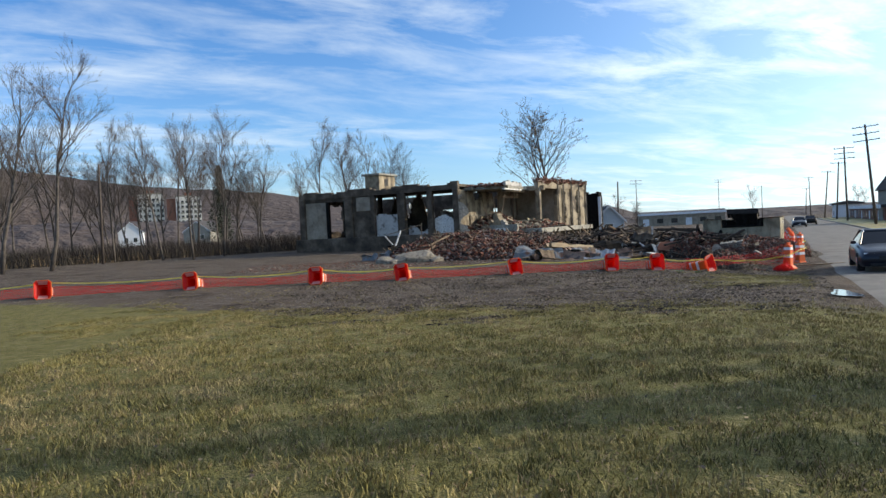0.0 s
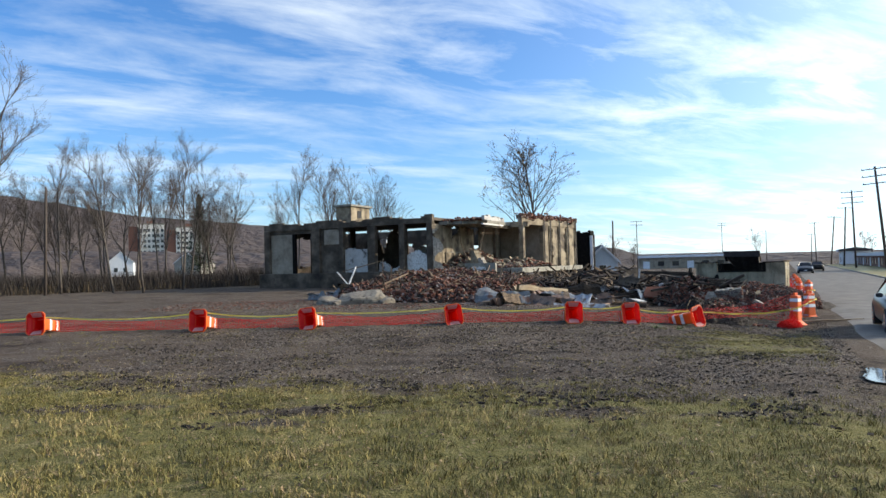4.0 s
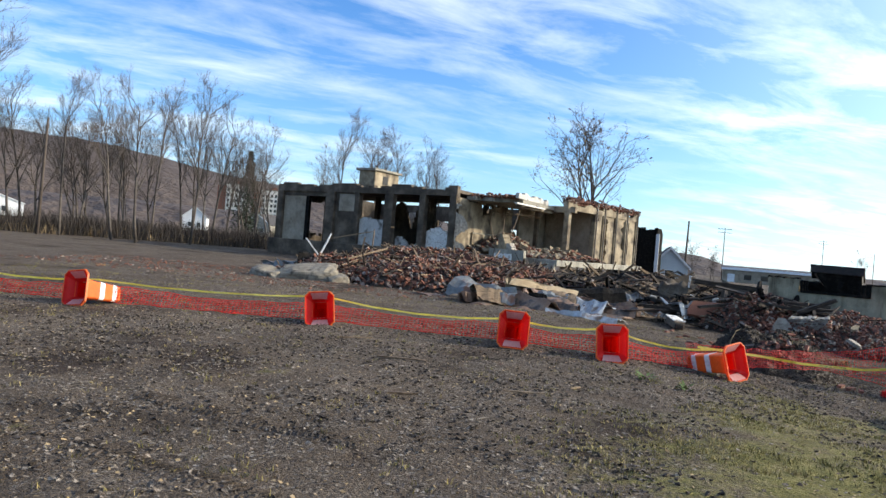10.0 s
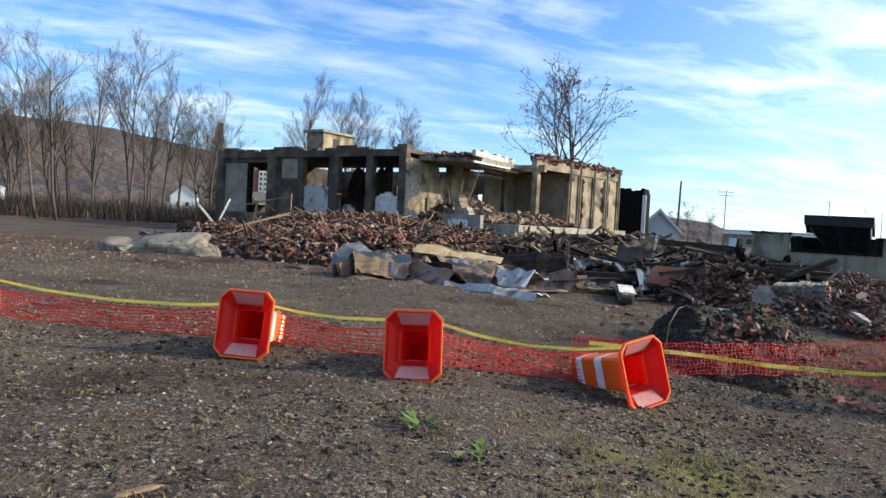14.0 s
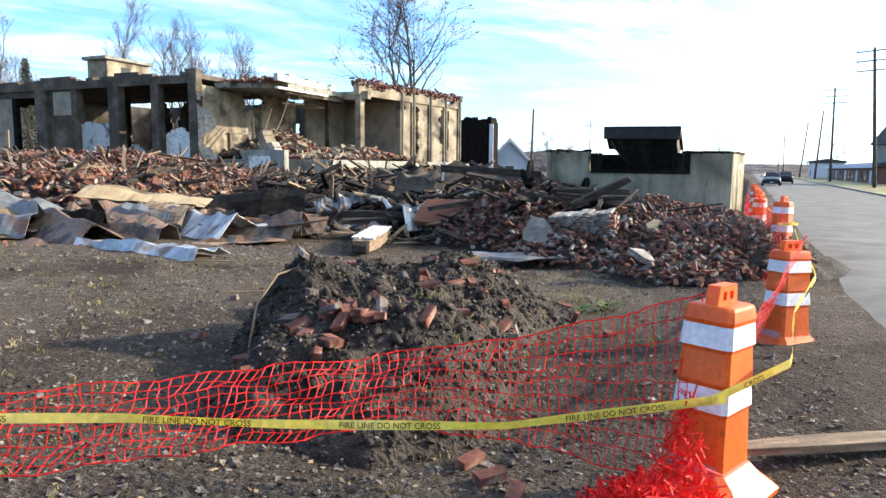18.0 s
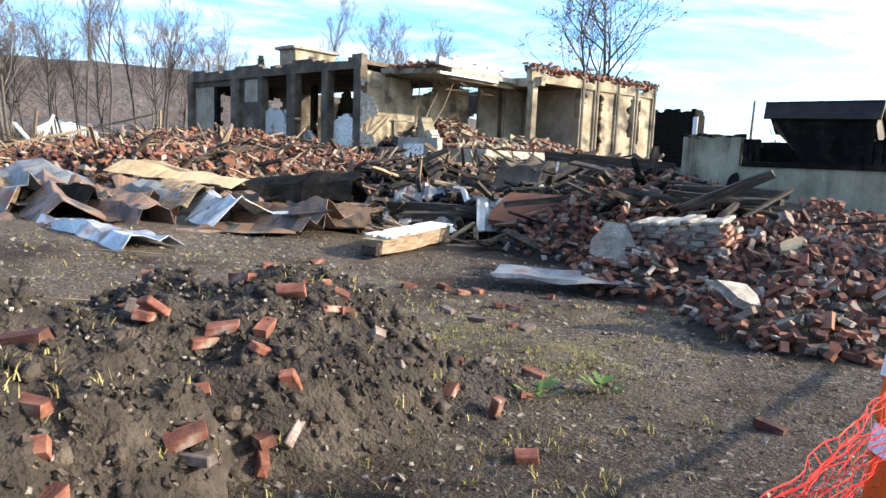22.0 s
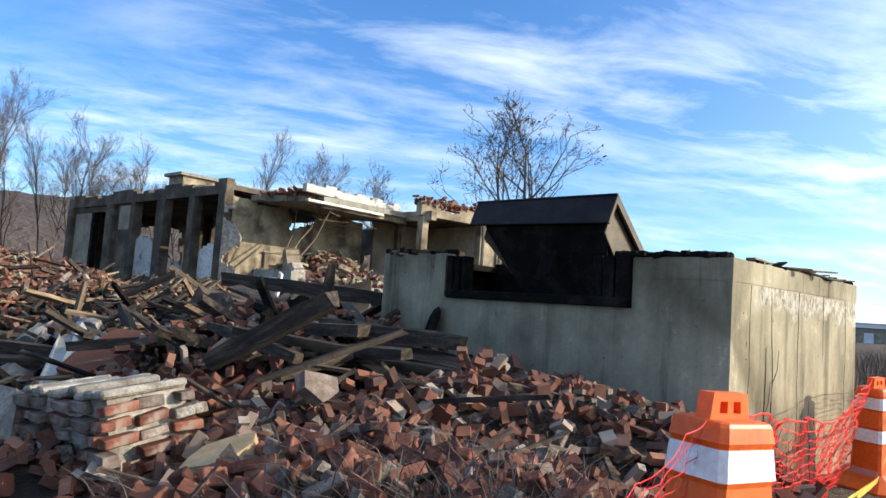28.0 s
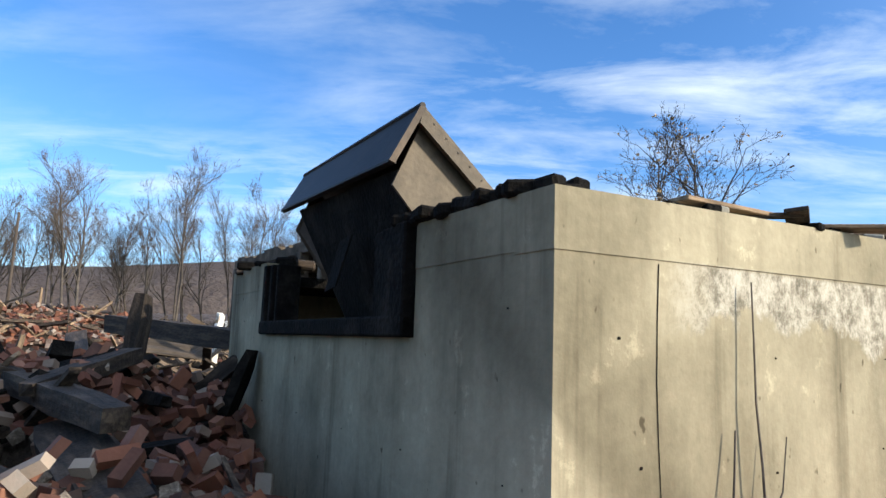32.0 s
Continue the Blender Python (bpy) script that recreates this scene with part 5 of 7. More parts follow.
def tape(points, name="warning_tape", words=(), wide=.023, twist=.6):
    """A yellow tape as a twisted strip; words: (segment, share along it)."""
    bm = bmesh.new()
    pts, _ = along(points, 10 * (len(points) - 1))
    w = wide
    th = empty(name, None, "yellow fire-line tape with black lettering stretched along the drums" if words else "thin sagging yellow warning tape along the lying drums", "tape")
    vs = []
    for i, p in enumerate(pts):
        tw = twist * noise.noise(Vector((i * .15, 2.0, len(points))))
        d = pts[min(i + 1, len(pts) - 1)] - pts[max(i - 1, 0)]
        s = np.cross(d, [0, 0, 1])
        s = s / np.linalg.norm(s)
        up = np.array([0, 0, math.cos(tw)]) + s * math.sin(tw)
        vs.append((bm.verts.new(p + up * w), bm.verts.new(p - up * w)))
    for a, b in zip(vs, vs[1:]):
        bm.faces.new((a[0], a[1], b[1], b[0]))
    g = bmesh.ops.solidify(bm, geom=bm.faces[:], thickness=.0015)
    part("strip", bm, M_tape, th)
    P3 = [Vector(p) for p in points]
    for seg, f, text, size in words:
        a, b = P3[seg], P3[seg + 1]
        d = (b - a).normalized()
        s = d.cross(Vector((0, 0, 1))).normalized()
        up = s.cross(d)
        c = bpy.data.curves.new("lettering", "FONT")
        c.body, c.size, c.align_x, c.align_y, c.extrude = text, size, "CENTER", "CENTER", .0006
        c.materials.append(M_ink)
        ob = new("lettering", c)
        ob.matrix_world = Matrix.Translation(a.lerp(b, f) + s * .012) @ Matrix((d, up, s)).transposed().to_4x4()
        ob.parent = th
    return th


W = "FIRE LINE DO NOT CROSS"
spans = [gz(-26, 18.0, .30)] + [gz(x + .2 * _r[0], y + .55, .48 if i % 2 else .54) for i, (x, y, *_r) in enumerate(LYING)]
sagging = [spans[0]]
for p, q in zip(spans, spans[1:]):
    for f in (.25, .5, .75):
        sagging.append((p[0] + (q[0] - p[0]) * f, p[1] + (q[1] - p[1]) * f, p[2] + (q[2] - p[2]) * f - .14 * f * (1 - f) * 4 * (.4 + .6 * abs(math.sin(q[0])))))
    sagging.append(q)
tape(sagging, wide=.017, twist=1.3)
T1 = [gz(7.8, 22.2, .42), gz(9.17, 22.45, .44), gz(9.9, 22.55, .42), gz(11.0, 22.5, .48), gz(12.1, 22.48, .62)]
tape(T1, words=[(0, .5, W, .042), (1, .5, W, .042), (2, .5, W, .042), (3, .5, W, .042)])
T2 = [gz(12.02, 22.47, .62), gz(12.5, 22.62, .74), gz(13.3, 24.0, .70), gz(14.50, 25.70, .68), gz(15.2, 26.9, .60), gz(16.0, 28.5, .58), gz(17.32, 30.98, .70)]
tape(T2, words=[(0, .5, "CROSS", .042), (1, .5, W, .042), (2, .5, W, .042), (4, .5, W, .042), (5, .5, W, .042)])
T3 = [gz(16.98, 30.93, .80), gz(17.45, 31.08, .78), gz(18.4, 33.1, .66), gz(19.6, 36.1, .74), gz(20.9, 38.8, .7), gz(23.7, 44.5, .7)]
tape(T3, words=[(0, .5, "DO NOT CROSS", .042), (1, .5, W, .042), (2, .5, W, .042)])

# ---------------------------------------------------------------- rubble mounds
def mound(name, kind, mat, label, step):
    xs = [h[0] - max(h[2], h[3]) for h in HEAPS[kind]] + [h[0] + max(h[2], h[3]) for h in HEAPS[kind]]
    ys = [h[1] - max(h[2], h[3]) for h in HEAPS[kind]] + [h[1] + max(h[2], h[3]) for h in HEAPS[kind]]
    nx, ny = int((max(xs) - min(xs)) / step), int((max(ys) - min(ys)) / step)
    gx, gy = np.linspace(min(xs), max(xs), nx), np.linspace(min(ys), max(ys), ny)
    Z = np.array([[heap_z(kind, x, y) for x in gx] for y in gy])
    G = np.array([[ground_z(x, y) for x in gx] for y in gy])
    idx, verts, faces = {}, [], []

    def vid(j, i):
        if (j, i) not in idx:
            idx[j, i] = len(verts)
            verts.append((gx[i], gy[j], Z[j, i] + .03 * noise.noise(Vector((gx[i] * 6, gy[j] * 6, 2)))))
        return idx[j, i]

    for j in range(ny - 1):
        for i in range(nx - 1):
            if max(Z[j, i] - G[j, i], Z[j + 1, i + 1] - G[j + 1, i + 1], Z[j, i + 1] - G[j, i + 1], Z[j + 1, i] - G[j + 1, i]) > -.1 and not in_block(gx[i] + step / 2, gy[j] + step / 2, -.15):
                faces.append((vid(j, i), vid(j, i + 1), vid(j + 1, i + 1), vid(j + 1, i)))
    ob = part_mesh(name, raw(verts, faces), mat, smooth=True)
    return tagged(ob, label, "rubble", kind="stuff")


mound("rubble_mound", "main", M_soil, "long heap of burnt brick rubble and ash before the ruin", .22)
mound("rubble_mound", "timber", M_soil, "heap of charred timber, ash and brick", .20)
near_heap = mound("rubble_mound", "near", M_soil, "heap of broken brick against the vault", .12)
dirt_heap = mound("dirt_mound", "dirt", M_soil, "dug-up dark soil mound with bricks in it", .05)

BX = np.array([[-1, -1, -1], [1, -1, -1], [1, 1, -1], [-1, 1, -1], [-1, -1, 1], [1, -1, 1], [1, 1, 1], [-1, 1, 1]], float)
BF = [(0, 3, 2, 1), (4, 5, 6, 7), (0, 1, 5, 4), (1, 2, 6, 5), (2, 3, 7, 6), (3, 0, 4, 7)]


def chunk_mesh(rnd, lx, ly, lz, chip=.12):
    """A brick with knocked corners."""
    v = BX * np.array([lx, ly, lz]) / 2
    bm = bmesh.new()
    vs = [bm.verts.new(p * (1 - rnd.uniform(0, chip))) for p in v]
    for f in BF:
        bm.faces.new([vs[i] for i in f])
    if rnd.random() < .8:
        bmesh.ops.bevel(bm, geom=bm.edges[:], offset=.006, segments=1, affect="EDGES", profile=.5)
    me = bpy.data.meshes.new("brick")
    bm.to_mesh(me)
    bm.free()
    return me


rb = random.Random(77)
BRICKS = []
for k in range(14):
    me = chunk_mesh(rb, rb.choice([.20, .20, .19, .15, .11]), rb.uniform(.088, .10), rb.uniform(.055, .068), .26)
    me.materials.append(M_dusty if k % 5 == 2 else M_brick)
    BRICKS.append(me)


def strew(count, x0, x1, y0, y1, kind, seed, want):
    """Places for pieces on a heap, denser near its top."""
    rnd, out = random.Random(seed), []
    tries = 0
    while len(out) < count and tries < count * 60:
        tries += 1
        x, y = rnd.uniform(x0, x1), rnd.uniform(y0, y1)
        h = heap_z(kind, x, y) - ground_z(x, y)
        if h > .0 and across(x, y)[0] > .35 and not in_block(x, y, .05) and want(x, y, h):
            out.append((x, y, heap_z(kind, x, y), rnd.gauss(0, 34), rnd.gauss(0, 34), rnd.uniform(0, 360)))
    return out


def brick_parts(parent, places, lift=.02):
    rnd = random.Random(len(places))
    for x, y, z, a, b, c in places:
        ob = new("brick", rnd.choice(BRICKS))
        ob.matrix_world = pose(x, y, z + lift + rnd.uniform(-.02, .07), a, b, c)
        ob.parent = parent


def brick_stuff(name, places, mat, label, size=(.2, .095, .06), parent=None, spread=.08, lift=.03, lumpy=False, smooth=False):
    rnd = np.random.RandomState(len(places))
    n = len(places)
    verts, faces = np.zeros((n * 8, 3)), []
    for i, (x, y, z, a, b, c) in enumerate(places):
        s = np.array(size) * rnd.uniform(.55, 1.05, 3) * np.array([rnd.choice([1, 1, .6]), 1, 1])
        m = np.array(Euler((radians(a), radians(b), radians(c))).to_matrix())
        jag = rnd.uniform(.35, 1.15, (8, 3)) if lumpy else rnd.uniform(.85, 1, (8, 1))
        verts[i * 8:i * 8 + 8] = (BX * s / 2 * jag) @ m.T + [x, y, z + lift + rnd.uniform(-.3, 1) * spread]
        faces += [tuple(i * 8 + k for k in f) for f in BF]
    ob = part_mesh(name, raw(verts, faces), mat, parent, "", smooth)
    if parent is None:
        tagged(ob, label, "rubble", kind="stuff")
    else:
        ob["kind"] = "stuff"
        ob["label"] = label
    return ob


near_spots = strew(3300, 11, 18.5, 28, 38, "near", 5, lambda x, y, h: True)
near_spots.sort(key=lambda p: (p[0] - 16) ** 2 + (p[1] - 31.3) ** 2)
brick_parts(near_heap, near_spots[:300])
brick_stuff("loose_bricks", near_spots[300:], M_brick_far, "broken red bricks heaped together", parent=near_heap)
brick_stuff("mortar_lumps", strew(450, 11, 18.5, 28, 38, "near", 6, lambda x, y, h: True), M_gravel, "pale mortar lumps", (.13, .11, .09), near_heap, .08, .03, True)
brick_stuff("loose_bricks", [p for p in strew(900, 12, 16, 32.6, 36.6, "near", 16, lambda x, y, h: not (14.0 < x < 15.6 and 33.4 < y < 35.0))], M_brick_far, "broken bricks tumbled among the timbers", (.2, .1, .065), near_heap, .22, .05)
dirt_spots = strew(48, 7.5, 13.6, 23.6, 30, "dirt", 8, lambda x, y, h: True)
brick_parts(dirt_heap, dirt_spots, -.025)
brick_stuff("clods", strew(3800, 7, 13.6, 22.6, 30, "dirt", 9, lambda x, y, h: True), M_clod, "brown soil clods", (.06, .05, .04), dirt_heap, .02, -.012, True)
brick_stuff("clods", strew(520, 7, 13.6, 22.6, 30, "dirt", 29, lambda x, y, h: h > .08), M_clod, "large torn clods of turf and soil", (.13, .10, .08), dirt_heap, .03, -.025, True, True)
brick_stuff("gravel_bits", strew(1300, 7, 13.6, 22.6, 30, "dirt", 19, lambda x, y, h: True), M_gravel, "small pale stones in the soil", (.035, .03, .022), dirt_heap, .015, .0, True)
brick_stuff("brick_rubble", strew(9000, -17, 11, 33.5, 52, "main", 10, lambda x, y, h: y < 47), M_brick_far, "broken red bricks over the long heap", (.24, .12, .08), None, .16)
brick_stuff("brick_rubble", strew(500, -17, 11, 33.5, 52, "main", 11, lambda x, y, h: y < 47), M_brick_far, "larger lumps of brickwork over the long heap", (.36, .24, .15), None, .2, .03, True)
brick_stuff("ash_rubble", strew(900, -17, 11, 33.5, 52, "main", 12, lambda x, y, h: True), M_dusty, "pale mortar and plaster lumps in the heap", (.30, .24, .10), None, .1)
brick_stuff("ash_rubble", strew(1600, 4, 18, 34, 54, "timber", 13, lambda x, y, h: True), M_char_shade, "black ash and charcoal lumps", (.28, .18, .10), None, .1)
brick_stuff("brick_rubble", strew(1500, 4, 18, 34, 54, "timber", 14, lambda x, y, h: True), M_brick_far, "scattered red bricks among charred timber", (.22, .11, .075), None, .1)
# bricks strewn singly on the gravel
rnd = random.Random(31)
n = 0
while n < 46:
    x, y = rnd.uniform(8.5, 15.5), rnd.uniform(24.8, 31)
    a, b = across(x, y)
    if a < 1.6 or heap_z("near", x, y) > ground_z(x, y) + .1:
        continue
    n += 1
    ob = new("loose_brick", rnd.choice(BRICKS))
    ob.matrix_world = pose(x, y, rest_z(x, y) + .025, rnd.uniform(-14, 14), rnd.uniform(-14, 14), rnd.uniform(0, 360))
    tagged(ob, "single red brick lying on the dirt", "brick", "loose bricks on the lot")

# the mortared lump of brickwork, its long side lying down the heap
lump = empty("brickwork_chunk", pose(13.80, 32.0, -.78, 7, -5, -25), "fallen chunk of mortared red brickwork with a pale mortar face", "masonry")
part("mortar_core", ragged(1.06, -.40, .25, .46, lambda p, q: q < .19 + wob(p * 3, q * 3, .10, 6), .09, pose(-.53, -.23, 0), .03, 88), M_mortar, lump)
rnd = random.Random(3)
LM = lump.matrix_world.copy()
PALE = []
for k in range(4):
    me = chunk_mesh(rb, rb.uniform(.17, .20), .097, .068, .2)
    me.materials.append(M_mortar if k % 2 else M_dusty)
    PALE.append(me)


def set_in(ob, m):
    ob.parent = lump
    ob.matrix_world = LM @ m


def lump_brick():
    return rnd.choice(PALE if rnd.random() < .24 else BRICKS)


for cz in range(7):
    for i in range(6):
        for side in (-1, 1):
            if rnd.random() < .86:
                set_in(new("brick", lump_brick()), pose(-.50 + i * .20 + (.05 if cz % 2 else -.03), side * .255 + rnd.uniform(-.03, .03), -.33 + cz * .085, rnd.uniform(-7, 7), rnd.uniform(-6, 6), rnd.uniform(-9, 9)))
    for j in range(3):
        for side in (-1, 1):
            if rnd.random() < .86:
                set_in(new("brick", lump_brick()), pose(side * .555 + rnd.uniform(-.04, .04), -.2 + j * .2, -.33 + cz * .085, rnd.uniform(-7, 7), rnd.uniform(-6, 6), 90 + rnd.uniform(-9, 9)))
for i in range(9):
    w = rnd.uniform(.22, .29)
    set_in(part("mortar_bed", one_box((-.062, -w, -.022), (.060, w + rnd.uniform(-.06, .03), .026), bevel=.014), M_spall if i % 3 == 0 else M_mortar), pose(-.52 + i * .13, rnd.uniform(-.03, .03), .238 + rnd.uniform(-.02, .02), rnd.uniform(-3, 3), rnd.uniform(-7, 7), rnd.uniform(-5, 5)))


def slab(name, x, y, z, size, turn, mat, label, cat, bevel=.02, seed=1):
    """A broken flat slab with an uneven outline."""
    rnd = random.Random(seed)
    n = 8
    ring = []
    for k in range(n):
        a = 2 * math.pi * (k + rnd.uniform(-.28, .28)) / n
        sq = 1 / max(abs(math.cos(a)), abs(math.sin(a)))
        r = sq * rnd.choice((.98, .95, .9, .62)) / 2
        ring.append((size[0] * r * math.cos(a), size[1] * r * math.sin(a), 0))
    bm = prism(ring, (0, 0, size[2]))
    ob = part(name, bm, mat)
    ob.matrix_world = pose(x, y, z, *turn)
    return tagged(ob, label, cat)


slab("mortar_slab", 12.95, 32.0, -.92, (.62, .60, .09), (62, 8, -10), M_mortar, "tilted flat piece of rendered masonry", "masonry", seed=4)
slab("mortar_slab", 14.15, 29.75, -1.1, (.42, .34, .09), (28, 10, 30), M_mortar, "pale mortar slab on the brick heap", "masonry", seed=5)
slab("plaster_slab", 14.95, 31.45, -.74, (.34, .27, .06), (20, -14, 10), M_tan, "broken yellowish plaster slab on the bricks", "masonry", seed=6)
slab("block_chunk", 15.0, 32.35, -.50, (.28, .20, .09), (60, 10, 60), M_dusty, "upright chunk of ribbed block", "masonry", seed=7)
def rough_block(name, x, y, z, size, turn, mat, label, cat, seed=1):
    """A broken block: a gridded box with knocked-off corners and an uneven skin."""
    bm = bmesh.new()
    bmesh.ops.create_cube(bm, size=1)
    bmesh.ops.subdivide_edges(bm, edges=bm.edges[:], cuts=6, use_grid_fill=True)
    for v in bm.verts:
        p = v.co.copy()
        far = max(0.0, p.length - .62)
        k = 1 - .8 * far + .16 * noise.noise(p * 2.2 + Vector((seed, 0, 0))) + .07 * noise.noise(p * 7 + Vector((0, seed, 0)))
        v.co = Vector((p.x * size[0] * k, p.y * size[1] * k, p.z * size[2] * (k + .25 * noise.noise(Vector((p.x * 3, p.y * 2, seed))))))
    ob = part(name, bm, mat)
    ob.matrix_world = pose(x, y, z, *turn)
    return tagged(ob, label, cat)


rough_block("concrete_slab", -4.2, 34.6, -.70, (2.3, 1.3, .62), (16, -7, 10), M_slab, "broken tan concrete slab tipped at the heap's foot", "masonry", 8)
rough_block("concrete_slab", -5.7, 34.3, -.80, (1.3, .9, .45), (10, 9, -24), M_slab, "broken concrete block at the heap's foot", "masonry", 9)
rough_block("concrete_slab", -2.9, 34.4, -.82, (.8, .7, .4), (10, -9, 40), M_slab, "small broken concrete block at the heap's foot", "masonry", 10)
slab("wall_fragment", 13.55, 39.6, -.35, (1.5, 1.5, .2), (68, 18, -25), M_soot, "tilted sooty wall fragment beside the vault", "masonry", seed=10)
slab("wall_fragment", 11.4, 41.0, -.1, (1.7, 1.0, .25), (70, -15, 20), M_soot, "sooty wall fragment in the debris", "masonry", seed=12)

# stub of wall with a cellar opening
stub = empty("wall_stub", pose(1.95, 54.3, .12, 0, 0, -26.3), "remaining stub of white-painted wall with a dark cellar opening", "wall")
part("wall_face", ragged(2.6, -1.1, .95, .35, lambda s, z: not (.5 < s < 1.7 and -.75 < z < -.1), .16, None, .04, 71), M_concrete, stub)
part("white_panel", one_box((.45, -.05, .0), (1.75, .0, .65), bevel=.01), M_white, stub)
part("opening_back", one_box((.4, .36, -.9), (1.8, .42, .1)), M_dark, stub)


# ---------------------------------------------------------------- timbers
def timber_shape(bm, ln, w, h, seed, m=None):
    """A bar with worn ends and a slight bow."""
    rnd = random.Random(seed)
    n = 5
    pts = []
    for i in range(n + 1):
        f = i / n - .5
        k = 1 - (.35 * rnd.random() if i in (0, n) else .08 * rnd.random())
        bow = .04 * ln * (.25 - f * f) * rnd.uniform(-.3, .5)
        pts.append([Vector((f * ln + (rnd.uniform(-.03, .03) if i in (0, n) else 0), sy * w / 2 * k + rnd.uniform(-.006, .006), sz * h / 2 * k + bow)) for sy, sz in ((-1, -1), (1, -1), (1, 1), (-1, 1))])
    vs = [[bm.verts.new(m @ p if m is not None else p) for p in r] for r in pts]
    for a, b in zip(vs, vs[1:]):
        for k in range(4):
            bm.faces.new((a[k], a[(k + 1) % 4], b[(k + 1) % 4], b[k]))
    bm.faces.new(vs[0][::-1])
    bm.faces.new(vs[-1])
    return bm


def timber(x, y, z, ln, w, h, turn, mat, label, name="timber", group="charred timbers in the rubble"):
    bm = timber_shape(bmesh.new(), ln, w, h, int(x * 97 + y * 31 + ln * 13))
    bmesh.ops.recalc_face_normals(bm, faces=bm.faces)
    ob = part(name, bm, mat)
    ob.matrix_world = pose(x, y, z, *turn)
    return tagged(ob, label, "timber", group)


def timber_litter(name, mat, label, count, x0, x1, y0, y1, lo, hi, thin, fat, seed, kind=None):
    """Many small pieces joined."""
    rnd, bm, n = random.Random(seed), bmesh.new(), 0
    while n < count:
        x, y = rnd.uniform(x0, x1), rnd.uniform(y0, y1)
        if in_block(x, y, .4) or (kind and heap_z(kind, x, y) < ground_z(x, y) + .05):
            continue
        n += 1
        ln, w = rnd.uniform(lo, hi), rnd.uniform(thin, fat)
        timber_shape(bm, ln, w, w * rnd.uniform(.35, .9), n + seed, pose(x, y, rest_z(x, y) + .05 + .12 * ln * rnd.random(), rnd.gauss(0, 14), rnd.gauss(0, 22), rnd.uniform(-95, 95)))
    bmesh.ops.recalc_face_normals(bm, faces=bm.faces)
    tagged(part(name, bm, mat), label, "debris", kind="stuff")


# the large ones by the vault
timber(14.35, 32.93, -.18, 1.25, .17, .14, (8, -26, -14), M_woodchar, "thick burnt beam leaning on the brick heap")
timber(12.6, 37.0, .20, 2.6, .24, .20, (0, 3, -8), M_woodchar, "scorched roof beam lying in the rubble")
timber(15.35, 34.45, -.42, 1.7, .30, .07, (16, 4, -22), M_woodchar, "split burnt plank lying against the vault")
timber(15.30, 34.62, -.52, 1.7, .22, .16, (3, 3, -24), M_woodchar, "charred beam under the split plank")
timber(14.55, 34.75, -.20, 1.9, .17, .15, (4, 2, -14), M_woodchar, "scorched log on the brick heap")
for x, y, z, ln, w, tn, lb in ((14.6, 34.05, -.36, 1.5, .13, (8, -4, -35), "burnt rafter lying on the heap"), (14.2, 33.8, -.30, 1.2, .10, (5, 6, 12), "burnt rafter lying on the heap"), (14.95, 33.75, -.50, 1.1, .12, (9, 3, -50), "scorched board end in the brick heap"),
                               (13.9, 34.6, -.22, 1.6, .15, (3, -3, -28), "scorched log among the bricks"), (14.5, 33.45, -.45, .9, .09, (0, -10, 70), "burnt rafter lying on the heap"), (15.1, 34.1, -.46, 1.3, .11, (6, 2, -8), "scorched board end in the brick heap"), (14.1, 35.2, -.08, 1.3, .14, (2, 8, -60), "scorched log among the bricks")):
    timber(x, y, z, ln, w, w * .8, tn, M_woodchar, lb)
timber(13.43, 36.0, .02, .95, .15, .13, (0, -86, 20), M_woodchar, "thick charred post standing in the rubble")
timber(12.9, 35.3, -.25, 1.8, .15, .12, (6, 10, 35), M_woodchar, "long scorched rafter in the rubble")
timber(13.6, 34.0, -.34, 1.6, .12, .10, (6, -6, 150), M_woodchar, "burnt rafter end in the rubble")
timber(14.0, 36.3, -.22, .7, .14, .12, (0, -40, 20), M_woodchar, "charred post standing in the rubble")
timber(14.78, 35.88, -.2, .55, .22, .07, (0, -72, 30), M_char_shade, "charred board standing by the vault")
timber(11.42, 38.55, .05, .8, .11, .05, (0, -84, 10), M_white, "white-painted board standing in the rubble")
timber(15.2, 33.2, -.46, 1.2, .07, .03, (3, 5, 12), M_wood, "splintered lath on the bricks")
timber(14.9, 32.9, -.30, 1.2, .05, .04, (3, -18, 50), M_woodchar, "thin burnt lath on the bricks")
timber(16.0, 32.5, -.46, 1.3, .045, .035, (3, -10, -40), M_woodchar, "thin burnt lath on the bricks")
timber(15.6, 31.7, -.55, .9, .05, .04, (3, -12, -65), M_woodchar, "thin burnt lath on the bricks")
rnd = random.Random(17)
for k in range(170):
    for _ in range(40):
        x, y = rnd.uniform(5, 15), rnd.uniform(35, 50)
        if heap_z("timber", x, y) > ground_z(x, y) + .1 and not in_block(x, y, 1.0):
            break
    ln = rnd.uniform(.8, 3.0)
    burnt = rnd.random() < .65
    timber(x, y, rest_z(x, y) + .06 + .05 * ln, ln, rnd.uniform(.06, .2), rnd.uniform(.04, .15), (rnd.gauss(0, 14), rnd.gauss(0, 14), rnd.uniform(-80, 80)),
           M_woodchar if burnt else M_wood, "burnt timber in the rubble heap" if burnt else "splintered brown board in the rubble heap")
timber_litter("lath_debris", M_wood, "splintered brown laths among the bricks", 620, -9, 9, 35, 46, .3, 1.5, .02, .09, 101, "main")
timber_litter("lath_debris", M_woodchar, "burnt laths among the bricks", 380, -9, 9, 35, 46, .3, 1.8, .03, .12, 102, "main")
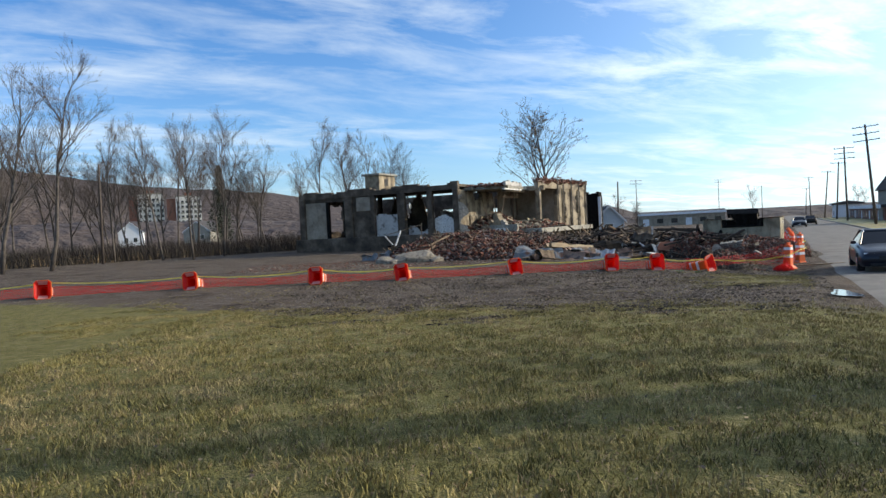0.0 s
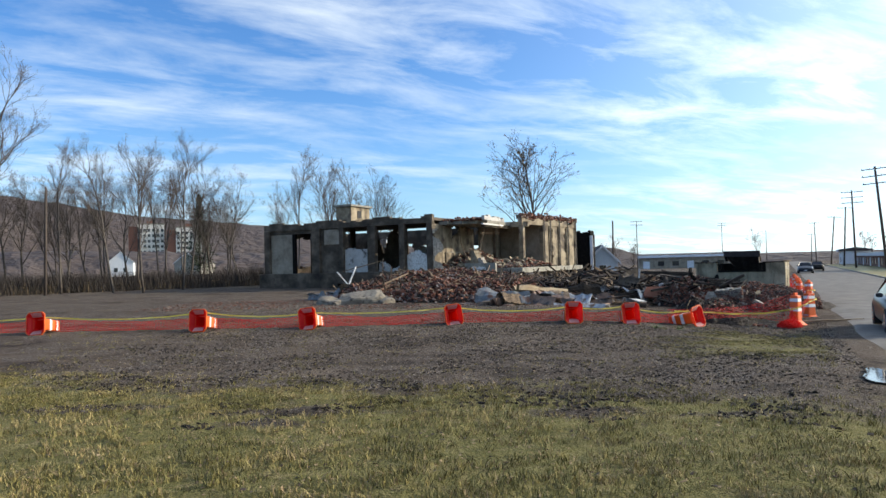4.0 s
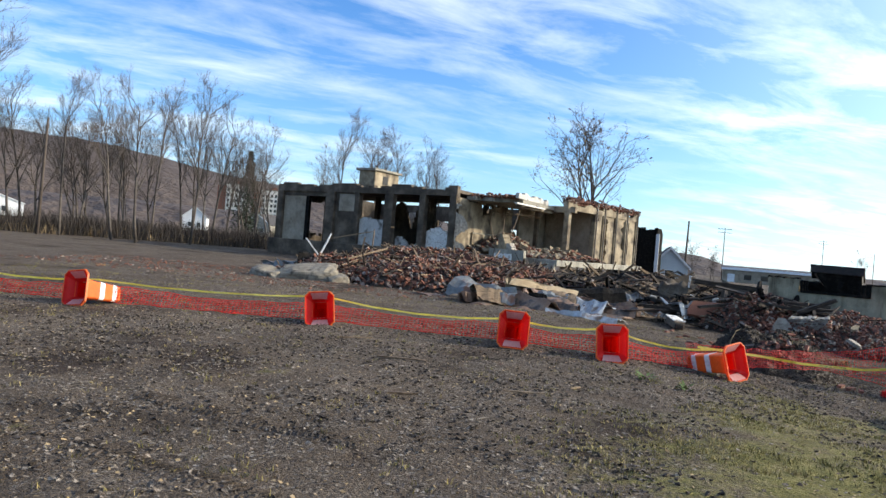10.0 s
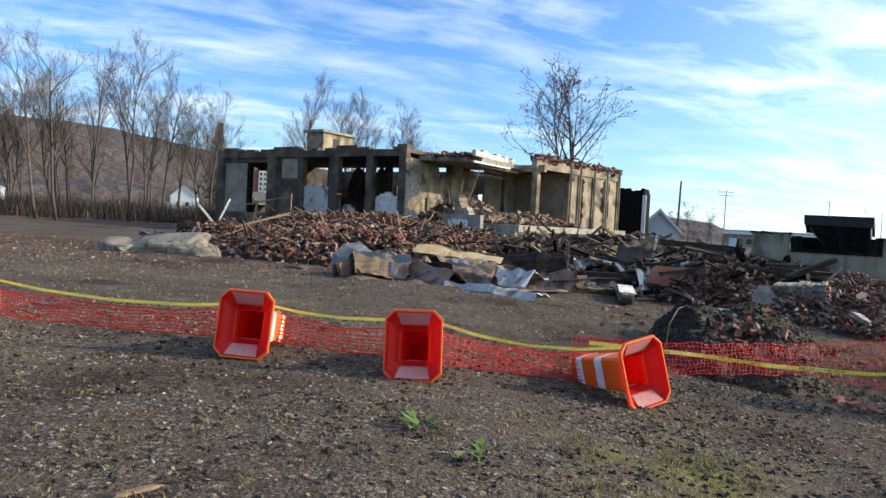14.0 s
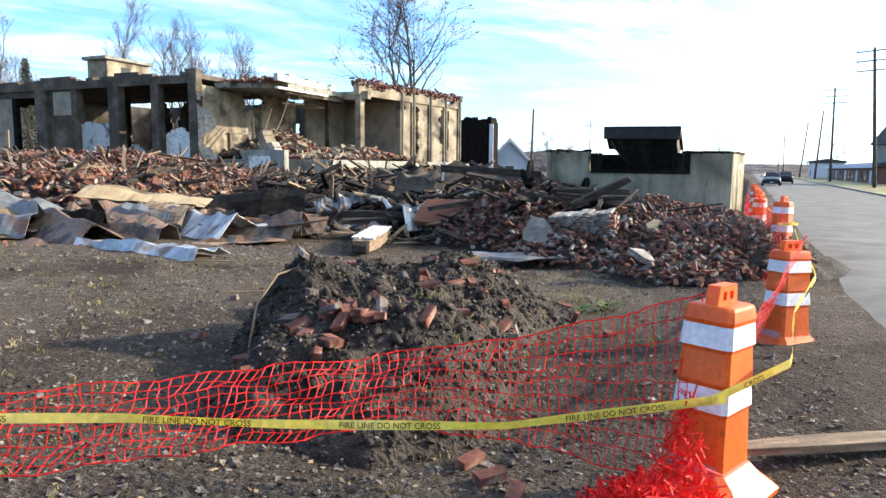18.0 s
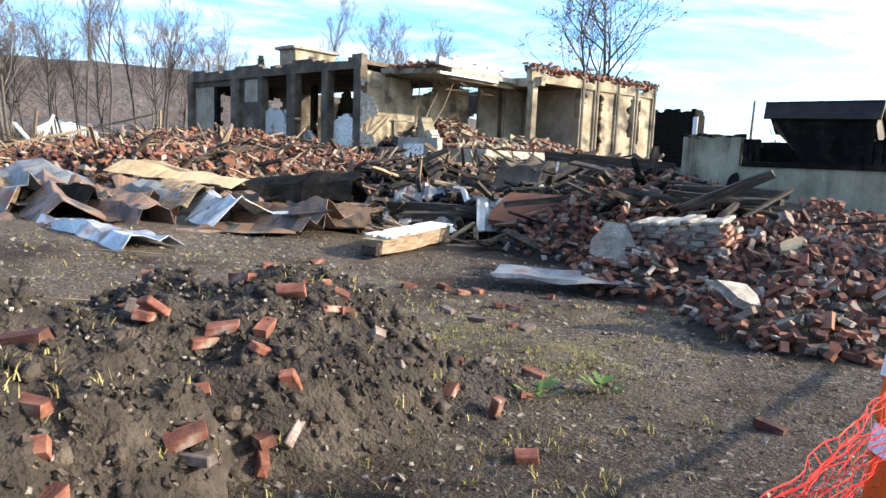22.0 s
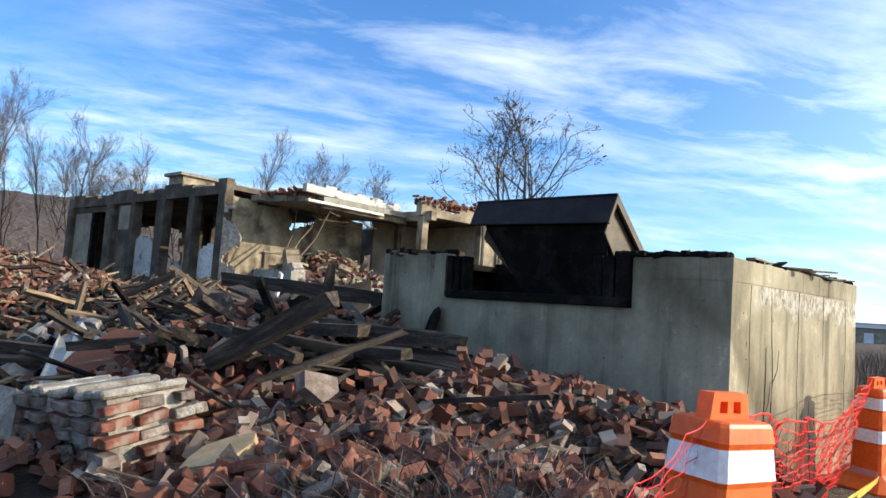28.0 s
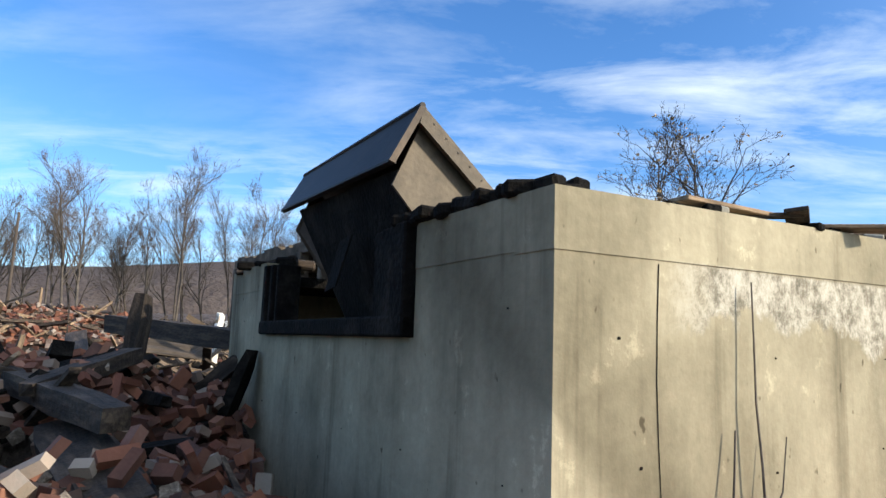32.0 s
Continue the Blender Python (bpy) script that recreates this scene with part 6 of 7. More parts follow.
for k, (x, y, l, t) in enumerate([(-2.9, 38.0, 1.5, -82), (-2.6, 38.1, 2.2, -15), (8.4, 37.6, 1.2, -80), (2.2, 39.5, 1.6, -35)]):
    timber(x, y, rest_z(x, y) + .45, l, .08, .08, (0, t, 20 + 30 * k), M_wood, "pale splintered pole sticking out of the heap")

# short burnt pieces that fill the hollow between the sheets and the vault
timber_litter("charred_debris", M_woodchar, "short burnt timbers jumbled before the vault", 190, 7.0, 14.6, 33.9, 41.5, .25, 1.4, .03, .14, 103)
timber_litter("lath_debris", M_wood, "pale splintered planks piled before the columns", 190, 4.6, 12.5, 47.5, 53.5, .6, 2.4, .05, .16, 108, "timber")
timber_litter("charred_debris", M_char_shade, "charcoal-black timber ends jumbled before the vault", 40, 7.5, 14.6, 34.2, 41.5, .25, 1.2, .03, .14, 104)
timber_litter("lath_debris", M_wood, "pale splintered board ends before the vault", 300, 7.0, 14.6, 33.9, 41.5, .25, 1.2, .02, .09, 105)
timber_litter("lath_debris", M_woodchar, "thin burnt laths lying on the bricks", 70, 13.0, 17.0, 30.5, 35.0, .2, .9, .015, .05, 106, "near")

timber_litter("charred_debris", M_char_shade, "charcoal-black timbers jumbled beside the vault", 40, 12.6, 15.3, 33.4, 36.4, .3, 1.1, .05, .17, 107)

# white-painted beam and flat sheet on the gravel
wb = empty("painted_beam", pose(9.75, 33.1, ground_z(9.75, 33.1) + .20, 3, 0, 84), "broken white-painted wooden beam with a decayed end lying on the lot", "beam")
part("timber_core", timber_shape(bmesh.new(), 2.65, .40, .25, 5), M_wood, wb)
part("painted_face", ragged(2.6, -.21, .21, .03, lambda s, z: abs(z) < .19 + wob(s * 2, z, .05, 3) and s > .12 + wob(z * 9, 1, .15) and wob(s * 1.6, z * 5, 1, 7) > -.52, .05, Matrix(((1, 0, 0, -1.27), (0, 0, 1, 0), (0, 1, 0, .118), (0, 0, 0, 1))), .015, 77), M_white, wb, "chipped white paint face")
part("decayed_end", one_box((-1.42, -.16, -.14), (-1.28, .15, .06), bevel=.04), M_woodchar, wb)


# ---------------------------------------------------------------- roofing sheets
def folded(x, y, z, length, profile, turn, mat, label, dent=.05, seed=1, name="roofing_sheet", cat="metal sheet"):
    """A creased sheet: a cross profile of (across, up) drawn out along x, dented and torn at its ends."""
    n = 16
    verts, k = [], len(profile)
    for i in range(n + 1):
        u = i / n
        ramp_ = 1 - .5 * abs(noise.noise(Vector((u * 1.7, seed * 3.1, 2))))
        for j, (p, q) in enumerate(profile):
            end = .10 * length * noise.noise(Vector((j * 1.3, seed * 2.0, 4 if u < .5 else 9))) * (1 if i in (0, n) else 0)
            verts.append((length * (u - .5) + end, p + dent * noise.noise(Vector((u * 4, j * .8, seed))), q * ramp_ + dent * 1.6 * noise.noise(Vector((u * 5, j * .9, seed + 7)))))
    faces = [(i * k + j, (i + 1) * k + j, (i + 1) * k + j + 1, i * k + j + 1) for i in range(n) for j in range(k - 1)]
    bm = bmesh.new()
    bm.from_mesh(raw(verts, faces))
    bmesh.ops.solidify(bm, geom=bm.faces[:], thickness=.008)
    ob = part(name, bm, mat)
    ob.matrix_world = pose(x, y, z, *turn)
    return tagged(ob, label, cat, "crumpled roofing sheets" if cat == "metal sheet" else "")


ARCH = [(-.8, .0), (-.62, .36), (-.3, .55), (.05, .58), (.35, .46), (.62, .22), (.8, .05)]
FOLD = [(-.7, .02), (-.35, .30), (-.32, .33), (.0, .10), (.04, .10), (.35, .36), (.6, .30), (.8, .0)]
TROUGH = [(-.32, .42), (-.30, .04), (-.26, .0), (.26, .0), (.30, .04), (.31, .34), (.36, .36)]
FLAT = [(-.35, .0), (-.33, .03), (.0, .02), (.33, .03), (.35, .0)]
TENT = [(-.6, .0), (-.1, .5), (-.06, .5), (.5, .12), (.9, .16)]
folded(3.1, 32.9, -.95, 2.6, ARCH, (4, 8, -24), M_galv, "arched grey-green roofing sheet", .10, 2)
folded(4.3, 31.6, -.98, 2.7, TENT, (2, 7, -38), M_rustsheet, "buckled rusty roofing sheet with a curled edge", .08, 3)
folded(6.3, 30.3, -1.07, 2.3, [(-.34, .02), (-.2, .2), (-.02, .16), (.12, .05), (.3, .07), (.42, .02)], (4, 2, -20), M_bright, "bent bright galvanised sheet", .09, 4)
folded(5.3, 33.3, -.95, 3.0, FOLD, (6, 4, -12), M_rustsheet, "creased brown roofing sheet on the heap", .12, 5)
folded(5.0, 33.9, -.55, 2.5, FOLD, (-8, 5, 6), M_tan, "tan insulation board among the sheets", .05, 7, "insulation_board", "board")
folded(6.6, 32.7, -1.08, 1.7, TENT, (0, -3, -30), M_bright, "blue-white folded sheet between brown ones", .12, 6)
folded(5.9, 32.3, -1.05, 2.6, FLAT, (12, 4, -20), M_galv, "grey sheet lying half under the brown ones", .10, 26)
folded(7.5, 33.6, -1.12, 2.5, TROUGH, (4, 1, 28), M_rustsheet, "long brown folded fascia gutter", .03, 8)
folded(6.9, 34.7, -.85, 2.4, ARCH, (-6, -4, 12), M_char_shade, "charred arched sheet behind the fascia", .08, 9)
folded(2.0, 32.2, -.98, 2.8, FLAT, (3, 2, -14), M_rustsheet, "flat dark rusty sheet at the heap's foot", .06, 10)
folded(6.7, 31.8, -1.10, 3.0, FLAT, (2, 0, 30), M_rustsheet, "flat brown sheet on the dirt", .04, 11)
folded(3.9, 30.3, -1.0, 2.2, FLAT, (3, 3, -10), M_rustsheet, "flat brown sheet with a lifted edge", .08, 12)
folded(12.85, 31.3, -1.26, 2.6, FLAT, (2, 0, 6), M_galv, "flat strip of blue-grey metal on the dirt", .04, 13)
folded(10.5, 35.6, -.98, .8, TENT, (18, 6, 30), M_bright, "crumpled blue-grey sheet in the debris", .12, 14)
folded(9.4, 35.4, -1.05, 1.2, FLAT, (22, 0, -10), M_galv, "torn grey sheet in the debris", .12, 15)
folded(11.3, 36.2, -.80, .5, FLAT, (40, 10, 50), M_bright, "crumpled bright sheet beside the brick panel", .12, 16)
folded(8.7, 37.2, -.70, 1.4, FLAT, (24, -6, 12), M_galv, "bent pale sheet in the debris", .12, 17)
folded(10.8, 38.2, -.35, 1.2, TENT, (24, 8, -30), M_soot, "grey sheet thrown over the timbers", .12, 18)
folded(-5.0, 38.6, -.62, 2.0, ARCH, (30, 10, 20), M_char_shade, "charred sheet curled on the heap", .15, 19)
folded(-6.6, 38.4, -.84, 2.3, TENT, (20, -8, -30), M_galv, "grey sheet curled on the heap", .15, 20)
rnd = random.Random(83)
for k in range(24):
    f = rnd.random()
    x, y = 2.2 + 6.0 * f + rnd.uniform(-.4, .4), 31.3 + 2.2 * f + rnd.uniform(-.9, 1.2)
    mt, lb = rnd.choice([(M_rustsheet, "torn brown strip of roofing among the sheets"), (M_char_shade, "charred strip of roofing among the sheets"), (M_galv, "grey torn strip of roofing among the sheets"), (M_rustsheet, "torn brown strip of roofing among the sheets"), (M_wood, "splintered sheathing board among the sheets")])
    pr = [(p * rnd.uniform(.35, .7), q * rnd.uniform(.5, 1.1)) for p, q in rnd.choice([ARCH, FOLD, TENT, FLAT, TROUGH])]
    folded(x, y, rest_z(x, y) + rnd.uniform(.0, .16), rnd.uniform(.7, 1.8), sorted(pr), (rnd.uniform(-10, 10), rnd.uniform(-8, 8), rnd.uniform(-50, 50)), mt, lb, .06, 40 + k)
for x, y, z, ln, w, tn, mt, lb in ((-5.45, 40.9, .45, 1.3, .16, (0, -66, 30), M_white, "white-painted board leaning out of the heap"), (-6.0, 40.6, .35, 1.0, .14, (0, -50, 200), M_white, "white-painted board leaning out of the heap"),
                                   (-3.87, 44.45, .75, 1.5, .07, (0, -88, 0), M_wood, "pale post standing in the rubble"), (-5.2, 44.2, 1.05, 2.7, .06, (0, -14, 8), M_wood, "pale branch propped on the post")):
    timber(x, y, z, ln, w, min(w, .07), tn, mt, lb)
for k, (x, y) in enumerate([(9.0, 35.0), (9.9, 34.8), (10.7, 35.3), (8.4, 35.6), (9.6, 36.6), (12.0, 36.4), (8.0, 36.5), (11.3, 37.2)]):
    slab("plaster_lump", x, y, rest_z(x, y) + .12, (.30, .22, .10), (20 + 9 * k, 12 * (k % 3) - 10, 40 * k), M_white if k % 2 else M_mortar, "white plaster lump in the debris", "masonry", seed=30 + k)
# long low timber and brick edge behind the beam
timber(10.7, 35.4, -.85, 4.6, .22, .22, (0, 0, -8), M_woodchar, "long burnt sill beam along the heap's foot")
slab("fallen_brickwork", 11.4, 35.2, -.82, (1.7, .9, .12), (40, 0, -6), M_brick_far, "fallen panel of red brickwork", "masonry", seed=15)


# ---------------------------------------------------------------- grass, gravel and litter
def blades(name, spots, mat, label, cat, h0, h1, w=.006, per=5, lean=.5, loose=.025):
    """Tufts of thin pointed blades, two faces each."""
    rnd = np.random.RandomState(len(spots))
    base = np.array([(x, y, rest_z(x, y) if y > 23 else bumpy(x, y)) for x, y in spots])
    base = np.repeat(base, per, axis=0)
    n = len(base)
    base[:, :2] += rnd.normal(0, loose, (n, 2))
    a, h, b = rnd.uniform(0, 6.283, n), rnd.uniform(h0, h1, n), rnd.uniform(0, 6.283, n)
    le = rnd.uniform(.1, lean + .3, n) * h
    d = np.stack([np.cos(a) * le, np.sin(a) * le, np.zeros(n)], 1)
    sd = np.stack([np.cos(b) * w, np.sin(b) * w, np.zeros(n)], 1)
    up = np.stack([np.zeros(n), np.zeros(n), h], 1)
    low = base - np.array([0, 0, .01])
    v = np.stack([low - sd, low + sd, base + d * .45 + sd * .7 + up * .65, base + d * .45 - sd * .7 + up * .65, base + d + up], 1).reshape(-1, 3)
    k = np.arange(n) * 5
    quads = np.stack([k, k + 1, k + 2, k + 3], 1)
    tris = np.stack([k + 3, k + 2, k + 4], 1)
    me = bpy.data.meshes.new(name)
    me.from_pydata(v.tolist(), [], quads.tolist() + tris.tolist())
    me.update()
    return tagged(part_mesh(name, me, mat), label, cat, kind="stuff")


rnd = random.Random(23)
spots = []
while len(spots) < 38000:
    x, y = rnd.uniform(-9, 10), -4.6 + 18 * rnd.random() ** 1.3
    if rnd.random() < turf_amount(x, y) * (.60 + 1.3 * fbm(x, y, 2.0, 2)) * (1 - .55 * sstep(2.5, 7.5, y)):
        spots.append((x, y))
blades("grass", spots, M_grass, "short yellowing winter grass", "grass", .015, .058, .0045, 6, 1.2, .04)
blades("grass", [(x + .02, y + .03) for x, y in spots[::3]], M_weed, "dry tan grass blades in the lawn", "grass", .015, .060, .004, 4, 1.6, .04)
spots = []
while len(spots) < 5200:
    x, y = rnd.uniform(-9, 10), -4.6 + 17 * rnd.random() ** 1.3
    if rnd.random() < turf_amount(x, y) and fbm(x, y, 1.2, 9) > .10:
        spots.append((x, y))
blades("grass", spots, M_grass, "taller tufts standing up in the lawn", "grass", .04, .105, .0045, 7, .8, .03)
spots = []
while len(spots) < 11000:
    x, y = rnd.uniform(-12, 17), rnd.uniform(8, 31)
    a, b = across(x, y)
    if a > 1.0 and rnd.random() < .05 + .95 * turf_amount(x, y) and fbm(x, y, .9, 5) > .0:
        spots.append((x, y))
blades("grass", spots, M_grass, "sparse tufts of grass on the gravel lot", "grass", .012, .05, .004, 6, 1.2)


def pebbles(name, count, x0, x1, y0, y1, s0, s1, mat, label, seed, want=None):
    rnd = random.Random(seed)
    pl = []
    while len(pl) < count:
        x, y = rnd.uniform(x0, x1), rnd.uniform(y0, y1)
        a, b = across(x, y)
        if a < .6 or (want and not want(x, y)):
            continue
        pl.append((x, y, bumpy(x, y), rnd.uniform(-30, 30), rnd.uniform(-30, 30), rnd.uniform(0, 360)))
    return brick_stuff(name, pl, mat, label, (s1 * 1.2, s1 * .9, s0 * 1.2), None, .006, .0, True)


pebbles("soil_clods", 9000, -8, 14, 3, 24, .022, .055, M_clod, "dark soil clods on the lot", 46, lambda x, y: turf_amount(x, y) < .6 and fbm(x, y, .5, 8) > -.1)
pebbles("mud_clods", 900, -7, 9, 2, 13, .03, .085, M_soil, "dark lumps of churned mud at the lawn's edge", 49, lambda x, y: .1 < turf_amount(x, y) < .95 and fbm(x, y, .9, 13) > .22)
pebbles("stone_chips", 7000, -7, 14, 6, 24, .006, .045, M_gravel, "pale flat stone chips on the lot", 50, lambda x, y: turf_amount(x, y) < .6)
pebbles("gravel", 5000, -8, 12, 8, 22, .014, .05, M_gravel, "pale coarse stones lying in drifts on the lot", 48, lambda x, y: turf_amount(x, y) < .5 and fbm(x, y, .6, 11) > .12)
pebbles("gravel", 12000, -6, 14, 7, 23, .012, .035, M_gravel, "small grey stones on the dirt lot", 41, lambda x, y: turf_amount(x, y) < .5)
pebbles("gravel", 4500, 7, 18, 20, 33, .015, .04, M_gravel, "small grey stones near the heaps", 42)
pebbles("gravel", 3000, -8, 14, 22, 36, .03, .07, M_gravel, "stones and brick crumbs before the heaps", 43)
pebbles("brick_crumbs", 1500, -14, 6, 30, 38, .05, .10, M_brick_far, "brick crumbs strewn before the long heap", 44)
pebbles("straw_litter", 13000, -9, 14, -4, 24, .003, .035, M_weed, "pale straw and leaf bits on the ground", 47)
pebbles("dead_leaves", 3500, -9, 16, -4, 30, .004, .05, M_rustplate, "dead brown leaves on the ground", 45)
# sticks and bits of lath on the lot
rnd = random.Random(51)
for k, (x, y, l, t) in enumerate([(3.0, 16.2, .35, 20), (4.4, 16.9, .5, 8), (1.5, 20.0, .6, 30), (5.1, 17.6, .25, 50), (2.6, 18.3, .7, 5), (0.4, 23.2, .8, -6), (8.4, 27.6, 1.0, 12), (7.2, 29.5, 1.3, 8), (10.9, 26.1, .3, 70), (6.2, 24.6, .5, 15)]):
    timber(x, y, bumpy(x, y) + .02, l, .035, .02, (0, 0, t), M_wood, "pale splinter of lath on the dirt", "lath", "laths on the lot")
spots, rnd = [], random.Random(91)
while len(spots) < 240:
    x, y = rnd.gauss(16.3, .55), rnd.gauss(30.9, .45)
    if across(x, y)[0] > .4:
        spots.append((x, y))
blades("dead_vines", spots, M_twig, "dead brown vines tangled over the bricks", "vines", .06, .26, .004, 6, 2.6, .12)
# an arched stem of cane by the mound
bm = bmesh.new()
tube(bm, [(9.2, 24.9, -1.2), (9.25, 25.0, -.85), (9.4, 25.15, -.62), (9.65, 25.35, -.55), (9.95, 25.5, -.62)], [.012, .011, .010, .008, .006], 5)
tagged(part("cane_stem", bm, M_weed), "arched dry cane stem beside the dirt mound", "plant")
# green weeds
for k, (x, y) in enumerate([(6.8, 18.8), (12.6, 27.3), (6.3, 19.3), (13.0, 27.6)]):
    rnd = random.Random(k)
    verts, faces = [], []
    for i in range(26):
        a, r = rnd.uniform(0, 6.283), rnd.uniform(.03, .16)
        c = Vector((x + r * math.cos(a), y + r * math.sin(a), bumpy(x, y) + rnd.uniform(.01, .10)))
        d, s = Vector((math.cos(a), math.sin(a), .5)) * .05, Vector((-math.sin(a), math.cos(a), .1)) * .022
        j = len(verts)
        verts += [c - d, c + s, c + d, c - s]
        faces.append((j, j + 1, j + 2, j + 3))
    tagged(part_mesh("weed", raw(verts, faces), M_leaf), "small green broad-leaved weed on the gravel", "weed", "green weeds")

timber(13.6, 23.15, ground_z(13.6, 23.15) + .05, 2.4, .16, .05, (0, 0, 6), M_wood, "brown plank lying beside the upright drum", "plank", "loose planks")
for x, y, t in ((11.0, 22.9, 20), (11.1, 22.7, 70), (10.9, 23.1, 40), (9.4, 24.0, 10), (9.2, 23.9, 60), (9.8, 24.1, 80), (10.2, 24.3, 15), (10.0, 24.0, 130)):
    ob = new("loose_brick", BRICKS[int(t) % 6 + 1])
    ob.matrix_world = pose(x, y, rest_z(x, y) + .03, 6, -5, t)
    tagged(ob, "single red brick lying on the dirt", "brick", "loose bricks on the lot")

# tufts on the dirt mound and by the brick heap
spots, rnd = [], random.Random(61)
while len(spots) < 90:
    x, y = rnd.uniform(8.6, 14), rnd.uniform(24.2, 29.6)
    if fbm(x, y, .9, 4) > .08:
        spots.append((x, y))
blades("grass", spots, M_grass, "scattered tufts of grass on the dirt mound", "grass", .02, .07, .004, 9, 1.2)

# tread marks of a tyre pressed into the damp soil
for x0, y0, dx, dy, nn in ((.6, 14.8, .955, -.30, 34), (1.0, 13.2, .94, -.34, 26)):
    verts, faces = [], []
    for k in range(nn):
        for s in (-1, 1):
            cx, cy = x0 + dx * k * .075, y0 + dy * k * .075
            c = Vector((cx - dy * s * .075, cy + dx * s * .075, bumpy(cx, cy) + .004))
            p, q = Vector((dx * .5 - dy * s, dy * .5 + dx * s, 0)).normalized() * .062, Vector((dx, dy, 0)) * .016
            j = len(verts)
            verts += [c - p - q, c + p - q, c + p + q, c - p + q, c - p * .8 + Vector((0, 0, .009)), c + p * .8 + Vector((0, 0, .009))]
            faces += [(j, j + 1, j + 5, j + 4), (j + 2, j + 3, j + 4, j + 5), (j + 3, j, j + 4), (j + 1, j + 2, j + 5)]
    tagged(part_mesh("tyre_track", raw(verts, faces), M_clod), "ridged tyre tread pressed into the damp soil", "track", kind="stuff")

spots = [(9.2 + 4.6 * rnd.random(), 23.6 + 5.6 * rnd.random()) for _ in range(900)]
blades("straw", spots, M_weed, "dry roots and straw in the turned soil", "straw", .006, .03, .0025, 3, 3.5)
# bricks tumbled together on the mound's shoulder
rnd = random.Random(71)
for k in range(16):
    x, y = 9.75 + rnd.gauss(.25, .22), 24.3 + rnd.gauss(0, .3)
    ob = new("loose_brick", BRICKS[k % 5])
    ob.matrix_world = pose(x, y, rest_z(x, y) + .02 + .04 * (k % 3), rnd.gauss(0, 25), rnd.gauss(0, 25), rnd.uniform(0, 360))
    tagged(ob, "red brick tumbled on the dirt mound", "brick", "loose bricks on the mound")

# ---------------------------------------------------------------- trees
def grow(seed, height, trunk_r, spread=.5, forks=1, first=.35, levels=4, twig=.012, kids=(7, 5, 5, 4), drop=.62, splay=.6):
    """A bare tree: trunk tubes in one mesh, limbs and twigs in others."""
    rnd = random.Random(seed)
    bt, bl, tv, tf = bmesh.new(), bmesh.new(), [], []

    def path(p, d, ln, n, wander):
        pts = [p]
        for _ in range(n):
            d = (d + Vector((rnd.gauss(0, wander), rnd.gauss(0, wander), rnd.gauss(0, wander * .5) + .05))).normalized()
            pts.append(pts[-1] + d * ln / n)
        return pts

    def twig_line(a, b, r):
        d = (b - a).normalized()
        s = d.orthogonal().normalized() * r
        t = d.cross(s).normalized() * r
        k = len(tv)
        tv.extend([a + s, a - s * .5 + t * .87, a - s * .5 - t * .87, b])
        tf.extend([(k, k + 1, k + 3), (k + 1, k + 2, k + 3), (k + 2, k, k + 3)])

    def branch(p, d, ln, r, lev):
        n = 5 if lev < 2 else 3
        pts = path(p, d, ln, n, .10 + .05 * lev)
        if lev <= 1:
            tube(bt if lev == 0 else bl, pts, [r * (1 - .75 * i / n) for i in range(n + 1)], 7 if lev == 0 else 5, True)
        elif lev == 2:
            tube(bl, pts, [max(twig, r * (1 - .8 * i / n)) for i in range(n + 1)], 3, False)
        else:
            for a, b in zip(pts, pts[1:]):
                twig_line(a, b, max(twig, r))
        if lev >= levels:
            return
        m = kids[min(lev, len(kids) - 1)]
        for i in range(m):
            f = first + (1 - first) * (i + rnd.random()) / m if lev == 0 else .25 + .75 * (i + rnd.random()) / m
            f = min(.99, f)
            k = min(n - 1, int(f * n))
            q = pts[k].lerp(pts[k + 1], f * n - k)
            along_ = (pts[k + 1] - pts[k]).normalized()
            az = rnd.uniform(0, 6.283)
            side = along_.orthogonal().normalized()
            side.rotate(Matrix.Rotation(az, 3, along_))
            dd = (along_ * (1 - spread * .55) + side * spread + Vector((0, 0, .22))).normalized()
            share = drop if lev == 0 else .60
            branch(q, dd, ln * share * (1.15 - .6 * f) * rnd.uniform(.75, 1.15) + .1, r * .5 * (1.1 - .6 * f), lev + 1)

    for k in range(forks):
        d = Vector((rnd.gauss(0, .12) * (forks > 1) * splay, rnd.gauss(0, .12) * (forks > 1) * splay, 1)).normalized()
        branch(Vector((rnd.uniform(-.3, .3) * (k > 0), rnd.uniform(-.3, .3) * (k > 0), -.2)), d, height * rnd.uniform(.8, 1.0) if k else height, trunk_r * (1 if not k else .75), 0)
    t = empty("bare_tree")
    part("trunk", bt, M_bark, t, smooth=True)
    part("crown", bl, M_bark, t, smooth=True)
    part_mesh("twig_spray", raw(tv, tf), M_twig, t)
    return t


SPECIES = [grow(1, 13, .17, .54, 1, .30, 4, .0105, (12, 6, 5, 3), .44), grow(2, 14, .15, .46, 1, .38, 4, .0105, (12, 6, 5, 3), .38), grow(3, 15, .14, .42, 1, .42, 4, .0105, (13, 6, 5, 3), .33), grow(4, 13, .13, .50, 2, .36, 4, .0105, (10, 5, 5, 3), .40), grow(5, 13.5, .16, .50, 1, .34, 4, .0105, (12, 6, 5, 3), .42)]
rnd = random.Random(9)
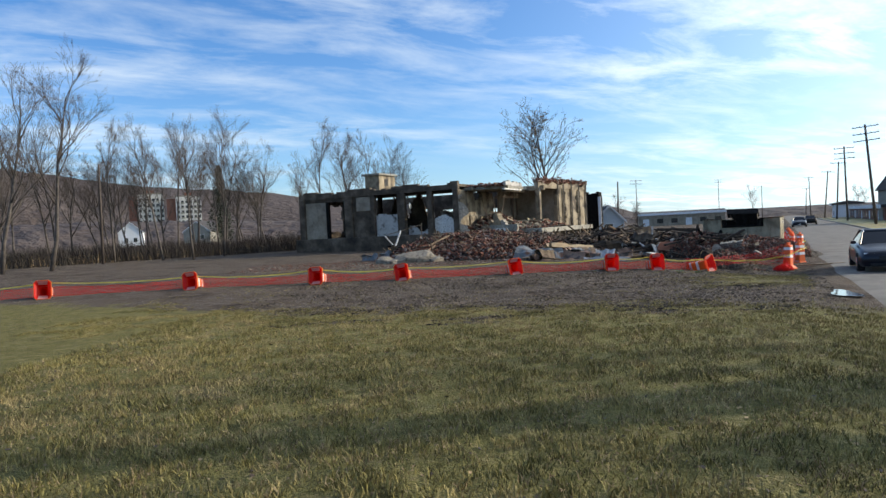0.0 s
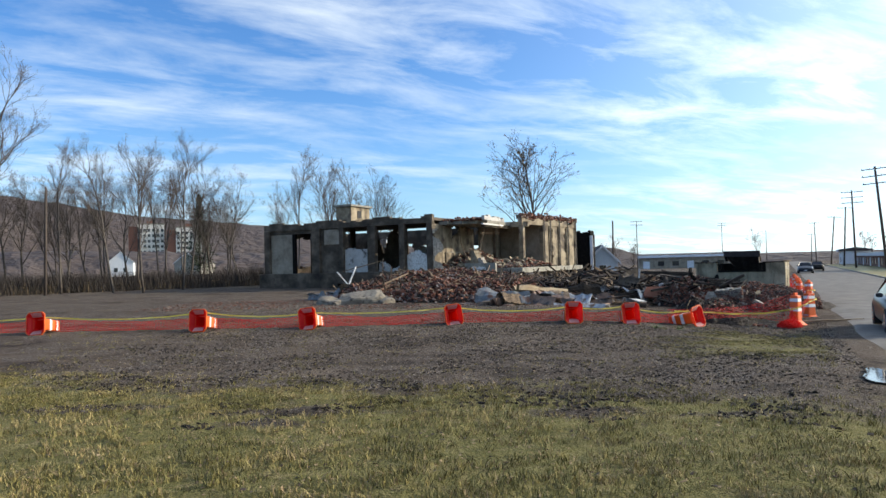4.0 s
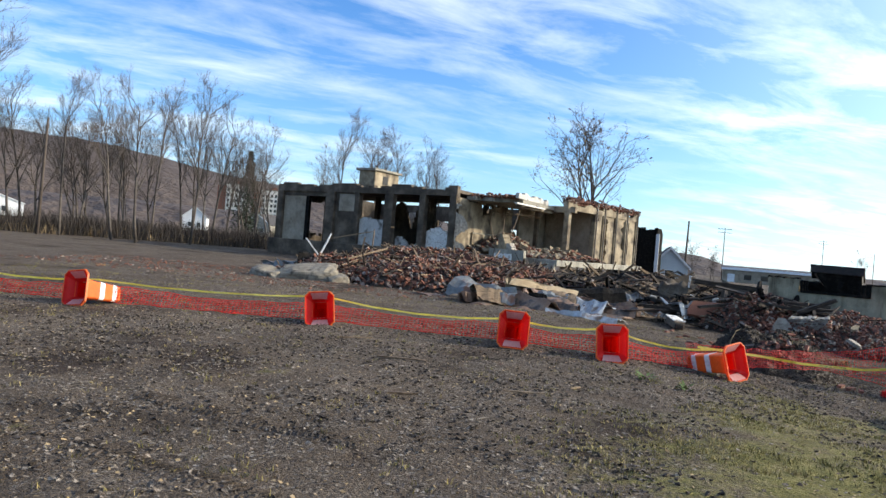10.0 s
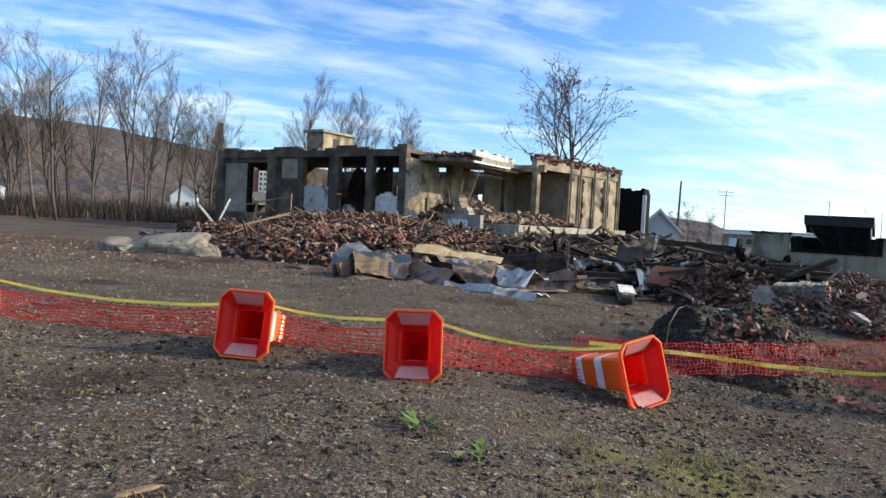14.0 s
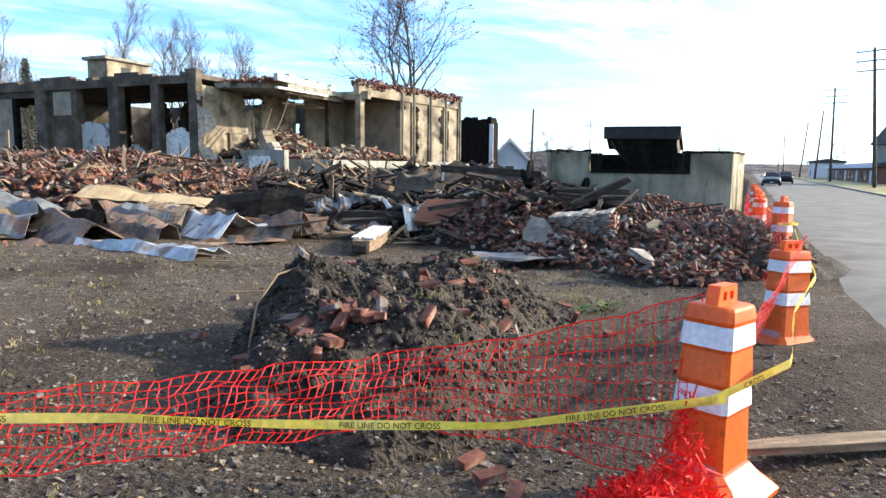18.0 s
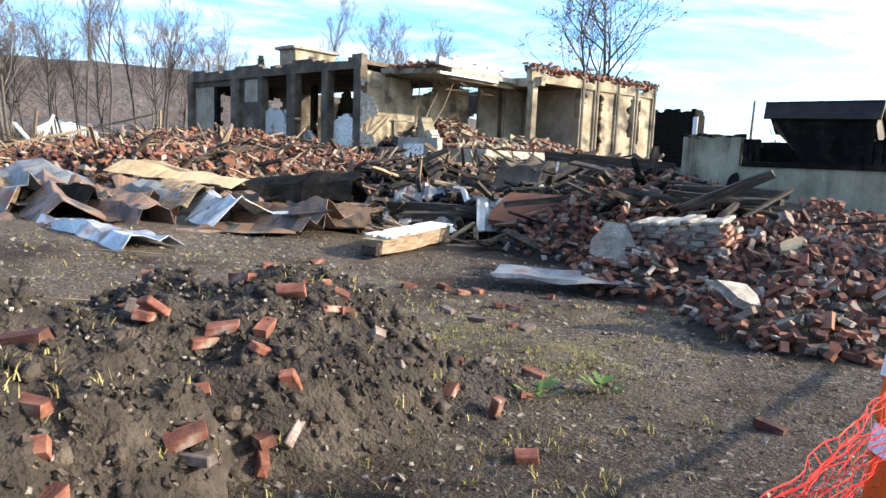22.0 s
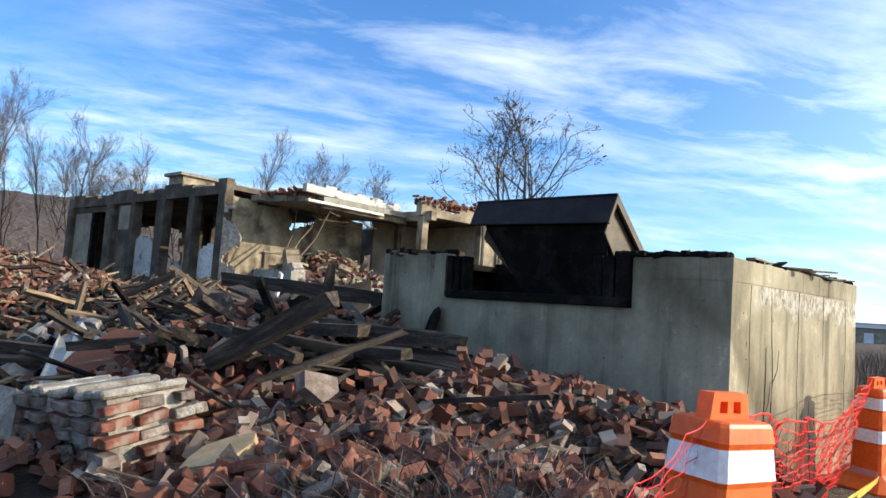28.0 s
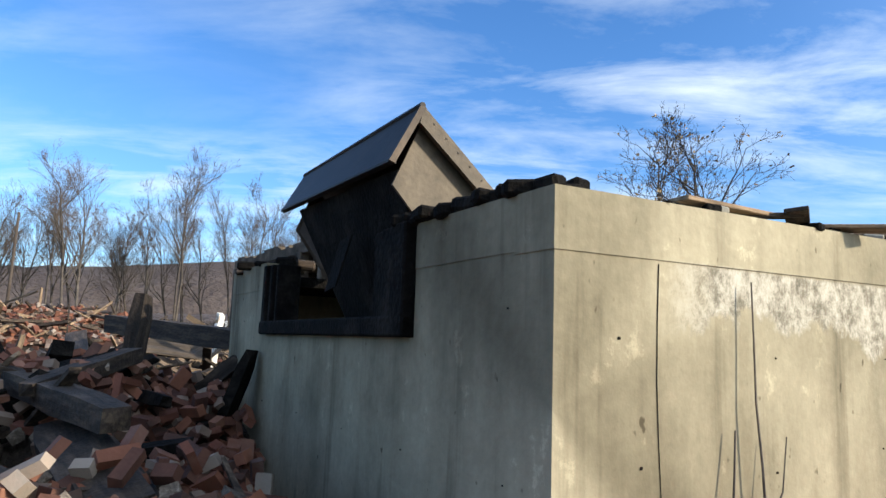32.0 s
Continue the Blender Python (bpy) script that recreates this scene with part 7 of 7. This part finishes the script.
# the row of trees at the lot's far left edge: bearing from the walk, then distance
ROW = []
for k in range(40):
    f = k / 39
    x = -60 + 34 * f + rnd.uniform(-2.4, 2.4)
    y = 50 + 31 * f + rnd.uniform(-6, 9)
    ROW.append((x, y, rnd.uniform(.66, .92), rnd.randint(0, 4)))
ROW += [(-35.4, 45.0, 1.0, 0), (-32.8, 46.8, 1.05, 4), (-25.4, 66.0, .88, 2), (-29.9, 61.3, .85, 1), (-34.8, 61.5, .80, 2), (-27.4, 77.6, .72, 3), (-25.5, 80.2, .70, 3), (-25.7, 58.0, .78, 4), (-39.5, 50.5, .9, 0)]
for x, y, s, k in ROW:
    ob = copy_thing(SPECIES[k], Matrix.Translation((x, y, ground_z(x, y) - .1)) @ pose(0, 0, 0, rnd.uniform(-4, 4), rnd.uniform(-4, 4), rnd.uniform(0, 360)) @ Matrix.Diagonal((s, s, s, 1)))
    tagged(ob, "tall leafless tree in the row at the lot's edge", "tree", "trees at the lot's edge")
# trees behind the ruin
BEHIND = [(-14.5, 92, .95, 2), (-10.0, 95, 1.0, 0), (-7.0, 90, .9, 1), (-4, 98, .95, 3), (-1.0, 94, .8, 4), (-18, 100, .85, 3), (-12, 104, 1.0, 4), (-22, 90, .7, 0)]
for x, y, s, k in BEHIND:
    x, s = x - 5, s * 1.1
    ob = copy_thing(SPECIES[k], Matrix.Translation((x, y, -1)) @ pose(0, 0, 0, 0, 0, rnd.uniform(0, 360)) @ Matrix.Diagonal((s, s, s, 1)))
    tagged(ob, "leafless tree standing behind the ruin", "tree", "trees behind the ruin")
# the wide tree over the columned wing
wide = grow(21, 14.6, .22, .70, 3, .36, 4, .016, (8, 5, 4, 3), .48, 2.0)
for o in wide.children:
    o.data.materials[0] = M_darktwig
wide.matrix_world = pose(11.2, 72.0, -.8, 0, 3, 40)
tagged(wide, "broad leafless tree rising behind the columned wing", "tree")
rt = random.Random(4)
verts, faces = [], []
tw = [c for c in wide.children if c.name.startswith("twig_spray")][0].data.vertices
for k in range(420):
    c = tw[rt.randrange(len(tw))].co
    for _ in range(2):
        d, s = Vector((rt.gauss(0, .06), rt.gauss(0, .06), rt.gauss(0, .06))), Vector((rt.gauss(0, .05), rt.gauss(0, .05), rt.gauss(0, .05)))
        j = len(verts)
        verts += [c - d, c + s, c + d, c - s]
        faces.append((j, j + 1, j + 2, j + 3))
part_mesh("dry_leaves", raw(verts, faces), M_weed, wide, "few withered leaves")
# unseen leafless trees added across the road to shade the lawn, and a clump beyond the lot
for x, y, s, k in ((21.5, -1.4, .85, 0), (30, 7.6, 1.15, 4), (27.5, 112, .36, 0), (29.5, 113, .42, 4), (31.5, 111, .38, 3), (33, 114, .3, 0), (24.5, 115, .3, 3), (83.4, 178, .62, 4), (120, 190, .6, 0), (112, 175, .5, 4)):
    ob = copy_thing(SPECIES[k], Matrix.Translation((x, y, ground_z(x, y) - .1)) @ pose(0, 0, 0, 0, 0, 77 * k) @ Matrix.Diagonal((s, s, s, 1)))
    tagged(ob, "unseen leafless tree added across the road to shade the lawn" if y < 20 else "small leafless tree in the distance", "tree", "trees across the road")
for s in SPECIES:
    for o in [*s.children_recursive, s]:
        bpy.data.objects.remove(o)

def fir(x, y, h, r, label, z=None, z0=1.6, whorls=16, seed=1):
    """A slender conifer: trunk, whorls of drooping limbs, needle sprays."""
    rnd = random.Random(seed)
    t = empty("conifer", Matrix.Translation((x, y, ground_z(x, y) if z is None else z)), label, "tree")
    part("trunk", tube(bmesh.new(), [(0, 0, -.2), (0, 0, h * .5), (0, 0, h)], [.17, .11, .02], 7), M_bark, t, smooth=True)
    bl, verts, faces = bmesh.new(), [], []
    for k in range(whorls):
        zz = z0 + (h - z0) * k / whorls
        reach = r * (1 - .95 * (k / whorls)) * rnd.uniform(.8, 1.1)
        for i in range(7):
            a = 6.283 * (i + rnd.random() * .7) / 7
            d = Vector((math.cos(a), math.sin(a), -.18 + .3 * k / whorls))
            tip = Vector((0, 0, zz)) + d * reach
            tube(bl, [(0, 0, zz), tuple(tip)], [.025, .006], 3, False)
            for _ in range(26):
                f = rnd.random() ** .7
                c = Vector((0, 0, zz)).lerp(tip, f) + Vector((rnd.gauss(0, .10), rnd.gauss(0, .10), rnd.gauss(-.02, .07)))
                e, q = Vector((rnd.gauss(0, .12), rnd.gauss(0, .12), rnd.gauss(0, .05))), Vector((rnd.gauss(0, .04), rnd.gauss(0, .04), rnd.gauss(0, .05)))
                j = len(verts)
                verts += [c - e, c + q, c + e, c - q]
                faces.append((j, j + 1, j + 2, j + 3))
    part("crown", bl, M_bark, t)
    part_mesh("needle_spray", raw(verts, faces), M_fir, t)


# three unseen conifers, placed so that their shadows band the lawn
fir(20.5, 3.8, 11.5, 1.4, "unseen slender conifer added across the road to shade the lawn", None, 1.2, 34, 3)
fir(21.3, 2.45, 9.3, 1.2, "unseen slender conifer added across the road to shade the lawn", None, 1.2, 28, 7)
fir(21.0, .9, 8.6, 1.3, "unseen slender conifer added across the road to shade the lawn", None, 1.2, 26, 5)
fir(-40.5, 113.2, 14.6, 3.0, "dark conifer beyond the ruin's end", -.5, 2.0, 44, 4)

# brush and dry weeds at the lot's edge
rnd = random.Random(19)
verts, faces = [], []
for k in range(7000):
    f = rnd.random() ** 2.2
    x, y = -62 + 42 * f + rnd.gauss(0, 1.6), 46 + 32 * f + rnd.gauss(0, 2.0) + 2
    z, h = ground_z(x, y), rnd.uniform(.3, 1.3)
    a = rnd.uniform(0, 6.283)
    w, dx, dy = .02, rnd.gauss(0, .25) * h, rnd.gauss(0, .25) * h
    j = len(verts)
    verts += [(x - w * math.cos(a), y - w * math.sin(a), z), (x + w * math.cos(a), y + w * math.sin(a), z), (x + dx, y + dy, z + h)]
    faces.append((j, j + 1, j + 2))
tagged(part_mesh("dry_weeds", raw(verts, faces), M_weed), "tall tan dry weeds along the lot's edge", "weeds", kind="stuff")
verts, faces = [], []
for k in range(30000):
    f = rnd.random()
    x, y = -64 + 52 * f + rnd.gauss(0, 2.0), 49 + 37 * f + rnd.gauss(0, 2.2)
    z, h = ground_z(x, y), rnd.uniform(.4, 2.3 + .9 * noise.noise(Vector((x * .2, y * .2, 3))))
    a = rnd.uniform(0, 6.283)
    w, dx, dy = .034, rnd.gauss(0, .35) * h, rnd.gauss(0, .35) * h
    j = len(verts)
    verts += [(x - w * math.cos(a), y - w * math.sin(a), z), (x + w * math.cos(a), y + w * math.sin(a), z), (x + dx, y + dy, z + h)]
    faces.append((j, j + 1, j + 2))
tagged(part_mesh("brush", raw(verts, faces), M_darktwig), "tangled leafless brush under the trees", "brush", kind="stuff")
verts, faces = [], []
for k in range(9000):
    p = ROAD0 + V * rnd.uniform(19, 75) + U * (1.6 + 5.0 * rnd.random() ** 1.5)
    z, h, a = ground_z(p.x, p.y), rnd.uniform(.2, 1.15), rnd.uniform(0, 6.283)
    if in_block(p.x, p.y, .6):
        continue
    w, dx, dy = .012, rnd.gauss(0, .3) * h, rnd.gauss(0, .3) * h
    j = len(verts)
    verts += [(p.x - w * math.cos(a), p.y - w * math.sin(a), z), (p.x + w * math.cos(a), p.y + w * math.sin(a), z), (p.x + dx, p.y + dy, z + h)]
    faces.append((j, j + 1, j + 2))
tagged(part_mesh("brush", raw(verts, faces), M_twig), "dead brown weeds along the lot's road edge", "brush", kind="stuff")


# ---------------------------------------------------------------- poles
def utility_pole(x, y, h, lean=(0, 0), arms=1, armlen=2.4, turn=0, r=.14, z=None):
    zb = ground_z(x, y) if z is None else z
    p = empty("utility_pole", Matrix.Translation((x, y, zb)) @ pose(0, 0, 0, lean[0], lean[1], turn), "weathered wooden utility pole" + (" with cross-arms" if arms else ""), "utility pole", "utility poles")
    bm = bmesh.new()
    tube(bm, [(0, 0, -.4), (0, 0, h * .5), (0, 0, h)], [r, r * .85, r * .65], 8)
    part("post", bm, M_pole, p, smooth=True)
    for k in range(arms):
        z = h - .35 - .9 * k
        part("cross_arm", one_box((-armlen / 2, -.06, z), (armlen / 2, .06, z + .11), bevel=.01), M_pole, p)
        for s in (-.42, -.18, .18, .42):
            part("insulator", tube(bmesh.new(), [(s * armlen * 1.1, 0, z + .11), (s * armlen * 1.1, 0, z + .26)], [.05, .035], 6), M_paintwhite, p)
    return p


utility_pole(54.6, 82.2, 13.6, (0, -4), 3, 3.0, -27, .19, -1.8)
utility_pole(70.5, 114.5, 13.8, (0, -1), 3, 3.2, -27, .18, -1.9)
utility_pole(83.0, 139.0, 12.8, (0, 3), 1, 3.0, -27, .18, -1.9)
utility_pole(97.0, 168.0, 12.6, (0, 5), 1, 3.0, -27, .18, -1.9)
utility_pole(125, 225, 14, (0, -1), 1, 3.0, -27, .18, -1.9)
utility_pole(155, 283, 12, (0, 2), 1, 3.0, -27, .18, -1.9)
utility_pole(22.8, 89.4, 7.4, (0, 1), 0, z=-1.1)
utility_pole(54.8, 188.6, 13.5, (0, 0), 2, 3.6, 10, z=-1.5)
utility_pole(111.6, 268, 17, (0, 0), 2, 4, 20, z=-2)
utility_pole(114.5, 237.6, 12.5, (0, 0), 0, z=-2)
utility_pole(-34.5, 58.5, 9.5, (0, 1), 0, z=-.8)


# ---------------------------------------------------------------- houses
def house(name, x, y, w, d, eave, ridge, turn, wall, roof, label, wins=(), z=None, group=""):
    zb = ground_z(x, y) if z is None else z
    h = empty(name, pose(x, y, zb, 0, 0, turn), label, "house", group)
    part("wall", prism([(-w / 2, 0, 0), (w / 2, 0, 0), (w / 2, 0, eave), (0, 0, ridge), (-w / 2, 0, eave)], (0, d, 0)), wall, h)
    o = .3
    for s in (-1, 1):
        k = (ridge - eave) / (w / 2)
        part("roof", prism([(0, -o, ridge + .02), (s * (w / 2 + o), -o, eave - k * o + .02), (s * (w / 2 + o), -o, eave - k * o + .16), (0, -o, ridge + .18)], (0, d + 2 * o, 0)), roof, h)
        part("barge_board", prism([(0, -o - .03, ridge - .12), (s * (w / 2 + o), -o - .03, eave - k * o - .12), (s * (w / 2 + o), -o - .03, eave - k * o + .14), (0, -o - .03, ridge + .16)], (0, .03, 0)), M_paintwhite, h)
    for k in range(2):
        for row in range(2 if eave > 4.5 else 1):
            yy, zz = d * (.25 + .5 * k), 1.1 + 2.5 * row
            f = part("window", one_box((-w / 2 - .05, yy - .58, zz - .08), (-w / 2 + .02, yy + .58, zz + 1.5)), M_paintwhite, h)
            part("pane", one_box((-w / 2 - .065, yy - .5, zz), (-w / 2 - .05, yy + .5, zz + 1.42)), M_glass, f)
    for wx, wz, ww, wh in wins:
        f = part("window", one_box((wx - ww / 2 - .08, -.05, wz - .08), (wx + ww / 2 + .08, .02, wz + wh + .08)), M_paintwhite, h)
        part("pane", one_box((wx - ww / 2, -.065, wz), (wx + ww / 2, -.05, wz + wh)), M_glass, f)
    return h


house("garage", 19.3, 80.5, 3.6, 6.5, 2.4, 4.2, -8, M_paintblue, M_roof, "small pale blue gabled outbuilding with white trim", [(0, .9, .8, 1.0)])
house("house", 75.0, 95.0, 8.0, 9, 5.0, 7.8, 28, M_greyhouse, M_roof, "grey clapboard house across the road", [(-2, 1.2, 1, 1.4), (1.5, 1.2, 1, 1.4), (-2, 3.6, .9, 1.1), (1.5, 3.6, .9, 1.1)])
house("house", 78.0, 86.0, 7.0, 9, 4.6, 7.4, 28, M_paintwhite, M_roof, "pale house beside the road", [(-1.6, 1.2, 1, 1.4), (1.6, 1.2, 1, 1.4)])
house("house", -112, 236, 8, 9, 5, 8.5, 20, M_paintwhite, M_roof, "small white gabled house beyond the trees", [(-1.5, 1.5, 1.2, 1.5), (1.5, 1.5, 1.2, 1.5)], 0)
house("house", -86, 229, 10, 9, 4, 7.5, -10, M_greyhouse, M_roof, "brown-roofed house beyond the trees", [(-2, 1.4, 1.2, 1.5), (2, 1.4, 1.2, 1.5)], 0)
house("house", -170, 205, 12, 9, 5, 8, 30, M_paintwhite, M_roof, "white house far beyond the trees", [(-2, 1.4, 1.2, 1.5), (2, 1.4, 1.2, 1.5)], 0)
house("house", -150, 190, 14, 9, 4, 6.5, 40, M_paintwhite, M_roof, "long white building far beyond the trees", [(-2, 1.4, 1.2, 1.5), (2, 1.4, 1.2, 1.5)], 0)


def tower(x, y, w, d, h, turn):
    """An apartment slab: pale bays of windows and balconies, a dark brick stair core beside them."""
    t = empty("apartment_tower", pose(x, y, -3, 0, 0, turn), "pale apartment tower with rows of windows far beyond trees", "building")
    part("wall", one_box((-w / 2, 0, 0), (w / 2, d, h)), M_tower, t)
    part("stair_core", one_box((-w / 2 - 7, 1.5, 0), (-w / 2, d - 1, h - 1.5)), M_blind, t, "dark brick stair core")
    part("roof", one_box((-w / 2 - .3, -.3, h), (w / 2 + .3, d + .3, h + .9)), M_concrete, t)
    part("penthouse", one_box((-3, 3, h + .9), (3, d - 3, h + 3.4)), M_blind, t)
    nx, nz = 6, 9
    for i in range(nx):
        x0 = -w / 2 + w * i / nx
        for k in range(nz):
            z0 = 2.2 + (h - 3.6) * k / nz
            part("window", one_box((x0 + .9, -.12, z0), (x0 + w / nx - .5, .05, z0 + 2.3)), M_glass, t)
            if i in (1, 4):
                part("balcony", one_box((x0 + .5, -1.3, z0 - .3), (x0 + w / nx - .1, -.12, z0 + .8)), M_concrete, t)
    return t


tower(-240, 560, 20, 14, 44, 22)
tower(-211, 566, 20, 14, 41, 22)

# long low buildings down the road and beyond the lot
def long_shed(x, y, z, turn, w, d, h, wall, fascia, label, bays):
    sh = empty("shed", pose(x, y, z, 0, 0, turn), label, "building")
    part("wall", one_box((-w / 2, 0, 0), (w / 2, d, h)), wall, sh)
    part("roof", prism([(-w / 2 - .4, -.5, h), (-w / 2 - .4, d + .4, h), (-w / 2 - .4, d + .4, h + .4), (-w / 2 - .4, d / 2, h + .9), (-w / 2 - .4, -.5, h + .4)], (w + .8, 0, 0)), M_roof, sh)
    part("fascia", one_box((-w / 2 - .4, -.56, h - .15), (w / 2 + .4, -.50, h + .45)), fascia, sh)
    for k in range(bays):
        cx = -w / 2 + w * (k + .5) / bays
        part("window" if k % 3 else "door", one_box((cx - .8, -.05, .9 if k % 3 else 0), (cx + .8, .02, 2.1)), M_glass if k % 3 else M_paintwhite, sh)


long_shed(80.5, 126, -1.8, -116.8, 60, 9, 2.6, M_blind, M_paintwhite, "long low dark building with a white fascia beside the road", 14)
long_shed(95.5, 161.5, -1.8, -116.8, 6, 6, 3.6, M_paintwhite, M_paintwhite, "small white block building at the roadside", 2)
long_shed(63, 176, -1.6, -15, 22, 10, 3.2, M_panel, M_paintwhite, "long grey metal shed in the distance", 6)


# ---------------------------------------------------------------- cars
# stations along the length: y, half width at the sill, half width at the shoulder, sill height, shoulder height
HULL = [(-2.36, .62, .60, .36, .58), (-2.28, .82, .76, .24, .68), (-1.95, .90, .82, .20, .78), (-1.3, .92, .86, .19, .88), (-.8, .93, .88, .19, .94), (.6, .93, .88, .19, .97), (1.5, .92, .86, .20, .98), (2.1, .88, .80, .24, .95), (2.34, .70, .66, .36, .80)]


def car(x, y, turn, mat, label, z=None):
    c = empty("car", pose(x, y, ground_z(x, y) + .03 if z is None else z, 0, 0, turn), label, "car")
    rings = []
    for yy, w0, w1, z0, z1 in HULL:
        zm = z0 + (z1 - z0) * .55
        half_ = [(w0 * .92, z0), (w0 + .01, z0 + .10), (w0 + .03, zm), (w1 + .03, z1 - .05), (w1 - .08, z1), (w1 * .45, z1 + .035)]
        rings.append([(a, yy, b) for a, b in half_] + [(-a, yy, b) for a, b in half_[::-1]])
    bm = loft(rings, True, True)
    bmesh.ops.subdivide_edges(bm, edges=[e for e in bm.edges if abs(e.verts[0].co.y - e.verts[1].co.y) > .3], cuts=1)
    part("body", bm, mat, c, smooth=True)
    glass_rings = []
    for yy, w, zt in ((-.95, .78, .94), (-.20, .64, 1.38), (.35, .62, 1.43), (1.0, .62, 1.40), (1.75, .74, 1.0)):
        glass_rings.append([(w, yy, zt - .02), (w - .06, yy, zt), (-w + .06, yy, zt), (-w, yy, zt - .02), (-.80, yy, .92), (.80, yy, .92)])
    part("cabin", loft(glass_rings, True, True), M_tint, c, "dark tinted glazing")
    part("roof", loft([[(.60, yy, zt - .015), (.5, yy, zt + .02), (-.5, yy, zt + .02), (-.60, yy, zt - .015)] for yy, zt in ((-.22, 1.38), (.35, 1.435), (1.02, 1.40))], True, True), mat, c, smooth=True)
    for s in (-1, 1):
        for a, b in (((s * .79, -.97, .93), (s * .63, -.20, 1.39)), ((s * .66, .42, .95), (s * .625, .40, 1.42)), ((s * .76, 1.74, .99), (s * .62, 1.0, 1.41))):
            part("pillar", tube(bmesh.new(), [a, b], .028, 6), mat, c)
        part("headlight", prism([(s * .46, -2.345, .58), (s * .78, -2.27, .60), (s * .80, -2.22, .70), (s * .48, -2.30, .68)], (0, .06, 0)), M_lamp, c)
        part("mirror", one_box((s * .98 - .09, -.72, .95), (s * .98 + .09, -.58, 1.07), bevel=.03), mat, c)
        for yy in (-1.42, 1.45):
            wh = part("wheel", tube(bmesh.new(), [(s * .72, yy, .33), (s * .955, yy, .33)], .33, 20), M_rubber, c)
            part("rim", tube(bmesh.new(), [(s * .95, yy, .33), (s * .965, yy, .33)], .22, 14), M_chrome, wh)
    part("grille", one_box((-.36, -2.40, .42), (.36, -2.34, .60), bevel=.015), M_dark, c)
    part("lower_intake", one_box((-.62, -2.37, .24), (.62, -2.29, .34), bevel=.02), M_dark, c)
    part("number_plate", one_box((-.17, -2.415, .34), (.17, -2.395, .43)), M_paintwhite, c)
    return c


car(13.72, 19.0, -27, M_car, "dark blue sedan parked at the road's edge")
car(50.0, 92.5, -27, M_car, "dark car far down the road")
car(58, 104, 150, M_steel, "dark car parked far down the road")
# bare stems growing against the vault's sunny wall
for k, (y, h, r) in enumerate(((.38, .75, .006), (.62, 1.35, .009), (.86, 1.85, .008), (.80, .85, .006), (1.02, .5, .005), (1.30, .45, .005), (2.0, .8, .006), (2.15, .6, .005))):
    bm = bmesh.new()
    pts = [(.07 - .03 * i / 9 + .02 * noise.noise(Vector((i * .4, k, 3))), y + .07 * noise.noise(Vector((i * .28, k * 3.0, 1))) + (.10 if k % 2 else -.04) * i / 9, -1.42 + h * i / 9) for i in range(10)]
    tube(bm, pts, [r * (1 - .07 * i) for i in range(10)], 5)
    if k in (1, 2, 6):
        tube(bm, [pts[5], (pts[5][0] + .02, pts[5][1] + .06, pts[5][2] + .12), (pts[5][0] + .02, pts[5][1] + .09, pts[5][2] + .30)], [r * .6, r * .45, r * .3], 4)
    ob = part("shrub", bm, M_bark)
    ob.matrix_world = MK
    tagged(ob, "thin bare shrub stem against the concrete wall", "plant", "stems by the vault")
